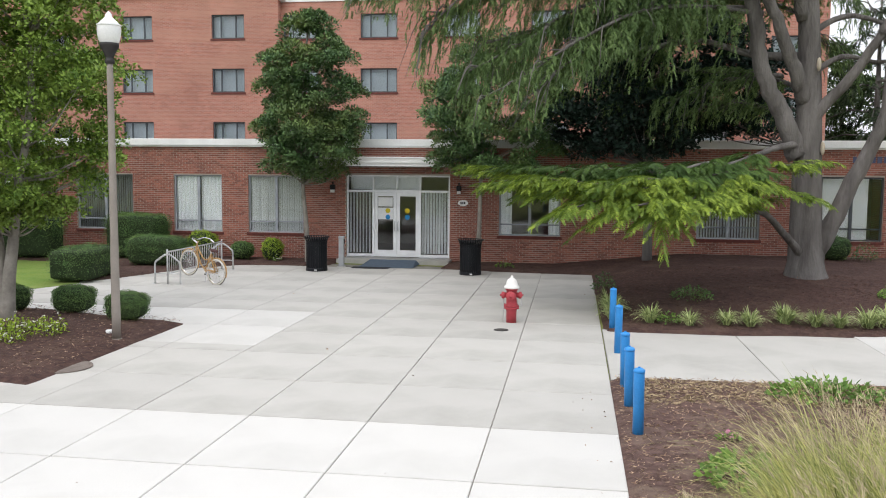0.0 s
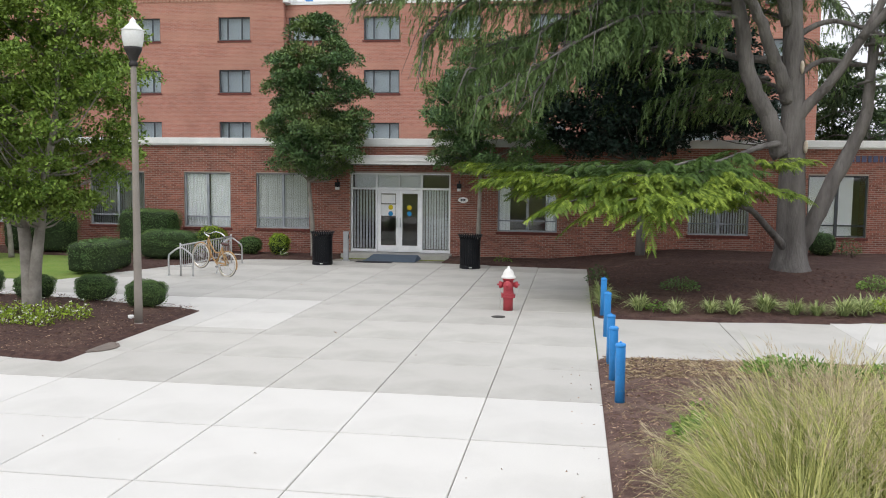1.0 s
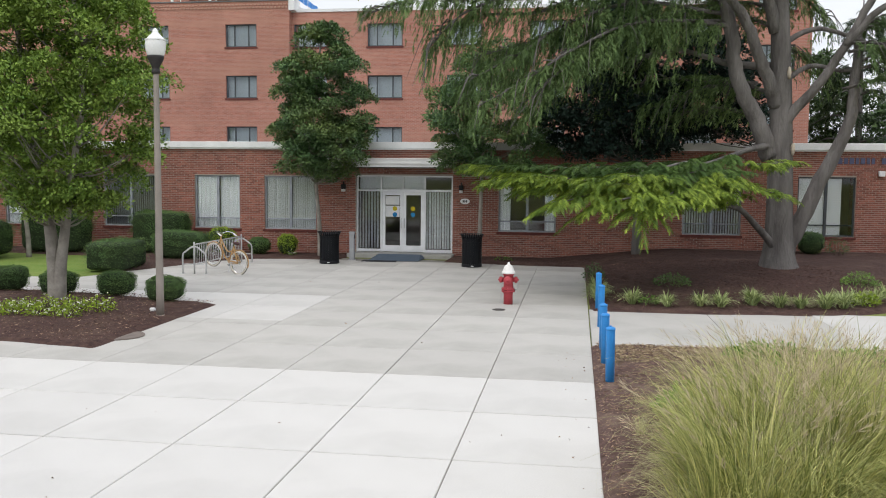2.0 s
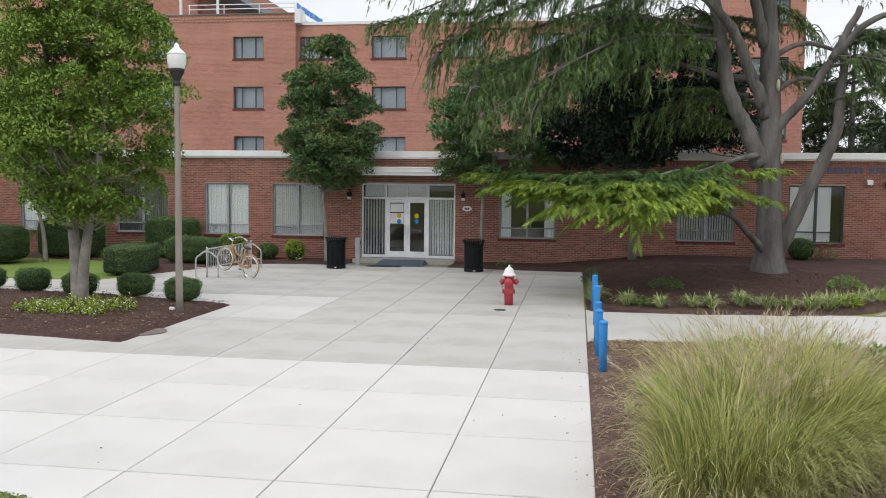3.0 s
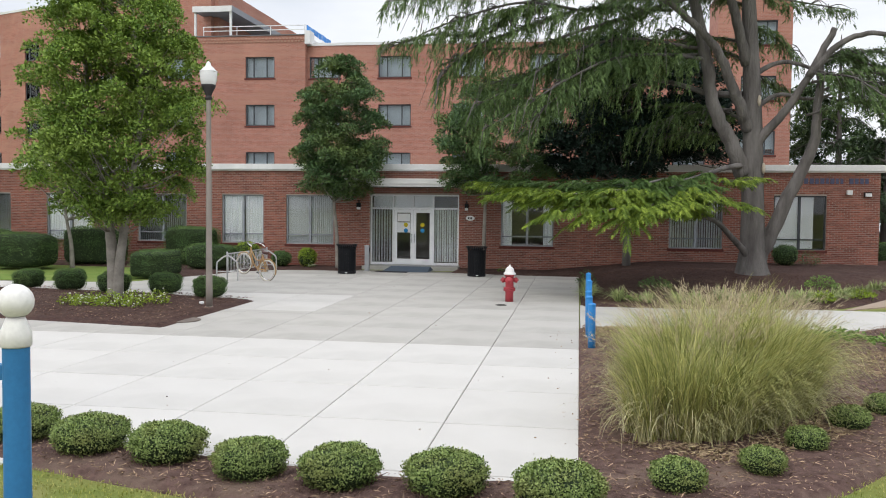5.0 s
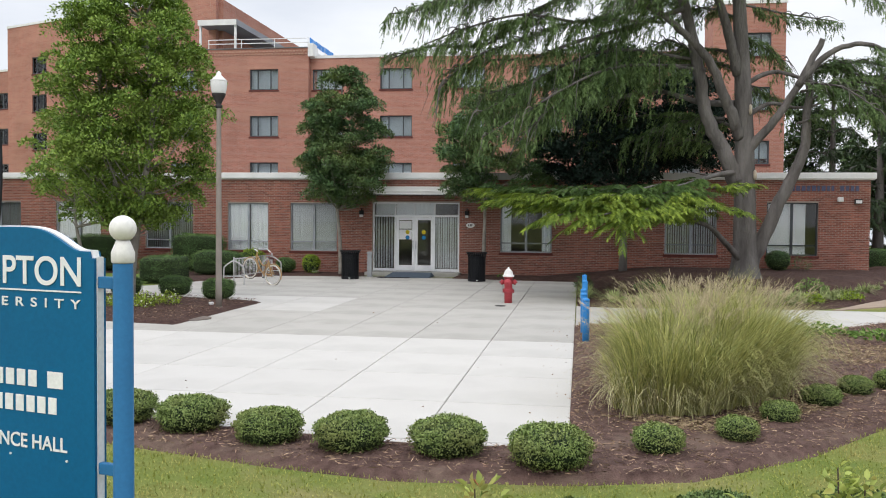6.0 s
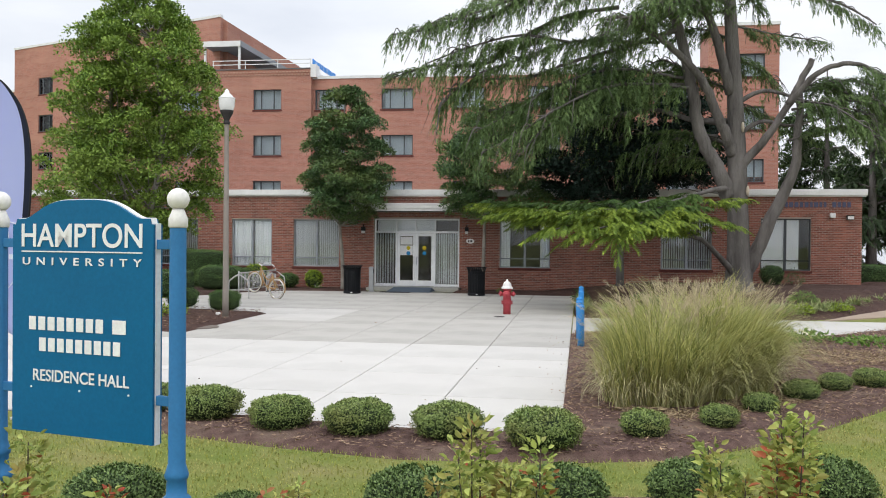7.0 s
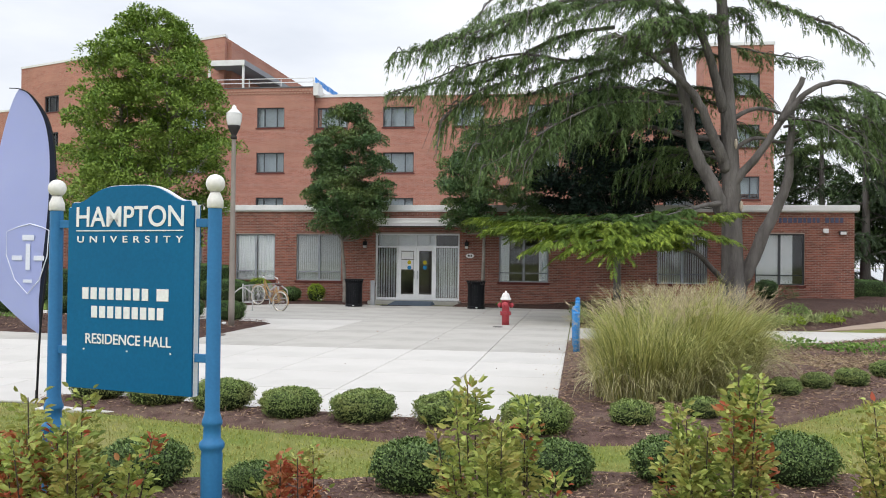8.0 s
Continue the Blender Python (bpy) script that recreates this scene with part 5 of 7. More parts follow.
BOUGHS = [
    ([(10.2, -6.1, 7.4), (8.0, -7.2, 7.4), (6.3, -8.0, 6.9), (4.9, -8.6, 6.1), (3.6, -9.0, 5.3)], 1.3, 1.4, 0.06),
    ([(10.2, -6.1, 7.2), (7.8, -7.6, 6.8), (6.2, -8.6, 6.0), (4.9, -9.2, 5.2), (4.0, -9.5, 4.6)], 1.2, 1.0, 0.05),
    ([(9.4, -6.4, 8.5), (7.0, -7.6, 8.4), (5.0, -8.4, 7.7), (3.5, -8.9, 6.9), (2.7, -9.2, 6.1)], 1.3, 1.3, 0.05),
    ([(8.0, -7.2, 7.2), (6.8, -8.0, 6.3), (5.8, -8.7, 5.4), (5.2, -9.0, 4.6)], 1.1, 0.8, 0.04),
    ([(11.4, -5.2, 5.6), (10.0, -3.6, 6.0), (8.6, -3.0, 5.8), (7.2, -2.8, 5.2)], 1.3, 1.1, 0.06),
    ([(11.4, -5.2, 4.7), (10.3, -3.6, 5.1), (9.2, -3.0, 4.8)], 1.1, 0.7, 0.05),
    ([(13.7, -5.5, 6.4), (15.2, -6.0, 6.7), (16.6, -6.3, 6.3), (17.6, -6.6, 5.5)], 1.2, 0.8, 0.05),
    ([(13.6, -5.5, 5.4), (15.0, -6.4, 5.7), (16.2, -7.0, 5.2), (17.0, -7.2, 4.6)], 1.1, 0.7, 0.04),
    ([(13.7, -5.4, 6.9), (15.4, -5.2, 7.4), (17.0, -5.0, 7.1), (18.4, -4.8, 6.3)], 1.2, 0.9, 0.05),
    ([(9.95, -6.31, 10.30), (8.05, -7.22, 10.39), (6.42, -7.67, 10.12), (5.15, -8.12, 9.58), (4.16, -8.57, 9.03), (2.89, -8.76, 8.76), (1.90, -9.03, 8.58), (1.26, -9.30, 8.31)], 1.5, 1.0, 0.10),
    ([(8.05, -7.49, 9.40), (6.42, -7.58, 9.12), (4.97, -7.85, 8.40), (3.80, -8.21, 7.68), (2.35, -8.57, 7.49), (0.99, -8.76, 7.22)], 1.3, 0.9, 0.07),
    ([(9.86, -6.04, 11.30), (7.87, -6.76, 11.21), (5.70, -7.49, 10.84), (4.25, -7.85, 10.21), (3.53, -8.03, 9.67)], 1.4, 0.9, 0.08),
    ([(9.95, -6.31, 8.94), (8.23, -6.95, 8.31), (6.60, -7.67, 7.59), (5.25, -8.12, 7.22), (3.98, -8.39, 7.04), (2.71, -8.57, 6.68)], 1.4, 2.4, 0.08),
    ([(10.68, -6.04, 7.04), (8.87, -6.58, 7.04), (6.96, -7.31, 7.04), (5.34, -7.67, 6.59), (3.89, -7.85, 6.05)], 1.3, 2.3, 0.07),
    ([(9.32, -4.23, 6.68), (7.87, -3.96, 6.50), (6.06, -4.50, 6.23), (4.61, -5.14, 5.87)], 1.2, 1.6, 0.05),
    ([(11.85, -5.50, 11.21), (13.75, -5.86, 10.30), (15.11, -6.22, 9.40), (15.92, -6.58, 8.76)], 1.0, 0.6, 0.07),
    ([(11.85, -5.50, 9.21), (13.21, -5.14, 8.85), (15.02, -4.50, 8.76)], 0.8, 0.5, 0.04),
    ([(15.38, -6.40, 7.68), (16.29, -6.58, 7.13), (17.19, -6.76, 6.32)], 1.3, 1.1, 0.05),
    ([(13.98, -5.41, 6.95), (14.66, -4.95, 7.40), (16.01, -4.59, 6.95), (17.46, -4.23, 6.05)], 1.3, 1.2, 0.05),
    ([(9.14, -6.22, 12.56), (7.42, -6.58, 12.74), (5.61, -7.13, 12.20)], 1.5, 1.2, 0.06),
    ([(11.58, -5.50, 12.38), (12.94, -6.04, 12.38), (14.57, -6.58, 11.66)], 1.4, 1.0, 0.06),
    ([(11.67, -5.50, 10.21), (10.77, -4.23, 10.57), (9.32, -3.14, 10.39), (7.69, -2.60, 9.85)], 1.5, 1.2, 0.06),
    ([(11.76, -5.32, 7.68), (10.77, -4.23, 8.04), (9.32, -3.33, 7.95), (7.51, -2.96, 7.49)], 1.3, 1.3, 0.06),
    ([(11.67, -5.86, 11.84), (11.13, -7.31, 11.84), (10.40, -8.76, 11.30)], 1.3, 1.0, 0.05),
    ([(11.04, -6.22, 9.85), (9.50, -7.31, 10.21), (7.87, -8.21, 9.94), (6.33, -8.76, 9.30)], 1.5, 1.1, 0.06),
    ([(10.86, -6.40, 9.40), (9.86, -7.67, 9.58), (8.77, -8.76, 9.21)], 1.3, 1.0, 0.05),
    ([(11.67, -5.50, 9.67), (10.22, -4.59, 9.94), (8.59, -4.05, 9.58), (6.60, -4.05, 8.94)], 1.5, 1.2, 0.06),
    ([(11.67, -5.77, 10.75), (10.40, -6.40, 11.48), (8.68, -6.95, 11.66), (6.96, -7.31, 11.39)], 1.5, 1.1, 0.06),
    ([(11.76, -5.23, 6.41), (12.39, -4.59, 6.59), (13.66, -4.05, 6.23)], 0.9, 1.3, 0.05),
    ([(11.76, -5.50, 8.22), (12.58, -4.95, 8.04), (13.48, -4.59, 7.31)], 0.9, 0.9, 0.04),
    ([(6.96, -7.67, 10.12), (5.52, -8.57, 9.76), (3.89, -9.30, 9.12), (2.44, -9.66, 8.58)], 1.5, 1.6, 0.05),
    ([(6.51, -7.67, 8.31), (5.15, -8.57, 8.22), (3.53, -9.12, 7.86), (2.26, -9.39, 7.31)], 1.4, 1.5, 0.05),
    ([(13.84, -5.50, 6.05), (14.75, -5.68, 6.41), (15.83, -6.04, 6.05), (16.74, -6.22, 5.32)], 1.2, 1.2, 0.04),
    ([(13.57, -6.04, 6.59), (14.57, -6.76, 6.23), (15.47, -7.31, 5.50)], 1.1, 1.0, 0.04),
    ([(11.76, -5.59, 9.49), (11.13, -6.40, 9.85), (10.40, -7.49, 9.67)], 1.2, 0.9, 0.04),
    ([(11.76, -5.50, 8.76), (10.86, -4.95, 9.21), (9.95, -4.41, 9.12)], 1.2, 0.9, 0.04),
    ([(10.04, -6.13, 8.94), (9.32, -5.50, 9.49), (8.59, -4.95, 9.49)], 1.2, 0.9, 0.04),
    ([(10.49, -6.04, 7.49), (9.68, -5.50, 8.04), (8.96, -5.32, 7.86)], 1.1, 0.9, 0.04),
    ([(11.76, -5.50, 10.39), (12.30, -4.77, 10.57), (12.94, -4.23, 10.12)], 1.0, 0.8, 0.04),
    ([(11.85, -5.14, 5.32), (10.95, -4.59, 5.59), (9.68, -4.50, 5.50), (8.41, -4.59, 5.05)], 1.2, 1.4, 0.06),
    ([(11.85, -5.23, 7.13), (10.77, -4.77, 7.68), (9.50, -4.59, 7.68), (8.05, -4.77, 7.13)], 1.3, 1.5, 0.06),
    ([(9.32, -7.13, 8.49), (8.68, -8.21, 8.94), (7.51, -8.94, 8.76)], 1.0, 0.9, 0.05),
]
for k, (pts, reach, hang, r) in enumerate(BOUGHS):
    pts = [pts[0]] + [tuple(c + random.uniform(-0.14, 0.14) for c in p) for p in pts[1:]]
    limb(pts, r, 0.02, 6)
    path = smooth_path(pts, 6)
    for _ in range(14):
        i = random.randrange(len(path) // 5, len(path) - 1)
        d = (path[i + 1] - path[i]).normalized()
        side = Vector((-d.y, d.x, 0)) * random.choice((-1, 1))
        way = (side * random.uniform(0.3, 1.0) + d * random.uniform(0.2, 1.0)).normalized() * reach * random.uniform(0.5, 0.95)
        add_tube(bm, smooth_path([path[i], path[i] + way * 0.5 + Vector((0, 0, random.uniform(-0.05, 0.15))), path[i] + way - Vector((0, 0, hang * random.uniform(0.25, 0.7)))], 3), [0.022, 0.02, 0.017, 0.014, 0.011, 0.008, 0.005], 4)
LOW_LIMBS = [
    ([(11.99, -5.66, 0.93), (11.74, -5.87, 1.21), (11.23, -6.48, 1.69), (10.73, -7.09, 2.10), (10.25, -7.80, 2.23), (9.06, -8.75, 2.48), (7.78, -9.60, 2.60), (6.57, -9.42, 2.67), (5.11, -8.63, 2.95), (3.87, -7.60, 3.17)], 0.15, 0.018),
    ([(10.25, -7.80, 2.23), (9.26, -8.95, 2.46), (8.53, -9.67, 2.53), (7.81, -10.57, 2.48), (7.28, -10.73, 2.36), (6.94, -10.76, 2.23)], 0.07, 0.012),
    ([(9.26, -8.95, 2.46), (8.05, -10.39, 2.40), (7.86, -10.78, 2.24), (7.86, -10.92, 2.11)], 0.05, 0.012),
    ([(10.57, -7.26, 2.17), (10.27, -7.61, 2.66), (8.83, -9.20, 2.83), (7.74, -10.13, 2.95), (7.06, -10.18, 2.82)], 0.06, 0.012),
    ([(11.74, -5.69, 3.85), (11.05, -6.39, 3.72), (10.39, -7.18, 3.50), (9.62, -7.98, 3.27), (9.08, -8.39, 3.30), (8.21, -8.94, 3.08), (7.46, -9.00, 3.13), (6.38, -8.57, 2.97), (5.63, -8.06, 2.92)], 0.11, 0.012),
    ([(10.39, -7.18, 3.50), (10.79, -7.24, 3.28), (11.14, -7.52, 3.29), (11.63, -7.64, 3.33)], 0.05, 0.012),
    ([(10.25, -7.80, 2.23), (10.38, -8.09, 2.61), (10.70, -8.09, 2.66), (11.35, -8.14, 2.57)], 0.045, 0.012),
    ([(10.38, -7.37, 2.96), (9.58, -8.55, 3.11), (8.89, -9.36, 2.97)], 0.05, 0.012),
    ([(7.78, -9.60, 2.60), (6.94, -10.13, 2.74), (6.08, -9.95, 2.70), (5.36, -9.56, 2.61)], 0.04, 0.012),
    ([(6.57, -9.42, 2.67), (5.82, -9.55, 2.79), (5.08, -9.32, 2.77), (4.39, -8.72, 2.79)], 0.04, 0.012),
    ([(10.3, -8.3, 2.3), (9.0, -9.2, 2.55), (7.6, -9.8, 2.75), (6.4, -10.0, 2.85), (5.4, -9.8, 2.95)], 0.05, 0.012),
    ([(10.1, -8.6, 2.6), (9.2, -9.6, 2.55), (8.4, -10.3, 2.4), (7.8, -10.8, 2.2)], 0.045, 0.012),
    ([(9.8, -8.0, 2.75), (8.6, -9.0, 2.85), (7.4, -9.9, 2.7), (6.5, -10.6, 2.45), (6.0, -10.9, 2.3)], 0.045, 0.012),
    ([(10.6, -7.8, 2.9), (9.6, -9.0, 2.9), (8.9, -9.9, 2.7), (8.4, -10.6, 2.45)], 0.045, 0.012),
    ([(9.6, -7.4, 3.15), (8.0, -8.3, 3.2), (6.4, -8.7, 3.15), (5.0, -8.6, 3.2)], 0.045, 0.012),
]


def spray(g, p, way, ln, out):
    """One flat fan of needled twigs on a sagging stalk, each drooping at its tip."""
    way = way / np.linalg.norm(way)
    lat = np.array([-way[1], way[0], 0.0])
    lat /= max(np.linalg.norm(lat), 1e-6)
    sag = g.uniform(0.22, 0.50)
    for s in np.arange(0.04, 1.02, 0.07 / ln):
        root = p + way * ln * s + np.array([0, 0, 0.20 * ln * s - sag * ln * s ** 2.0])
        for sgn in (-1, 1):
            d = way * g.uniform(0.7, 1.1) + lat * sgn * g.uniform(0.35, 0.9) + np.array([0, 0, g.uniform(-0.12, 0.1)])
            out.append((*root, *d, (0.27 * ln * (1 - 0.8 * s) + 0.13) * g.uniform(0.75, 1.2), g.uniform(0.2, 0.6), g.uniform(0.038, 0.060)))


def low_bough(k, pts, every, ln, start):
    g = np.random.default_rng(700 + k)
    path = np.array([tuple(p) for p in smooth_path(pts, 10)])
    run = np.r_[0, np.cumsum(np.linalg.norm(np.diff(path, axis=0), axis=1))]
    out, sgn = [], 1
    for u in np.arange(run[-1] * start, run[-1], every):
        i = min(int(np.searchsorted(run, u)), len(path) - 1)
        d = path[i] - path[max(i - 1, 0)]
        d /= max(np.linalg.norm(d), 1e-6)
        lat = np.array([-d[1], d[0], 0.0]) * sgn
        sgn = -sgn
        s = u / run[-1]
        spray(g, path[i] + g.normal(0, 0.05, 3), d * g.uniform(0.3, 0.9) + lat * g.uniform(0.4, 1.0), ln * (1 - 0.45 * s) * g.uniform(0.6, 1.15), out)
    spray(g, path[-1], path[-1] - path[-3], ln * 0.6, out)
    return np.array(out)


for pts, r0, r1 in LOW_LIMBS:
    limb(pts, r0, r1, 8, 0.55)
# bare dead twigs inside the low bough
for k in range(9):
    p = Vector((10.15 - 0.12 * k, -9.2, 2.5 + 0.03 * (k % 4)))
    add_tube(bm, smooth_path([p, p + Vector((-0.3, -0.2, 0.06)), p + Vector((-0.7, -0.3, random.uniform(-0.1, 0.1)))], 3), 0.011, 4)
part("trunk", bm, BARK, cedar, smooth=True)
sets = [weeping_sprays(pts, reach, hang, 100 + k) for k, (pts, reach, hang, r) in enumerate(BOUGHS)]
part("crown", fronds("crown", *[np.concatenate([q[m] for q in sets]) for m in range(5)], NEEDLE, 4), NEEDLE, cedar)
for k, (every, ln, start) in enumerate(((0.085, 1.6, 0.30), (0.08, 1.6, 0.2), (0.08, 1.35, 0.15), (0.09, 1.35, 0.25), (0.085, 1.45, 0.24), (0.08, 1.0, 0.3), (0.08, 1.0, 0.35), (0.08, 1.3, 0.15), (0.08, 1.3, 0.15), (0.08, 1.25, 0.15), (0.08, 1.4, 0.1), (0.08, 1.3, 0.1), (0.08, 1.4, 0.1), (0.08, 1.35, 0.1), (0.08, 1.4, 0.1))):
    q = low_bough(k, LOW_LIMBS[k][0], every, ln, start)
    coat = NEEDLE_DEEP if k in (4, 7, 14) else NEEDLE_LIGHT
    part("low_bough", fronds("low_bough", q[:, :3], q[:, 3:6], q[:, 6], q[:, 7], q[:, 8], coat, 6), coat, cedar, "fresh green level boughs with drooping tips")
CUT = surface("cut_wood", (0.55, 0.48, 0.38), (0.45, 0.38, 0.30), 6, 60, 0.8, 0.2)
for z, x in ((3.74, 12.31), (5.82, 12.13)):
    knob = bmesh.new()
    bmesh.ops.create_uvsphere(knob, u_segments=10, v_segments=6, radius=0.16, matrix=Matrix.Translation((x, -5.75, z)) @ Matrix.Diagonal((0.35, 0.7, 1.1, 1)))
    part("cut_knot", knob, CUT, cedar, "pale pruning scar", True)


def conifer(at, height, radius, seed, label, leaf=NEEDLE_FAR, tiers=9, low=1.6):
    t = thing("conifer", *at, label, "tree")
    tr = bmesh.new()
    add_tube(tr, [(0, 0, -0.1), (0.05, 0, height * 0.4), (0, 0, height)], [0.28, 0.18, 0.03], 10)
    g = random.Random(seed)
    sets = []
    for k in range(tiers):
        z = low + (height - low) * k / tiers
        for j in range(5):
            a, r = g.uniform(0, 6.28), radius * (1 - 0.75 * (z - low) / (height - low)) * g.uniform(0.6, 1.1)
            pts = [(0, 0, z), (r * 0.5 * math.cos(a), r * 0.5 * math.sin(a), z + 0.25), (r * math.cos(a), r * math.sin(a), z - 0.25)]
            add_tube(tr, smooth_path(pts, 3), [0.06, 0.05, 0.045, 0.04, 0.03, 0.025, 0.015], 5)
            sets.append(weeping_sprays(pts, 1.2, 0.7, seed * 50 + k * 7 + j, 0.42, 0.17, (0.25, 0.5), 0.12, 0.08))
    part("trunk", tr, BARK, t, smooth=True)
    part("crown", fronds("crown", *[np.concatenate([q[m] for q in sets]) for m in range(5)], leaf, 4), leaf, t)



conifer((20.2, 7.4, 0.0), 9.5, 2.6, 11, "dark weeping conifer at the building's corner", low=2.2)
conifer((28.5, 16.0, 0.0), 12.5, 4.0, 8, "tall dark conifer beyond the building's end", low=2.6)
conifer((20.6, 16.5, 0.0), 12.0, 3.4, 15, "tall dark conifer behind the building's end", low=1.2)
for x, y, r, h, seed in ((21.6, 9.0, 2.5, 8.6, 201), (24.4, 12.0, 2.9, 9.4, 202), (26.6, 7.0, 2.6, 8.8, 203), (20.0, 20.0, 3.0, 9.6, 204)):
    broadleaf("tree", (x, y, 0.0), [([(0, 0, -0.05), (0.05, 0, 1.4), (0.12, 0, 2.8), (0.0, 0, h * 0.75)], 0.17, 0.04)],
              [(2.1, 0.9), (3.2, r * 0.85), (4.8, r), (6.4, r * 0.8), (h - 0.9, r * 0.45), (h, 0.3)], 130, 130, 0.62, 0.19, 0.11, BARK, LEAF_FAR, "dense dark green tree beyond the building's end", seed, 0.04, 0.7, 0.25)

# ---- clipped shrubs ----
def round_bush(name, rx, ry, h, count, leaf_l, leaf_w, leaf, label, category, group, seed, squash=2.4, stray=1.07):
    """A clipped mound: dense small leaves over an inner body coloured dark as inner shade, on short stems."""
    g = np.random.default_rng(seed)
    t = thing(name, 0, 0, 0, label, category, group)
    d = unit(g.normal(size=(count, 3)))
    d[:, 2] = np.abs(d[:, 2]) * np.where(g.uniform(size=count) < 0.22, -0.8, 1.0)
    e = (np.abs(d) ** squash).sum(axis=1) ** (-1 / squash)
    lump = 1 + 0.05 * np.sin(d[:, 0] * 7 + seed) * np.cos(d[:, 1] * 6 - seed) + 0.04 * np.sin(d[:, 2] * 11 + d[:, 0] * 5)
    shell = np.where(g.uniform(size=count) < 0.12, g.uniform(0.98, stray, count), g.uniform(0.82, 1.0, count))
    p = d * (e * lump * shell)[:, None] * np.array([rx, ry, h * 0.5]) + np.array([0, 0, h * 0.52])
    aim = g.normal(0, 0.6, (count, 3))
    aim += d * (0.38 - (aim * d).sum(axis=1))[:, None] + np.array([0, 0, 0.12])
    q = d * e[:, None]
    outward = unit(np.sign(q) * np.abs(q) ** (squash - 1) / np.array([rx, ry, h * 0.5])) + np.array([0, 0, 0.15])
    part("foliage", leaves("foliage", p, aim, g.uniform(leaf_l * 0.7, leaf_l * 1.3, count), leaf_w, leaf, outward=outward), leaf, t)
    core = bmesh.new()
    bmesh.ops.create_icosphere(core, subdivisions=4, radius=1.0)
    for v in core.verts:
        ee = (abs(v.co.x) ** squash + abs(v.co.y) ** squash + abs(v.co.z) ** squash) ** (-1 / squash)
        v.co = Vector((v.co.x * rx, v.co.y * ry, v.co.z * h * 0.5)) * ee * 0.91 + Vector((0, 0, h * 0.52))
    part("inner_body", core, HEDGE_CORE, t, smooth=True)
    st = bmesh.new()
    for k in range(5):
        a = k * 1.26
        add_tube(st, [(0.05 * math.cos(a), 0.05 * math.sin(a), -0.04), (0.25 * rx * math.cos(a), 0.25 * ry * math.sin(a), h * 0.3)], 0.012, 5)
    part("stem", st, TWIG, t)
    return t


# core colour kept dark to paint the shade between the leaves
HEDGE_CORE = surface("shade_dark_core", (0.030, 0.048, 0.019), (0.018, 0.030, 0.012), 8, 50, 0.95, 0.6, 0.02)
BOX_AT = [(2.02, -26.15, 1.02), (2.88, -26.28, 1.02), (3.83, -26.60, 0.96), (4.69, -26.70, 1.0), (5.63, -26.74, 1.0), (6.58, -26.95, 1.05)]
master = round_bush("boxwood", 0.335, 0.335, 0.36, 10000, 0.023, 0.015, LEAF_BOX, "round clipped boxwood with pale green tips", "shrub", "boxwoods along the plaza edge", 41)
master.matrix_world = pose(1.1, -25.9, 0.0)
for k, (x, y, s) in enumerate(BOX_AT):
    b = copy_thing(master, pose(x, y - 0.03, 0.0, 0, 0, 57 * k))
    b.scale = (s, s, s)
small = round_bush("dwarf_shrub", 0.235, 0.235, 0.29, 5000, 0.022, 0.014, LEAF_BOX, "small round clipped shrub in bark mulch", "shrub", "dwarf shrubs below the grass", 43)
small.matrix_world = pose(7.58, -26.34, 0.0)
for k, (x, y, s) in enumerate(((8.42, -25.55, 0.86), (9.02, -24.66, 0.86), (9.72, -23.65, 0.92), (10.34, -22.85, 0.86), (10.92, -22.45, 0.95), (11.75, -21.4, 1.0), (12.6, -20.4, 0.95))):
    b = copy_thing(small, pose(x, y - 0.1, 0.0, 0, 0, 73 * k))
    b.scale = (s, s, s)
ring = round_bush("round_bush", 0.46, 0.46, 0.66, 7500, 0.030, 0.019, LEAF_YEW, "dark green round clipped bush", "shrub", "round bushes behind the planted bed", 47, 3.4, 1.03)
ring.matrix_world = pose(-2.66, -12.85, 0.04)
ring.scale = (0.85, 0.85, 0.85)
for k, (x, y, s) in enumerate(((-4.2, -12.2, 0.86), (-5.62, -12.3, 0.84), (-7.15, -11.9, 0.9), (-8.6, -11.6, 0.82), (-10.1, -11.9, 0.86))):
    b = copy_thing(ring, pose(x, y, 0.04, 0, 0, 61 * k))
    b.scale = (s, s, s)
near = round_bush("dark_shrub", 0.32, 0.32, 0.38, 8500, 0.025, 0.015, LEAF_NEAR, "dark small-leaved round shrub in the near bed", "shrub", "dark shrubs in the near bed", 49)
near.matrix_world = pose(3.72, -29.75, 0.0)
for k, (x, y, s) in enumerate(((5.78, -29.42, 1.03), (6.80, -29.1, 0.98), (7.76, -28.8, 1.0), (8.72, -28.6, 1.04), (4.62, -29.75, 0.66))):
    b = copy_thing(near, pose(x, y, 0.0, 0, 0, 87 * k))
    b.scale = (s, s, s)


def hedge(x0, x1, y0, y1, h, seed, label, squash=9.0, leaf=LEAF_YEW, turn=0.0):
    b = round_bush("hedge", (x1 - x0) / 2, (y1 - y0) / 2, h, int((6600 if x0 > -11 else 3800) * (x1 - x0) * max(h, 0.8)), 0.034, 0.022, leaf, label, "hedge", "clipped hedges by the lawn", seed, squash, 1.02)
    b.matrix_world = pose((x0 + x1) / 2, (y0 + y1) / 2, 0.0, 0, 0, turn)


hedge(-7.95, -6.7, -7.75, -5.4, 0.89, 51, "flat-topped dark green clipped hedge beside the lawn", turn=8.0)
hedge(-9.6, -7.6, -1.75, -0.55, 1.52, 52, "tall dark clipped hedge under the window")
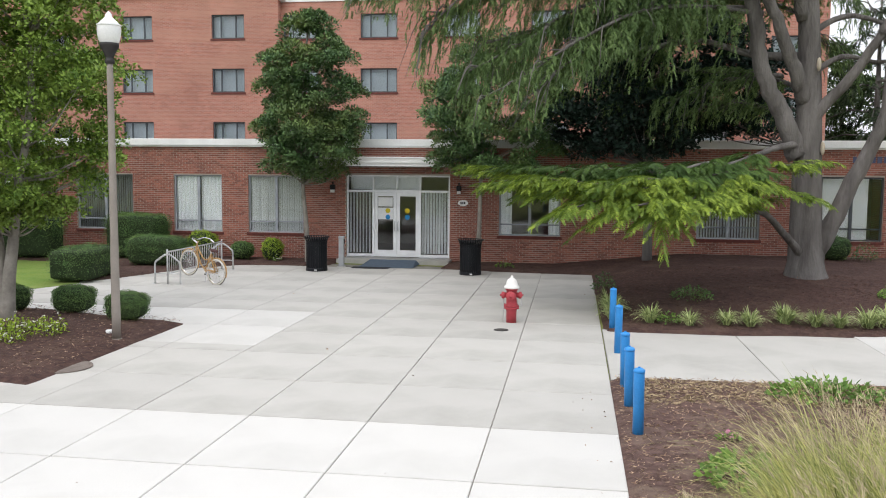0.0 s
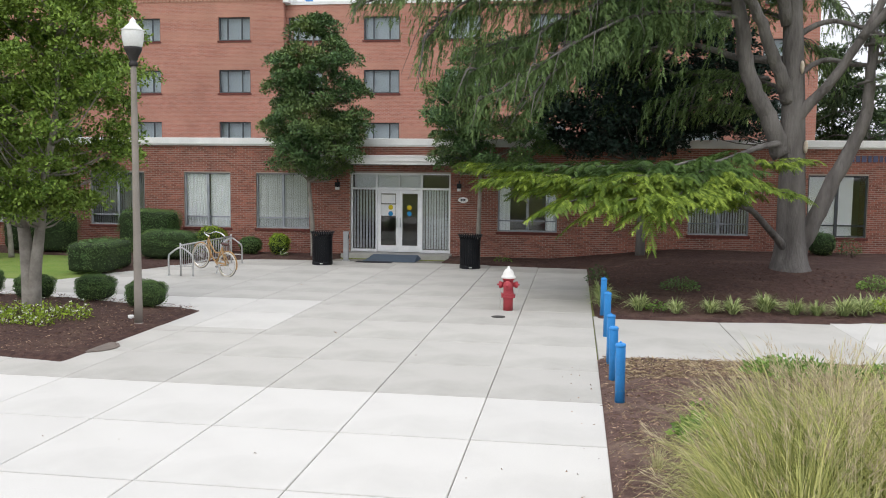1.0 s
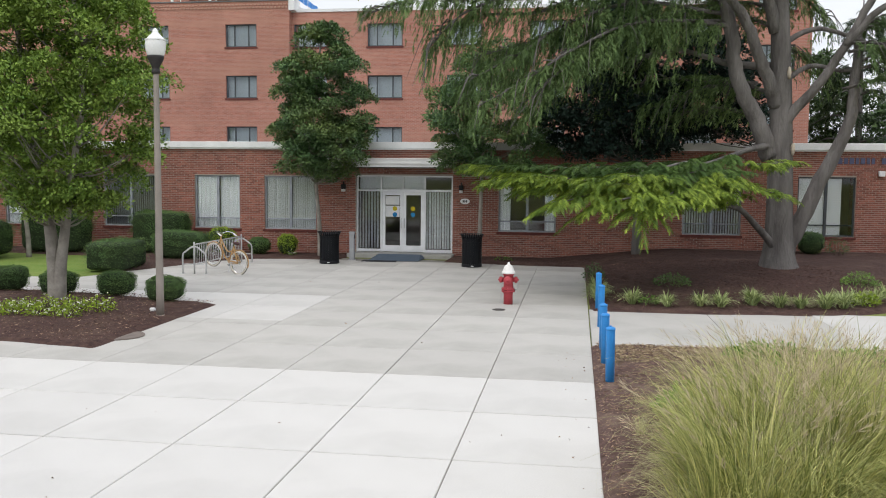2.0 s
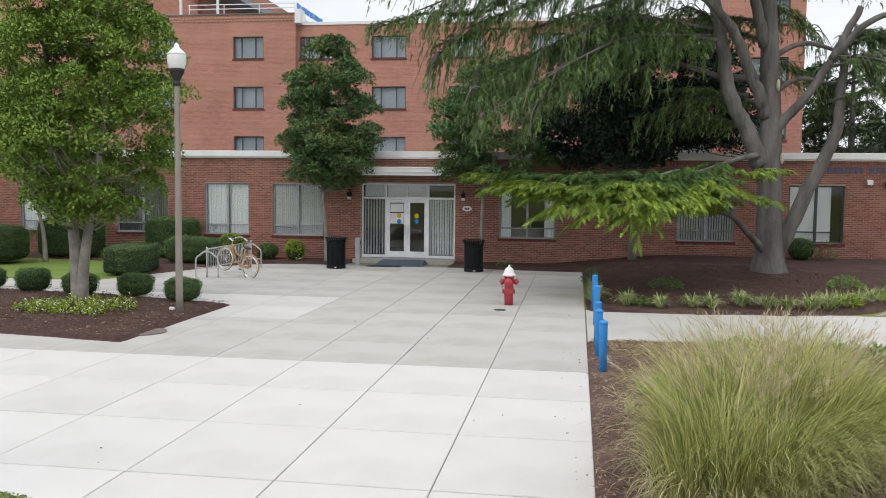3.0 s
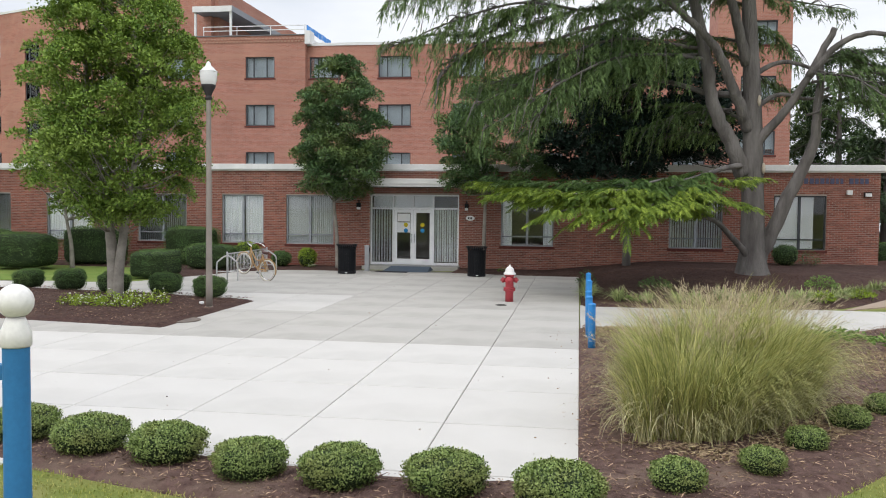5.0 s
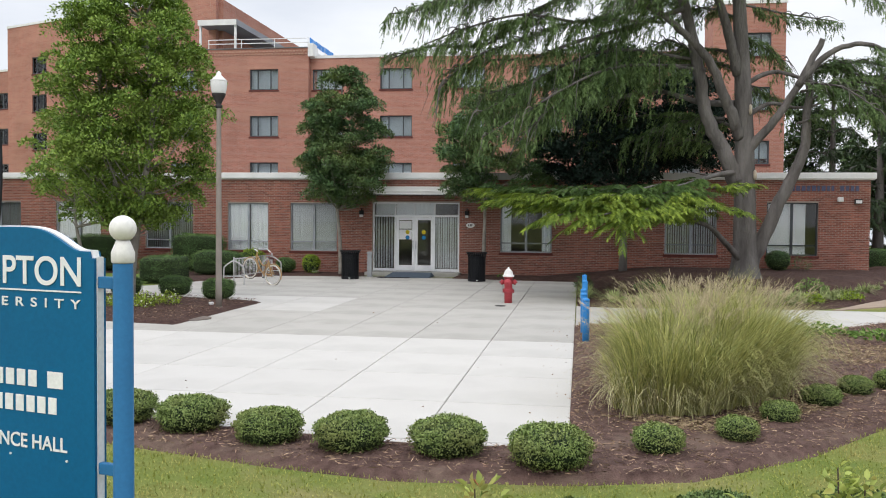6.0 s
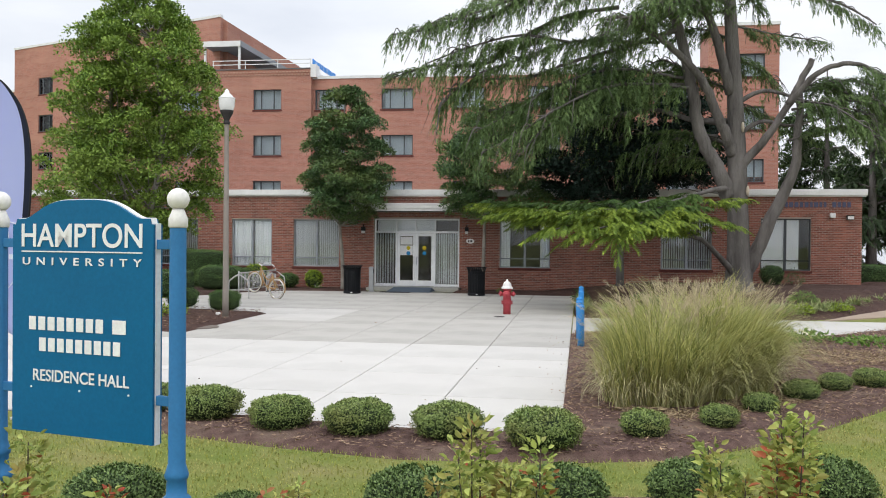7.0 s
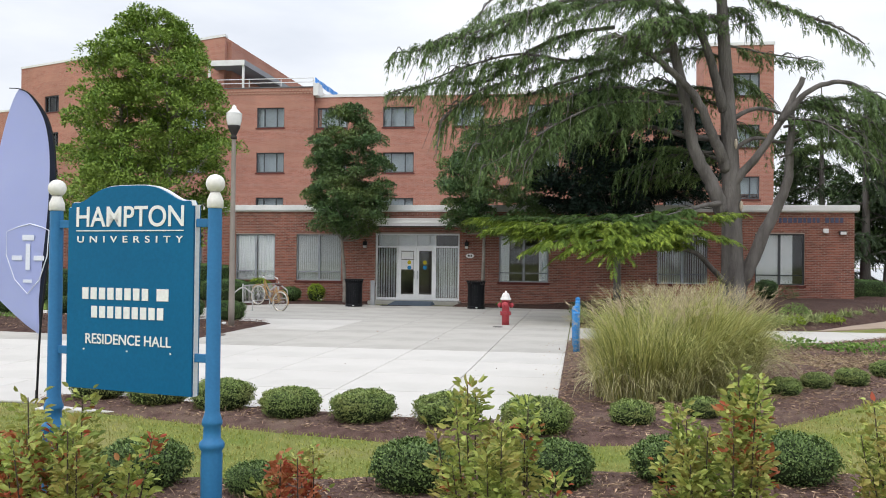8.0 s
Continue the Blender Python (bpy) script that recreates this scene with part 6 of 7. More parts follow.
hedge(-7.85, -5.95, -3.7, -2.5, 0.96, 53, "low dark clipped hedge behind the bicycle rack", 4.5)
hedge(-13.6, -11.1, -2.4, -1.2, 1.46, 54, "tall dark clipped hedge by the brick wall")
hedge(-14.9, -12.5, -5.4, -3.6, 1.32, 55, "broad rounded clipped hedge by the tan path", 5.0)
hedge(-18.4, -15.8, -2.6, -1.2, 1.4, 56, "clipped hedge by the far wall", 4.0)
hedge(18.1, 20.0, 3.4, 4.8, 1.15, 57, "dark clipped hedge at the building's corner", 5.0)
hedge(20.8, 23.2, 2.6, 4.2, 1.1, 58, "dark clipped hedge along the tan path", 5.0)
for x, y, r, h, leaf, label, seed in ((-6.35, -0.95, 0.50, 0.95, LEAF_LIME, "lime green rounded bush by the brick wall", 61), (-3.85, -1.0, 0.34, 0.74, LEAF_LIME, "lime green rounded bush by the brick wall", 62), (-4.95, -0.9, 0.38, 0.60, LEAF_YEW, "small loose green bush by the brick wall", 63), (14.1, -0.95, 0.42, 0.75, LEAF_HOLLY, "dark bush beside the cedar trunk", 64)):
    b = round_bush("wall_bush", r, r, h, 2600, 0.05, 0.028, leaf, label, "shrub", "", seed)
    b.matrix_world = pose(x, y, 0.02 if x < 6 else 0.42)

# ---- grasses ----
def grass_clump(at, radius, count, height, seed, label):
    """Locks of thin blades that part and arch over in different directions."""
    g = np.random.default_rng(seed)
    t = thing("ornamental_grass", *at, label, "ornamental grass", "ornamental grass clumps")
    locks = 42
    la, lr = g.uniform(0, 2 * math.pi, locks), radius * np.sqrt(g.uniform(0, 1, locks)) * 0.70
    lw, lh, lb = la + g.normal(0, 0.9, locks), g.uniform(0.66, 1.14, locks), g.uniform(0.6, 3.0, locks)
    pick = g.integers(0, locks, count)
    r = lr[pick]
    root = np.c_[r * np.cos(la[pick]), r * np.sin(la[pick]), np.full(count, -0.02)] + np.c_[g.normal(0, 0.045, (count, 2)), np.zeros(count)]
    a2 = lw[pick] + g.normal(0, 0.3, count)
    lean = np.c_[np.cos(a2), np.sin(a2), np.zeros(count)]
    ln = height * lh[pick] * g.uniform(0.7, 1.25, count)
    stuff("blades", arcs("blades", root, lean, ln, np.abs(g.normal(0, 0.12, count)) + 0.2 * r / radius, lb[pick] * g.uniform(0.6, 1.35, count), g.uniform(0.006, 0.013, count), FOUNTAIN, 8, 2.6), FOUNTAIN, t)
    n = count // 3
    pick = g.integers(0, count, n)
    stuff("dry_blades", arcs("dry_blades", root[pick] * np.array([1.08, 1.08, 1]), lean[pick], ln[pick] * g.uniform(0.55, 1.0, n), np.abs(g.normal(0, 0.2, n)) + 0.15, g.uniform(1.2, 3.0, n), g.uniform(0.007, 0.014, n), FOUNTAIN_TOP, 8), FOUNTAIN_TOP, t)
    m = 90
    a, r = g.uniform(0, 2 * math.pi, m), radius * np.sqrt(g.uniform(0, 1, m)) * 0.5
    stalk = np.c_[r * np.cos(a), r * np.sin(a), np.zeros(m)]
    out = np.c_[np.cos(a), np.sin(a)] * (radius * g.uniform(0.15, 0.75, m))[:, None]
    tip = stalk + np.c_[out, height * g.uniform(0.86, 1.10, m)]
    stuff("stalks", blades("stalks", stalk, np.c_[out, np.zeros(m)], tip[:, 2] * 1.12, np.linalg.norm(out, axis=1), np.full(m, 0.006), FOUNTAIN_TOP, 5), FOUNTAIN_TOP, t)
    k = 12
    base = np.repeat(tip, k, axis=0)
    s = np.tile(np.linspace(0, 1, k), m)
    way = unit(np.repeat(np.c_[out * 0.9, np.full(m, 0.35)], k, axis=0) + g.normal(0, 0.05, (m * k, 3)))
    base = base + way * (s * 0.17)[:, None] - np.array([0, 0, 0.12])
    stuff("plumes", leaves("plumes", base, way + g.normal(0, 0.22, (m * k, 3)), g.uniform(0.05, 0.10, m * k), 0.006, PLUME), PLUME, t)


grass_clump((7.80, -24.4, 0), 0.76, 3000, 1.22, 71, "arching green ornamental grass with straw-coloured plumes")
grass_clump((8.42, -23.8, 0), 0.72, 3000, 1.34, 72, "arching green ornamental grass with straw-coloured plumes")
grass_clump((8.86, -23.15, 0), 0.72, 2800, 1.34, 73, "arching green ornamental grass with straw-coloured plumes")
grass_clump((8.1, -23.1, 0), 0.7, 2500, 1.34, 74, "arching green ornamental grass with straw-coloured plumes")
grass_clump((8.5, -22.3, 0), 0.7, 2300, 1.34, 75, "arching green ornamental grass with straw-coloured plumes")
grass_clump((9.08, -22.1, 0), 0.66, 2100, 1.26, 76, "arching green ornamental grass with straw-coloured plumes")


def tuft(name, count, height, spreadout, width, leaf, label, category, group, seed):
    g = np.random.default_rng(seed)
    t = thing(name, 0, 0, 0, label, category, group)
    a = g.uniform(0, 2 * math.pi, count)
    r = 0.07 * np.sqrt(g.uniform(0, 1, count))
    root = np.c_[r * np.cos(a), r * np.sin(a), np.full(count, -0.01)]
    stuff("foliage", blades("foliage", root, np.c_[np.cos(a), np.sin(a), a * 0], height * g.uniform(0.6, 1.2, count), spreadout * g.uniform(0.3, 1.2, count), np.full(count, width), leaf, 5), leaf, t)
    return t


lily = tuft("lilyturf", 170, 0.46, 0.36, 0.026, LEAF_LIR, "striped lilyturf tuft edging the mulch bed", "lilyturf", "lilyturf tufts along the bed edge", 81)
lily.matrix_world = pose(6.98, -10.75, 0.06)
LILY_AT = [(7.72, -11.15), (8.48, -11.35), (9.22, -11.15), (9.66, -11.2), (10.40, -10.85), (10.95, -11.0), (11.38, -11.05), (11.92, -11.0), (12.35, -10.8), (12.8, -10.3), (13.3, -9.9), (13.75, -9.3), (14.2, -8.7), (14.7, -8.0), (15.2, -7.2), (15.8, -6.3), (16.5, -5.3), (17.2, -4.2), (7.02, -10.05), (6.98, -9.5)]
for k, (x, y) in enumerate(LILY_AT):
    s = random.uniform(0.85, 1.2)
    b = copy_thing(lily, pose(x, y, 0.07, 0, 0, 47 * k))
    b.scale = (s, s, s)


def leafy_patch(name, at, rx, ry, h, count, leaf, label, seed, size=0.07, flowers=None, kind=""):
    """A low mass of broad leaves on short stems."""
    g = np.random.default_rng(seed)
    t = thing(name, *at, label, "ground cover", kind=kind)
    a, r = g.uniform(0, 2 * math.pi, count), np.sqrt(g.uniform(0, 1, count))
    z = h * (1 - 0.6 * r ** 2) * g.uniform(0.25, 1.0, count)
    p = np.c_[rx * r * np.cos(a), ry * r * np.sin(a), z]
    part("foliage", leaves("foliage", p, np.c_[np.cos(a), np.sin(a), g.uniform(-0.2, 0.8, count)] + g.normal(0, 0.5, (count, 3)), g.uniform(size * 0.6, size * 1.3, count), size * 0.6, leaf), leaf, t)
    st = bmesh.new()
    for k in range(0, count, max(1, count // 26)):
        add_tube(st, [(p[k][0] * 0.85, p[k][1] * 0.85, -0.03), tuple(p[k])], 0.004, 4)
    stuff("stems", st, TWIG, t)
    if flowers:
        n, material = flowers
        k = g.integers(0, count, n)
        q = np.repeat(p[k] + np.array([0, 0, 0.05]), 6, axis=0)
        stuff("flowers", leaves("flowers", q, g.normal(size=(n * 6, 3)) * np.array([1, 1, 0.4]), 0.032, 0.024, material), material, t)
    return t


leafy_patch("groundcover", (9.6, -16.75, 0.04), 0.75, 0.5, 0.26, 420, LEAF_COVER, "bright green leafy groundcover at the path edge", 83, 0.10)
leafy_patch("groundcover", (11.2, -16.9, 0.04), 0.9, 0.5, 0.24, 420, LEAF_COVER, "bright green leafy groundcover at the path edge", 84, 0.10)
leafy_patch("groundcover", (12.9, -17.4, 0.04), 1.0, 0.7, 0.2, 420, LEAF_COVER, "thin green groundcover in bark mulch", 85, 0.10)
leafy_patch("groundcover", (7.85, -20.35, 0.04), 0.42, 0.35, 0.34, 300, LEAF_COVER, "leafy weed in bark mulch beside the grass", 86, 0.10)
leafy_patch("groundcover", (12.9, -10.4, 0.06), 0.35, 0.3, 0.34, 260, LEAF_LIME, "lime green leafy plant at the bed edge", 87, 0.08)
leafy_patch("groundcover", (14.3, -9.0, 0.06), 0.35, 0.3, 0.28, 220, LEAF_LIME, "lime green leafy plant at the bed edge", 88, 0.08)
leafy_patch("fern", (8.85, -8.7, 0.20), 0.45, 0.4, 0.34, 420, LEAF_YEW, "small feathery green shrub in the mulch", 89, 0.06)
leafy_patch("wall_shrub", (14.85, -1.3, 0.42), 0.34, 0.3, 0.72, 240, LEAF_HOLLY, "sparse green shrub with a few red flowers", 95, 0.07, (5, PETAL_RED))
leafy_patch("fern", (13.5, -8.1, 0.22), 0.45, 0.4, 0.42, 520, LEAF_COVER, "small feathery green shrub in the mulch", 90, 0.06)
leafy_patch("fern", (6.95, -6.8, 0.05), 0.30, 0.4, 0.55, 300, LEAF_HOLLY, "small feathery green shrub at the bed edge", 91, 0.06)
leafy_patch("groundcover", (8.1, -11.1, 0.06), 0.22, 0.2, 0.22, 120, LEAF_COVER, "small green plant between lilyturf tufts", 92, 0.07)
leafy_patch("groundcover", (4.0, -1.5, 0.04), 0.3, 0.2, 0.16, 90, LEAF_COVER, "small weeds at the foot of the wall", 93, 0.07)
leafy_patch("groundcover", (-9.4, -13.6, 0.06), 1.3, 0.6, 0.16, 420, LEAF_COVER, "low green groundcover in the planted bed", 94, 0.09)
for k in range(17):
    x, y = -5.2 + 0.14 * k + random.uniform(-0.08, 0.08), -14.55 - 0.45 * (k % 3) + random.uniform(-0.1, 0.1)
    leafy_patch("flowering_plant", (x, y, 0.06), 0.2, 0.18, random.uniform(0.24, 0.44), 110, LEAF_LIME, "bedding plant with small white flowers", 300 + k, 0.06, (9, PETAL))
leafy_patch("flowering_plant", (7.95, -18.95, 0.04), 0.12, 0.1, 0.12, 40, LEAF_COVER, "tiny plant with pink flowers in the mulch", 331, 0.05, (7, PETAL_PINK))
leafy_patch("flowering_plant", (-3.55, -1.4, 0.04), 0.15, 0.12, 0.2, 60, LEAF_COVER, "bedding plant with small white flowers", 332, 0.05, (8, PETAL))
for k, (x, y, s) in enumerate(((7.55, -22.1, 1.0), (7.4, -23.2, 0.8), (7.2, -21.3, 0.7))):
    b = tuft("dry_grass_tuft", 70, 0.42, 0.2, 0.008, FOUNTAIN_TOP, "dry straw-coloured grass tuft in mulch", "grass tuft", "dry grass tufts", 400 + k)
    b.matrix_world = pose(x, y, 0.04)
    b.scale = (s, s, s)


def flowering_shrub(at, h, w, seed, label, red=0.12, stems=16, per=70):
    """Upright stems with whorls of broad leaves, some turned red."""
    per = int(per * 1.9)
    g = np.random.default_rng(seed)
    t = thing("flowering_shrub", *at, label, "shrub", "flowering shrubs in the near bed")
    st = bmesh.new()
    base, aim = [], []
    for k in range(stems):
        a, r = g.uniform(0, 6.28), w * g.uniform(0.1, 1.0) ** 0.7
        top = np.array([r * math.cos(a), r * math.sin(a), h * g.uniform(0.62, 1.06) * (1 - 0.25 * (r / w) ** 2)])
        foot = np.array([0.12 * math.cos(a), 0.12 * math.sin(a), -0.03])
        mid = foot * 0.5 + top * 0.5 + np.array([0.1 * math.cos(a) * r, 0.1 * math.sin(a) * r, -0.02])
        path = smooth_path([foot, mid, top], 4)
        add_tube(st, path, [0.009 - 0.006 * i / (len(path) - 1) for i in range(len(path))], 5)
        pts = np.array([tuple(p) for p in path])
        s = g.uniform(0.34, 1.0, per) ** 0.75
        f = s * (len(pts) - 1)
        i = np.minimum(f.astype(int), len(pts) - 2)
        q = pts[i] + (pts[i + 1] - pts[i]) * (f - i)[:, None]
        b = g.uniform(0, 6.28, per)
        off = np.c_[np.cos(b), np.sin(b), g.uniform(0.0, 0.9, per)]
        base.append(q + off * (g.uniform(0.0, 0.11, per) * (1.15 - s * 0.5))[:, None])
        aim.append(off + g.normal(0, 0.3, (per, 3)))
    base, aim = np.concatenate(base), np.concatenate(aim)
    n = len(base)
    hot = g.uniform(size=n) < red * (0.15 + 2.0 * (np.sin(base[:, 0] * 9 + base[:, 2] * 7 + seed) > 0.35))
    ln = g.uniform(0.034, 0.066, n)
    part("stem", st, TWIG, t)
    part("foliage", broad_leaves("foliage", base[~hot], aim[~hot], ln[~hot], ln[~hot] * 0.50, LEAF_SHRUB), LEAF_SHRUB, t)
    part("red_leaves", broad_leaves("red_leaves", base[hot], aim[hot], ln[hot], ln[hot] * 0.5, LEAF_RED), LEAF_RED, t, "reddened autumn leaves")


flowering_shrub((4.50, -31.95, 0.0), 1.10, 0.42, 501, "leafy shrub with rust-red autumn leaves beside the sign", 0.24, 24, 80)
flowering_shrub((5.22, -30.6, 0.0), 0.62, 0.22, 502, "sparse shrub with bronze autumn leaves", 0.5, 9, 42)
flowering_shrub((6.58, -31.2, 0.0), 1.17, 0.38, 503, "tall light green leafy shrub in the near bed", 0.05, 18, 80)
flowering_shrub((7.81, -30.95, 0.0), 1.17, 0.35, 504, "tall leafy shrub with crimson seed clusters", 0.10, 20, 80)
flowering_shrub((8.95, -30.8, 0.0), 1.15, 0.40, 505, "tall light green leafy shrub in the near bed", 0.03, 18, 80)

# ---- lawn blades and bark chips ----
def scatter(poly, count, seed, keep=None):
    g = np.random.default_rng(seed)
    xs, ys = [p[0] for p in poly], [p[1] for p in poly]
    out = []
    while len(out) < count:
        x, y = g.uniform(min(xs), max(xs)), g.uniform(min(ys), max(ys))
        if inside(poly, x, y) and (keep is None or keep(x, y)):
            out.append((x, y))
    return np.array(out)


def lawn_blades(name, poly, count, h, label, seed, keep=None, z=-0.02):
    q = scatter(poly, count, seed, keep)
    g = np.random.default_rng(seed)
    a = g.uniform(0, 6.28, count)
    me = blades(name, np.c_[q, np.full(count, z)], np.c_[np.cos(a), np.sin(a), a * 0], h * g.uniform(0.5, 1.3, count), h * g.uniform(0.1, 1.0, count), g.uniform(0.006, 0.013, count), GRASS_BLADE, 2)
    return tagged(new(name, me), label, "grass", kind="stuff")


STRIP = [(-6, -26.18), (0.3, -26.22), (2.8, -26.95), (5.25, -27.5), (6.76, -27.35), (7.8, -27.05), (9.0, -26.05), (10.9, -23.65), (13.2, -20.55), (16, -18), (16, -27.2), (9.0, -28.15), (7.3, -28.4), (4.9, -29.15), (3.0, -29.5), (-6, -29.8)]
lawn_blades("lawn_grass", STRIP, 56000, 0.042, "short mown grass strip, patchy green and straw", 601)


def chips(name, poly, count, size, label, seed, rise=None, material=CHIP):
    q = scatter(poly, count, seed)
    g = np.random.default_rng(seed)
    z = np.array([noise.noise((x * 2.3, y * 2.3, 1.0)) for x, y in q]) * 0.02 + 0.046 + g.uniform(0, 0.015, count)
    if rise:
        z += np.array([rise(x, y) for x, y in q])
    aim = np.c_[g.normal(size=(count, 2)), g.normal(0, 0.22, count)]
    me = leaves(name, np.c_[q, z], aim, g.uniform(size * 0.5, size * 1.6, count), g.uniform(size * 0.10, size * 0.26, count), material, 0.3)
    return tagged(new(name, me), label, "bark mulch", kind="stuff")


chips("bark_chips", BED_FRONT, 36000, 0.062, "loose bark chips and dry straw over the bed", 611)
chips("bark_chips", [(3.2, -29.7), (4.9, -29.3), (7.3, -28.6), (9.6, -28.2), (9.6, -31.0), (3.2, -31.5)], 11000, 0.058, "loose bark chips over the near bed", 612)
chips("bark_chips", BED_LEFT, 9000, 0.06, "loose bark chips over the planted bed", 613, lambda x, y: 0.05, CHIP_DARK)
chips("bark_chips", BED_LEFT, 4200, 0.06, "dry tan bark chips over the planted bed", 615, lambda x, y: 0.055, CHIP)
chips("bark_chips", [(6.95, -11.8), (12.0, -11.4), (15.0, -7.8), (12.0, -4.0), (6.95, -4.0)], 12000, 0.065, "loose bark chips and fallen needles", 614, RISE, CHIP_DARK)

STRAW = surface("dry_straw", (0.42, 0.33, 0.20), (0.30, 0.22, 0.14), 9.0, 60, 0.9, 0.2, 0.003, island=0.35)
for poly, count, seed in (([(6.9, -16.05), (11.6, -15.85), (10.4, -17.3), (8.4, -17.1), (7.0, -17.6)], 4200, 617), ([(7.1, -24.9), (8.2, -25.6), (9.6, -24.2), (10.4, -22.6), (9.6, -22.6), (8.4, -24.9)], 2600, 618), ([(10.2, -18.6), (13.0, -18.2), (13.4, -19.6), (11.0, -20.6)], 2600, 619)):
    chips("dry_straw", poly, count, 0.085, "dry tan straw lying over the mulch", seed, None, STRAW)

litter = scatter([(-1.0, -25.3), (6.6, -25.8), (6.6, -3.5), (-3.0, -3.5), (0.5, -14.0)], 34, 621)
edge = scatter([(6.2, -25.8), (6.7, -25.9), (6.7, -16.5), (6.3, -16.5)], 26, 622)
spots = np.concatenate([litter, edge])
me = leaves("fallen_leaves", np.c_[spots, np.full(len(spots), 0.006)], np.c_[rng.normal(size=(len(spots), 2)), np.zeros(len(spots))], rng.uniform(0.02, 0.045, len(spots)), rng.uniform(0.012, 0.028, len(spots)), CHIP, 0.3)
tagged(new("fallen_leaves", me), "scattered dry fallen leaves on the concrete", "leaf litter", kind="stuff")

# ---- street furniture ----
POLE = surface("bronze_pole", (0.29, 0.255, 0.225), (0.23, 0.205, 0.18), 2, 60, 0.55, 0.1, 0.002)
BLACK_METAL = surface("black_metal", (0.010, 0.011, 0.014), (0.006, 0.007, 0.009), 4, 60, 0.5, 0.1, 0.002)
DARK_BRONZE = surface("dark_bronze", (0.045, 0.040, 0.040), (0.030, 0.028, 0.028), 4, 60, 0.5, 0.1, 0.002)
GLOBE = surface("frosted_prism_glass", (0.80, 0.80, 0.79), (0.70, 0.70, 0.70), 3, 50, 0.25, 0.2, 0.002)
RED_PAINT = surface("red_hydrant_paint", (0.43, 0.062, 0.076), (0.36, 0.052, 0.064), 6, 60, 0.45, 0.25, 0.003, stain=(0.33, 0.045, 0.05), stain_scale=3.0)
WHITE_PAINT = surface("white_hydrant_paint", (0.80, 0.78, 0.75), (0.72, 0.70, 0.67), 6, 60, 0.45, 0.2, 0.003)
BLUE_PAINT = surface("blue_bollard_paint", (0.040, 0.255, 0.620), (0.032, 0.215, 0.540), 4, 60, 0.4, 0.1, 0.002, stain=(0.05, 0.20, 0.44), stain_scale=2.0)
GALV = surface("galvanised_steel", (0.52, 0.52, 0.51), (0.40, 0.40, 0.40), 6, 60, 0.45, 0.15, 0.002, metal=0.35)
GREY_PLASTIC = surface("grey_housing", (0.36, 0.37, 0.38), (0.30, 0.31, 0.32), 4, 60, 0.5, 0.1)
TYRE = surface("tyre_rubber", (0.03, 0.03, 0.03), (0.02, 0.02, 0.02), 6, 60, 0.8, 0.2)
CREAM_TYRE = surface("cream_tyre_wall", (0.62, 0.57, 0.48), (0.54, 0.49, 0.41), 6, 60, 0.7, 0.1)
TAN_PAINT = surface("tan_bicycle_paint", (0.46, 0.28, 0.12), (0.38, 0.23, 0.10), 6, 60, 0.4, 0.1, 0.001)
LEATHER = surface("brown_saddle", (0.10, 0.045, 0.04), (0.07, 0.035, 0.03), 6, 60, 0.6, 0.2)
CHROME = surface("chrome", (0.72, 0.72, 0.72), (0.62, 0.62, 0.62), 6, 60, 0.2, 0.05, 0.001, metal=1.0)
IRON = surface("cast_iron_cover", (0.060, 0.055, 0.050), (0.040, 0.037, 0.034), 6, 60, 0.7, 0.4)
RUST_COVER = surface("weathered_cover", (0.20, 0.165, 0.14), (0.15, 0.125, 0.11), 6, 60, 0.8, 0.4)
MAT = surface("blue_grey_ramp", (0.085, 0.115, 0.155), (0.070, 0.095, 0.130), 6, 80, 0.7, 0.4, 0.003)
MAT_DARK = surface("black_door_mat", (0.028, 0.028, 0.032), (0.020, 0.020, 0.023), 6, 90, 0.95, 0.6, 0.004)

lamp = thing("street_lamp", -1.83, -14.75, 0.04, "tall bronze street lamp with a frosted acorn globe", "street lamp")
part("base_plate", lathe([(0.10, -0.05), (0.10, 0.015), (0.09, 0.025), (0.078, 0.03)], 16), POLE, lamp, smooth=True)
part("pole", lathe([(0.078, 0.02), (0.076, 0.5), (0.066, 2.5), (0.054, 4.75), (0.05, 4.86)], 16), POLE, lamp, smooth=True)
part("collar", lathe([(0.055, 4.83), (0.08, 4.84), (0.08, 4.90), (0.062, 4.92), (0.075, 4.96), (0.10, 5.02), (0.145, 5.10), (0.16, 5.14), (0.165, 5.18), (0.14, 5.185)], 20), DARK_BRONZE, lamp, "dark bronze fitter", True)
globe = part("globe", lathe([(0.14, 5.16), (0.165, 5.20), (0.19, 5.30), (0.20, 5.40), (0.195, 5.47), (0.185, 5.50), (0.13, 5.56), (0.085, 5.60), (0.06, 5.63), (0.055, 5.67), (0.03, 5.70), (0.012, 5.72)], 24), GLOBE, lamp, "frosted white globe", True)
part("rim", lathe([(0.198, 5.47), (0.206, 5.475), (0.206, 5.495), (0.19, 5.50)], 24), GLOBE, lamp)

hyd = thing("fire_hydrant", 4.93, -11.29, 0.0, "red fire hydrant with a white bonnet on concrete", "fire hydrant")
part("barrel", lathe([(0.105, -0.02), (0.105, 0.24), (0.112, 0.25), (0.112, 0.28), (0.118, 0.285), (0.118, 0.37), (0.112, 0.375), (0.108, 0.40), (0.108, 0.66), (0.128, 0.665), (0.128, 0.70), (0.11, 0.71)], 24), RED_PAINT, hyd, smooth=True)
part("flange", lathe([(0.11, 0.285), (0.155, 0.29), (0.155, 0.32), (0.11, 0.325)], 24), RED_PAINT, hyd)
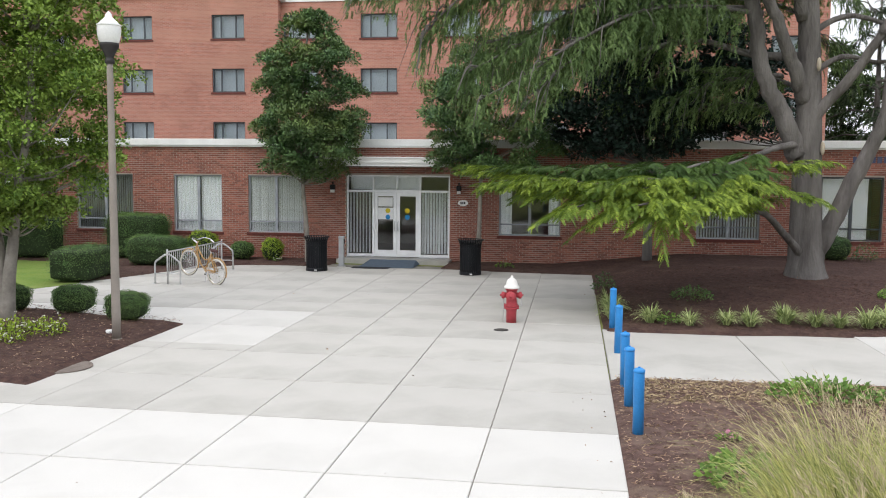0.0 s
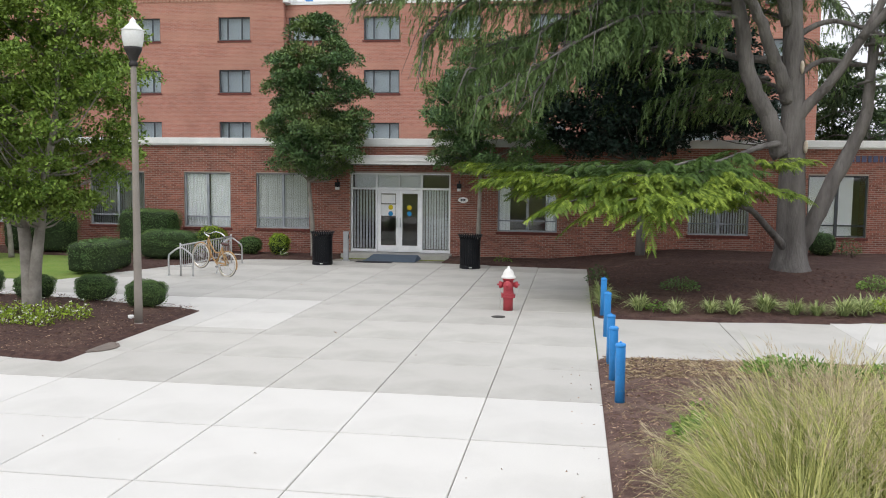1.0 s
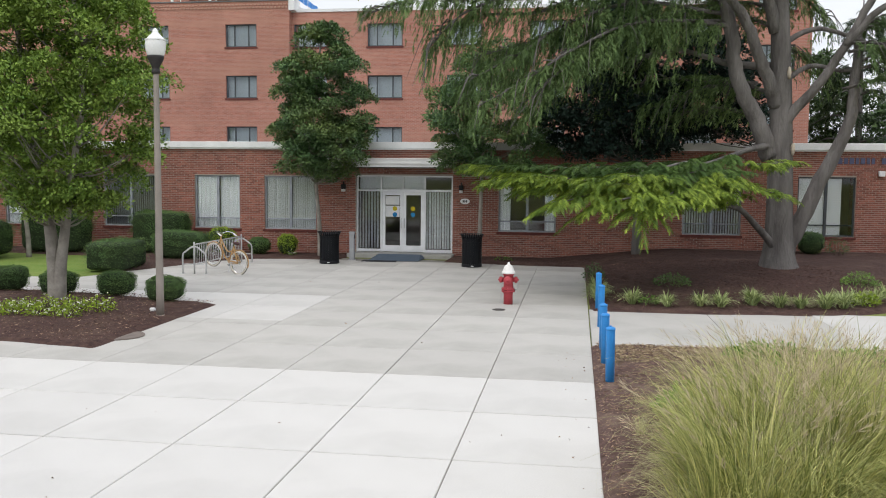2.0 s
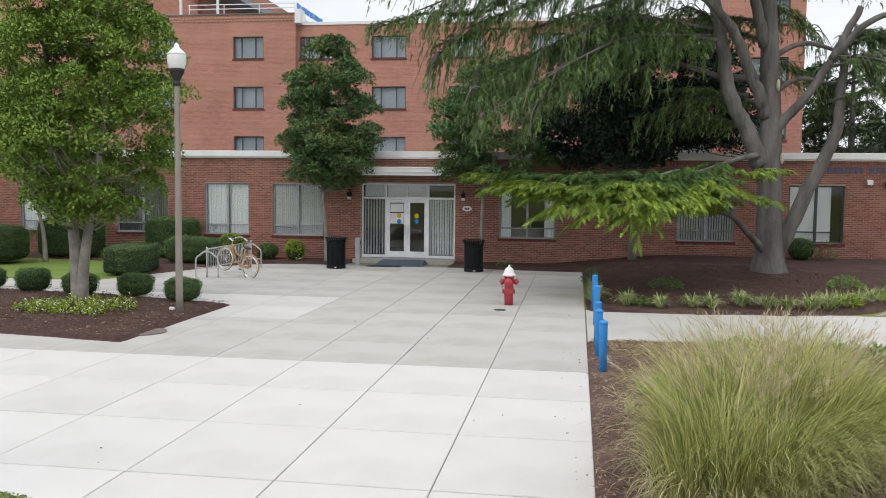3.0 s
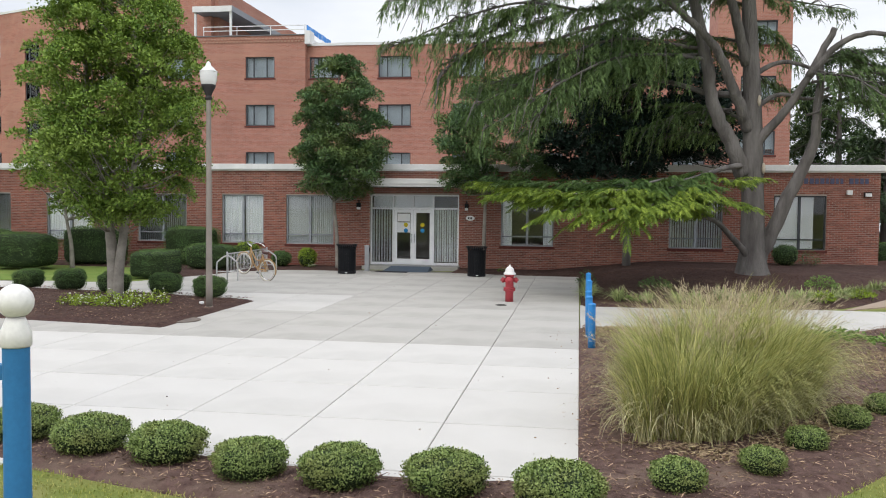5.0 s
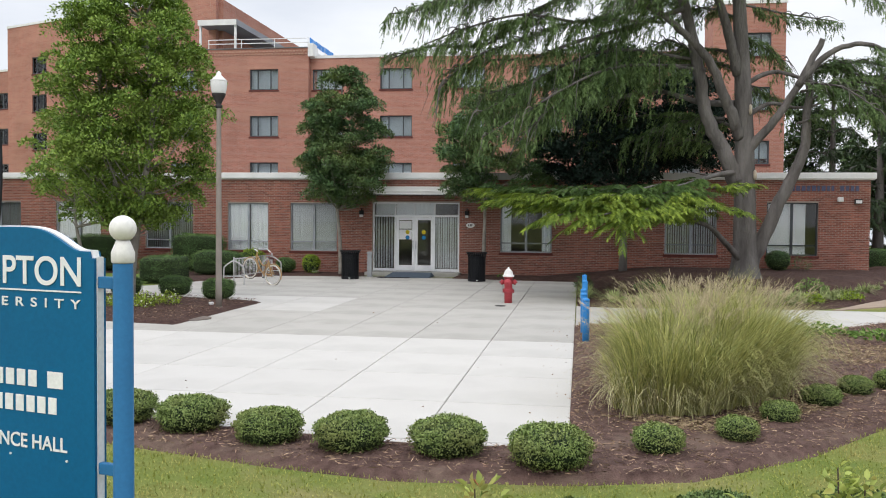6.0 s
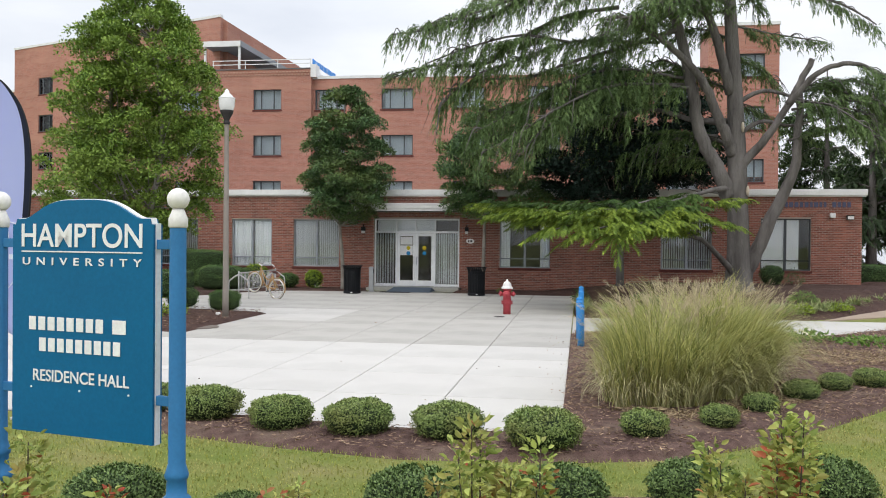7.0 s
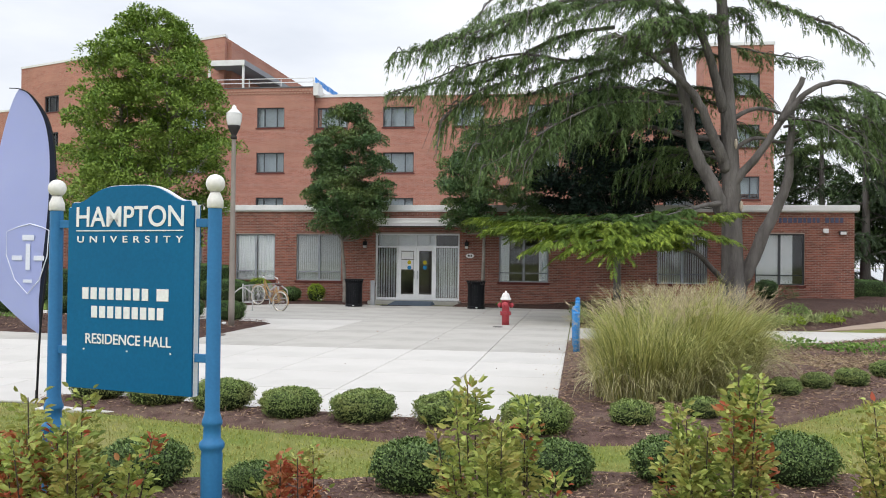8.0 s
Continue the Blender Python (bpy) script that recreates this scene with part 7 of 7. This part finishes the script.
part("flange", lathe([(0.11, 0.33), (0.155, 0.335), (0.155, 0.365), (0.11, 0.37)], 24), RED_PAINT, hyd)
bolt = bm_mesh("bolt", lathe([(0.014, 0), (0.014, 0.11)], 6), RED_PAINT)
for k in range(8):
    b = new("bolt", bolt)
    b.parent = hyd
    b.location = (0.138 * math.cos(k * 0.785), 0.138 * math.sin(k * 0.785), 0.272)
part("bonnet", lathe([(0.15, 0.70), (0.158, 0.715), (0.155, 0.745), (0.125, 0.765), (0.118, 0.80), (0.105, 0.85), (0.075, 0.89), (0.04, 0.91), (0.03, 0.915), (0.026, 0.955), (0.012, 0.965)], 24), WHITE_PAINT, hyd, "white domed bonnet", True)
for ang, r, ln in ((8, 0.055, 0.06), (188, 0.055, 0.06), (268, 0.075, 0.05)):
    noz = part("nozzle", lathe([(r, 0.0), (r, ln), (r * 1.3, ln + 0.005), (r * 1.3, ln + 0.055), (r * 0.8, ln + 0.065), (0.02, ln + 0.066), (0.018, ln + 0.095)], 14), RED_PAINT, hyd, smooth=True)
    noz.matrix_local = pose(0.085 * math.cos(radians(ang)), 0.085 * math.sin(radians(ang)), 0.56, 0, 90, ang)
part("chain", tube(smooth_path([(0.20, 0.0, 0.52), (0.21, -0.02, 0.42), (0.19, -0.05, 0.34), (0.13, -0.06, 0.40), (0.11, -0.05, 0.52)], 5), 0.008, 6), GALV, hyd)
part("marker_rod", tube([(-0.16, -0.03, 0.0), (-0.165, -0.03, 0.55)], 0.008, 6), GALV, hyd)


def litter_bin():
    b = thing("litter_bin", 0, 0, 0, "black slatted steel litter bin with a flared rim", "litter bin", "litter bins by the doors")
    part("liner", lathe([(0.285, 0.05), (0.29, 0.90), (0.27, 0.905), (0.265, 0.2)], 24), BLACK_METAL, b, smooth=True)
    part("base_ring", lathe([(0.27, 0.0), (0.325, 0.0), (0.33, 0.03), (0.33, 0.085), (0.315, 0.10), (0.27, 0.10)], 28), BLACK_METAL, b)
    slat_me = None
    n = 30
    for k in range(n):
        if slat_me is None:
            bm = bmesh.new()
            prof = [(0.318, 0.09), (0.318, 0.80), (0.325, 0.90), (0.35, 0.99), (0.385, 1.05)]
            rows = [[bm.verts.new((r + dr, y, z)) for dr, y in ((0, -0.020), (0, 0.020), (-0.008, 0.020), (-0.008, -0.020))] for r, z in prof]
            for lo, hi in zip(rows, rows[1:]):
                for i in range(4):
                    bm.faces.new((lo[i], lo[(i + 1) % 4], hi[(i + 1) % 4], hi[i]))
            bm.faces.new(rows[0])
            bm.faces.new(rows[-1])
            slat_me = bm_mesh("slat", bm, BLACK_METAL)
        s = new("slat", slat_me)
        s.parent = b
        s.matrix_local = pose(0, 0, 0, 0, 0, 360 / n * k)
    for r, z in ((0.388, 1.05), (0.312, 0.80)):
        ring = [(r * math.cos(i * math.pi / 16), r * math.sin(i * math.pi / 16), z) for i in range(32)]
        part("rim", tube(ring, 0.011, 6, True), BLACK_METAL, b)
    part("lid", lathe([(0.37, 1.0), (0.30, 0.985), (0.20, 0.96), (0.17, 0.94), (0.168, 0.90)], 24), BLACK_METAL, b)
    part("maker_plate", box(0.02, 0.10, -0.337, -0.331, 0.035, 0.06), PAPER, b, "small pale maker's plate")
    return b


bin_a = litter_bin()
bin_a.matrix_world = pose(-1.64, -3.22, 0.0)
copy_thing(bin_a, pose(3.12, -3.22, 0.0, 0, 0, 0))


def bollard():
    b = thing("bollard", 0, 0, 0, "bright blue painted round steel bollard", "bollard", "blue bollards beside the path")
    part("post", lathe([(0.064, -0.05), (0.064, 0.77), (0.062, 0.785)], 20), BLUE_PAINT, b, smooth=True)
    part("cap", lathe([(0.066, 0.775), (0.069, 0.785), (0.069, 0.80), (0.058, 0.815), (0.035, 0.825), (0.012, 0.828)], 20), BLUE_PAINT, b, smooth=True)
    part("eye", lathe([(0.014, 0.82), (0.014, 0.84), (0.008, 0.843)], 8), BLUE_PAINT, b)
    return b


first = bollard()
first.matrix_world = pose(6.95, -18.82, 0.0, 0.6, -0.5, 0)
for k, (x, y) in enumerate(((6.92, -17.6), (6.92, -16.55), (6.95, -13.98), (6.95, -11.76))):
    copy_thing(first, pose(x, y, 0.0, random.uniform(-0.8, 0.8), random.uniform(-0.8, 0.8), 70 * k))

reader = thing("door_opener_post", -1.2, -1.95, 0.0, "grey metal door opener post with a push plate", "post")
part("column", box(-0.085, 0.085, -0.06, 0.06, -0.02, 0.93, 0.012), GREY_PLASTIC, reader)
part("head", box(-0.092, 0.092, -0.068, 0.068, 0.90, 0.98, 0.014), GREY_PLASTIC, reader)
part("push_plate", box(0.088, 0.096, -0.05, 0.05, 0.74, 0.88, 0.003), BLACK_METAL, reader, "dark push plate")
part("base_plate", box(-0.11, 0.11, -0.085, 0.085, -0.02, 0.012), GALV, reader)

bm = bmesh.new()
lo = [bm.verts.new(v) for v in ((-0.66, -2.0, 0.004), (1.14, -2.0, 0.004), (1.14, -0.752, 0.004), (-0.66, -0.752, 0.004))]
hi = [bm.verts.new(v) for v in ((-0.60, -1.98, 0.018), (1.08, -1.98, 0.018), (1.02, -0.752, 0.13), (-0.54, -0.752, 0.13))]
bm.faces.new(hi)
for k in range(4):
    bm.faces.new((lo[k], lo[(k + 1) % 4], hi[(k + 1) % 4], hi[k]))
tagged(part("entrance_ramp", bm, MAT), "blue-grey metal ramp up to the doorstep", "ramp")
tagged(part("door_mat", box(-0.78, 0.42, -2.42, -2.02, 0.003, 0.018, 0.004), MAT_DARK), "thin black mat lying before the ramp", "mat")

for x, w in ((-2.02, 0.085), (2.33, 0.075)):
    s = thing("wall_lamp", x, -0.002, 2.42, "small black wall lamp with a pale glass lens", "wall lamp", "wall lamps beside the doors")
    part("housing", box(-w, w, -0.13, 0.0, 0.0, 0.17, 0.02), BLACK_METAL, s)
    part("arm", box(-0.02, 0.02, -0.05, 0.0, 0.17, 0.27, 0.004), BLACK_METAL, s)
    part("lens", box(-w + 0.012, w - 0.012, -0.12, -0.012, -0.10, -0.001, 0.018), GLOBE, s, "pale ribbed glass lens")
plq = thing("number_plaque", 2.47, -0.002, 2.02, "small white oval plaque with dark figures", "plaque")
plate = disc(0.10, 0.02, 28)
for v in plate.verts:
    v.co.x *= 1.75
part("plate", plate, WHITE, plq).location = (0, -0.011, 0)
for k in range(3):
    part("figure_bar", box(-0.085 + 0.062 * k, -0.045 + 0.062 * k, -0.0245, -0.0215, -0.04, 0.04), BLACK_METAL, plq)
for x, z, material, label, w in ((16.48, 3.12, WHITE, "small white floodlight on the brick wall", 0.10), (17.12, 3.05, BLACK_METAL, "small dark floodlight on the brick wall", 0.13)):
    s = thing("floodlight", x, -0.002, z, label, "floodlight")
    part("housing", box(-w, w, -0.16, -0.03, -0.09, 0.09, 0.02), material, s)
    part("bracket", box(-0.03, 0.03, -0.03, 0.0, -0.05, 0.05), BLACK_METAL, s)
    part("lens", box(-w + 0.02, w - 0.02, -0.166, -0.161, -0.07, 0.05), GLOBE, s)
SLATE = surface("dull_blue_letter", (0.085, 0.095, 0.17), (0.07, 0.08, 0.14), 6, 60, 0.5, 0.1)
wall_sign = thing("wall_lettering", 0, 0, 0, "dull blue metal letters fixed high on the brick wall", "lettering")
x = 14.75
for word in (9, 4):
    for k in range(word):
        w = random.choice([0.10, 0.12, 0.14])
        part("letter_bar", box(x, x + w, -0.03, -0.004, 3.44, 3.64), SLATE, wall_sign)
        x += w + 0.055
    x += 0.16

for x, y, r, material, label in ((4.80, -12.22, 0.13, IRON, "small dark cast iron cover in the concrete"), (-1.62, -16.75, 0.40, RUST_COVER, "round weathered utility cover at the bed edge")):
    c = thing("utility_cover", x, y, 0.0 if r < 0.2 else 0.012, label, "utility cover")
    part("frame", lathe([(r * 1.12, -0.01), (r * 1.12, 0.006), (r, 0.008), (r, -0.005)], 28), material, c)
    part("plate", lathe([(r * 0.98, -0.01), (r * 0.98, 0.008), (r * 0.9, 0.012), (r * 0.3, 0.013), (0.02, 0.011)], 28), material, c)
pipe = thing("valve_box", -2.2, -14.35, 0.06, "small white pipe cap in the mulch", "pipe cap")
part("cap", lathe([(0.06, -0.04), (0.06, 0.06), (0.05, 0.075), (0.01, 0.078)], 14), WHITE, pipe, smooth=True)

# ---- bicycle rack and bicycle ----
rack = thing("bicycle_rack", -4.57, -5.3, 0.0, "galvanised steel grid bicycle rack with arched end frames", "bicycle rack")
for y in (-1.88, 1.75):
    arch = smooth_path([(-0.36, y, 0.0), (-0.36, y, 0.30), (-0.35, y, 0.55), (-0.28, y, 0.64), (0.0, y, 0.80), (0.28, y, 0.64), (0.35, y, 0.55), (0.36, y, 0.30), (0.36, y, 0.0)], 4)
    part("end_frame", tube(arch, 0.025, 8), GALV, rack, smooth=True)
    part("post", tube([(0, y, 0.0), (0, y, 0.93)], 0.024, 8), GALV, rack, smooth=True)
    for sx in (-0.36, 0.36):
        part("foot_plate", box(sx - 0.06, sx + 0.06, y - 0.06, y + 0.06, -0.004, 0.008), GALV, rack)
    part("cross_bar", tube([(-0.36, y, 0.28), (0.36, y, 0.28)], 0.016, 6), GALV, rack)
for z in (0.28, 0.86):
    part("rail", tube([(0, -1.88, z), (0, 1.75, z)], 0.02, 8), GALV, rack, smooth=True)
bar = bm_mesh("bar", tube([(0, 0, 0.28), (0, 0, 0.86)], 0.0095, 6), GALV, True)
for k in range(29):
    b = new("bar", bar)
    b.parent = rack
    b.location = (0, -1.76 + 0.125 * k, 0)

bike = thing("bicycle", 0, 0, 0, "tan cruiser bicycle with cream tyres leaning in the rack", "bicycle")


def wheel(x, parent):
    w = part("wheel", tube([(x + 0.335 * math.cos(i * math.pi / 20), 0, 0.335 + 0.335 * math.sin(i * math.pi / 20)) for i in range(40)], 0.022, 8, True), CREAM_TYRE, parent, smooth=True)
    part("tread", tube([(x + 0.352 * math.cos(i * math.pi / 20), 0, 0.335 + 0.352 * math.sin(i * math.pi / 20)) for i in range(40)], 0.012, 6, True), TYRE, w)
    part("rim", tube([(x + 0.30 * math.cos(i * math.pi / 20), 0, 0.335 + 0.30 * math.sin(i * math.pi / 20)) for i in range(40)], 0.013, 6, True), CHROME, w)
    part("hub", tube([(x, -0.05, 0.335), (x, 0.05, 0.335)], 0.022, 8), CHROME, w)
    sp = bmesh.new()
    for i in range(18):
        a = i * math.pi / 9
        add_tube(sp, [(x + 0.02 * math.cos(a), 0.02 * (-1) ** i, 0.335 + 0.02 * math.sin(a)), (x + 0.30 * math.cos(a + 0.2), 0, 0.335 + 0.30 * math.sin(a + 0.2))], 0.0025, 4)
    part("spokes", sp, CHROME, w)["kind"] = "stuff"
    fen = [(x + 0.375 * math.cos(a), 0, 0.335 + 0.375 * math.sin(a)) for a in np.linspace(0.5, 3.3, 16)]
    part("mudguard", tube(fen, 0.018, 6), TAN_PAINT, w)


wheel(0.0, bike)
wheel(1.08, bike)
frame_bm = bmesh.new()
for pts in ([(0, 0.05, 0.335), (0.43, 0.03, 0.29)], [(0, -0.05, 0.335), (0.43, -0.03, 0.29)], [(0, 0.05, 0.335), (0.30, 0.02, 0.72)], [(0, -0.05, 0.335), (0.30, -0.02, 0.72)], [(0.43, 0, 0.29), (0.29, 0, 0.80)], smooth_path([(0.43, 0, 0.29), (0.62, 0, 0.40), (0.80, 0, 0.64), (0.90, 0, 0.80)], 4), smooth_path([(0.33, 0, 0.62), (0.52, 0, 0.56), (0.72, 0, 0.70), (0.90, 0, 0.88)], 4), [(0.915, 0, 0.76), (0.87, 0, 0.98)]):
    add_tube(frame_bm, pts, 0.02, 8)
part("frame_tubes", frame_bm, TAN_PAINT, bike, smooth=True)
fork = bmesh.new()
for sy in (-0.05, 0.05):
    add_tube(fork, smooth_path([(0.915, sy * 0.5, 0.76), (0.96, sy, 0.62), (1.04, sy, 0.42), (1.08, sy, 0.335)], 3), 0.013, 6)
part("fork", fork, CHROME, bike, smooth=True)
part("handlebar", tube(smooth_path([(0.60, -0.30, 1.02), (0.74, -0.31, 1.06), (0.86, -0.20, 1.08), (0.88, 0, 1.03), (0.86, 0.20, 1.08), (0.74, 0.31, 1.06), (0.60, 0.30, 1.02)], 4), 0.013, 8), CHROME, bike, "curved chrome handlebar", True)
for sy in (-0.30, 0.30):
    part("grip", tube([(0.58, sy, 1.015), (0.70, sy * 1.02, 1.05)], 0.02, 8), WHITE, bike)
sad = bmesh.new()
bmesh.ops.create_uvsphere(sad, u_segments=14, v_segments=8, radius=1.0, matrix=Matrix.Translation((0.24, 0, 0.87)) @ Matrix.Diagonal((0.15, 0.10, 0.045, 1)))
for v in sad.verts:
    if v.co.x > 0.26:
        v.co.y *= 0.45
part("saddle", sad, LEATHER, bike, "brown saddle", True)
part("seat_post", tube([(0.285, 0, 0.78), (0.26, 0, 0.86)], 0.014, 8), CHROME, bike)
part("chain_guard", tube(smooth_path([(0.02, -0.06, 0.37), (0.25, -0.065, 0.40), (0.50, -0.065, 0.36), (0.53, -0.065, 0.28), (0.40, -0.065, 0.22), (0.02, -0.06, 0.30)], 3), 0.014, 6), TAN_PAINT, bike)
part("crank", tube([(0.43, -0.07, 0.29), (0.50, -0.09, 0.14)], 0.011, 6), CHROME, bike)
part("pedal", box(0.45, 0.55, -0.17, -0.09, 0.125, 0.15, 0.006), TYRE, bike)
part("kickstand", tube([(0.28, 0.07, 0.30), (0.20, 0.16, 0.02)], 0.009, 6), CHROME, bike)
bike.matrix_world = Matrix.Translation((-3.35, -6.95, 0.0)) @ Matrix.Rotation(radians(156), 4, "Z") @ Matrix.Rotation(radians(-10.5), 4, "Y") @ Matrix.Rotation(radians(3), 4, "X")
# ---- notice sign ----
SIGN_BLUE = surface("deep_teal_sign", (0.003, 0.122, 0.265), (0.003, 0.112, 0.245), 2, 60, 0.5, 0.03, 0.001, spec=0.2)
POST_BLUE = surface("blue_post_paint", (0.035, 0.180, 0.390), (0.030, 0.155, 0.340), 3, 60, 0.4, 0.1, 0.002)
SIGN_WHITE = surface("white_lettering", (0.82, 0.82, 0.81), (0.76, 0.76, 0.76), 3, 60, 0.5, 0)
LP, RP = Vector((4.10, -31.50, 0)), Vector((5.15, -31.75, 0))
mid_p = (LP + RP) / 2
tilt = math.degrees(math.atan2(RP.y - LP.y, RP.x - LP.x))
half_w = (RP - LP).length / 2
sign = thing("campus_sign", mid_p.x, mid_p.y, 0.0, "teal campus sign panel between two blue ball-topped posts", "sign", turn=tilt)
for sx in (-half_w, half_w):
    post = part("post", lathe([(0.055, -0.05), (0.055, 0.78), (0.052, 0.80), (0.062, 0.815), (0.066, 0.83), (0.062, 0.845), (0.046, 0.86), (0.043, 0.925), (0.051, 0.935), (0.053, 0.95), (0.045, 0.975), (0.038, 1.0), (0.036, 2.04), (0.034, 2.06)], 24), POST_BLUE, sign, smooth=True)
    post.location = (sx, 0, 0)
    ball = part("ball", lathe([(0.038, 2.045), (0.042, 2.05), (0.042, 2.085), (0.036, 2.10), (0.030, 2.115), (0.024, 2.13)] + [(0.049 * math.sin(a), 2.172 - 0.049 * math.cos(a)) for a in np.linspace(0.5, 3.05, 12)], 24), WHITE_PAINT, post, "white ball finial", True)


def panel_shape(w, z0, z1, arch, y0, y1, notch=0.025):
    """A board with a low arch between two square shoulders."""
    top = []
    for k in range(33):
        u = -1 + 2 * k / 32
        s = max(0.0, 1 - (abs(u) / 0.84) ** 2)
        top.append((u * w, z1 + arch * (s * s * (3 - 2 * s)) if abs(u) < 0.84 else z1))
    outline = [(-w, z0), (w, z0), (w, z1 - notch), (w - 0.02, z1 - notch)] + [(x, z) for x, z in reversed(top) if abs(x) <= w - 0.02] + [(-w + 0.02, z1 - notch), (-w, z1 - notch)]
    bm = bmesh.new()
    a = [bm.verts.new((x, y0, z)) for x, z in outline]
    b = [bm.verts.new((x, y1, z)) for x, z in outline]
    bm.faces.new(a)
    bm.faces.new(list(reversed(b)))
    for k in range(len(outline)):
        bm.faces.new((a[k], b[k], b[(k + 1) % len(outline)], a[(k + 1) % len(outline)]))
    return bm


PW = 0.425
part("core", panel_shape(PW + 0.004, 1.068, 2.090, 0.088, -0.012, 0.02), SIGN_WHITE, sign, "white edge of the sign board")
part("panel", panel_shape(PW, 1.07, 2.085, 0.088, -0.026, -0.0125), SIGN_BLUE, sign, "deep teal front panel")
part("panel", panel_shape(PW, 1.07, 2.085, 0.088, 0.0205, 0.034), SIGN_BLUE, sign, "deep teal back panel")
for z in (1.27, 1.97):
    for sx in (-1, 1):
        part("bracket", box(*sorted((sx * (PW + 0.005), sx * (half_w - 0.033))), -0.012, 0.012, z - 0.022, z + 0.022, 0.003), POST_BLUE, sign)


def lettering(text, width, height, z, wide=1.0):
    cu = bpy.data.curves.new("lettering", "FONT")
    cu.body = text
    cu.align_x, cu.align_y = "CENTER", "BOTTOM_BASELINE"
    cu.extrude = 0.0012
    cu.space_character = wide
    cu.offset = 0.012
    cu.materials.append(SIGN_WHITE)
    ob = new("lettering", cu)
    bpy.context.view_layer.update()
    w, h = ob.dimensions.x, ob.dimensions.y
    ob.parent = sign
    ob.matrix_local = Matrix.Translation((0.0, -0.0285, z)) @ Matrix.Rotation(math.pi / 2, 4, "X") @ Matrix.Diagonal((width / w, height / h, 1, 1))
    ob["label"] = "white raised lettering"


lettering("HAMPTON", 0.73, 0.112, 1.955)
part("rule", box(-0.365, 0.365, -0.0295, -0.0265, 1.928, 1.934), SIGN_WHITE, sign)
lettering("UNIVERSITY", 0.72, 0.036, 1.868, 1.9)
lettering("RESIDENCE HALL", 0.58, 0.056, 1.318)
for x_start, x_end, z0, z1, pieces in ((-0.315, 0.155, 1.558, 1.622, 8), (0.195, 0.300, 1.558, 1.622, 1), (-0.25, 0.255, 1.458, 1.522, 9)):
    pitch = (x_end - x_start) / pieces
    for k in range(pieces):
        part("name_bar", box(x_start + pitch * k, x_start + pitch * (k + 0.74), -0.0295, -0.0265, z0, z1, 0.001), SIGN_WHITE, sign, "plain white bar")
screw = bm_mesh("screw", disc(0.005, 0.004, 10), SIGN_WHITE)
for x in (-0.30, 0.0, 0.29):
    s = new("screw", screw)
    s.parent = sign
    s.location = (x, -0.028, 1.285)

# ---- feather flag ----
FLAG = leafy("lavender_flag_cloth", (0.54, 0.59, 0.88), (0.54, 0.59, 0.88), (0.58, 0.63, 0.90), 0.8, 0.35, 0.8)
NAVY = surface("navy_flag_sleeve", (0.012, 0.016, 0.035), (0.009, 0.012, 0.028), 4, 60, 0.8, 0.2)
CREST = surface("pale_crest_print", (0.78, 0.81, 0.92), (0.74, 0.77, 0.90), 4, 60, 0.8, 0.1)
flag = thing("feather_flag", 0.30, -26.0, 0.0, "lavender feather flag with navy edge on a pole", "flag")
spine = smooth_path([(0.0, 0, 0.0), (0.03, 0, 0.8), (0.09, 0, 1.46), (0.18, 0, 2.2), (0.21, 0, 2.7), (0.19, 0, 3.15), (0.09, 0, 3.52), (-0.12, 0, 3.80), (-0.28, 0, 3.90), (-0.45, 0, 3.92)], 6)
part("pole", tube(spine, [0.016 - 0.010 * k / (len(spine) - 1) for k in range(len(spine))], 8), BLACK_METAL, flag, smooth=True)
part("ground_spike", lathe([(0.02, -0.1), (0.02, 0.05), (0.018, 0.12)], 8), BLACK_METAL, flag)


def flag_sheet(f0, f1, y, material, name):
    """Cloth between two fractions of the flag's width, from the curved spine to the free edge."""
    pts = [p for p in spine if p.z > 0.80]
    rows = []
    for p in pts:
        t = (p.z - 0.80) / (3.92 - 0.80)
        free = -0.30 - 0.36 * math.sin(math.pi * min(1, max(0, (1 - t) * 0.98))) ** 0.6 if t > 0.16 else p.x - (p.x + 0.62) * (t / 0.16) ** 0.8
        free = min(free, p.x - 0.004)
        rows.append((p.x, free, p.z))
    bm = bmesh.new()
    cols = 6
    grid = []
    for side in (0.0, 0.004):
        grid.append([[bm.verts.new((a + (b - a) * (f0 + (f1 - f0) * c / cols), y + side + 0.03 * math.sin(z * 2.2) * (f0 + (f1 - f0) * c / cols), z)) for c in range(cols + 1)] for a, b, z in rows])
    for g in grid:
        for lo, hi in zip(g, g[1:]):
            for c in range(cols):
                bm.faces.new((lo[c], lo[c + 1], hi[c + 1], hi[c]))
    return part(name, bm, material, flag, smooth=True)


flag_sheet(0.0, 0.10, 0.0, NAVY, "sleeve")
flag_sheet(0.10, 1.0, 0.0, FLAG, "cloth")
shield = [(-0.44, 2.10), (-0.28, 2.16), (-0.12, 2.20), (0.04, 2.16), (0.14, 2.12), (0.12, 1.80), (0.02, 1.50), (-0.14, 1.32), (-0.32, 1.50), (-0.44, 1.80)]
part("crest_outline", tube([(x, -0.016, z) for x, z in shield], 0.008, 4, True), CREST, flag, "pale shield outline")
for x0, x1, z0, z1 in ((-0.17, -0.11, 1.62, 1.95), (-0.36, -0.22, 1.74, 1.80), (-0.06, 0.08, 1.74, 1.80), (-0.22, -0.06, 1.99, 2.06), (-0.20, -0.08, 1.46, 1.50)):
    part("crest_bar", box(x0, x1, -0.022, -0.014, z0, z1, 0.002), CREST, flag)
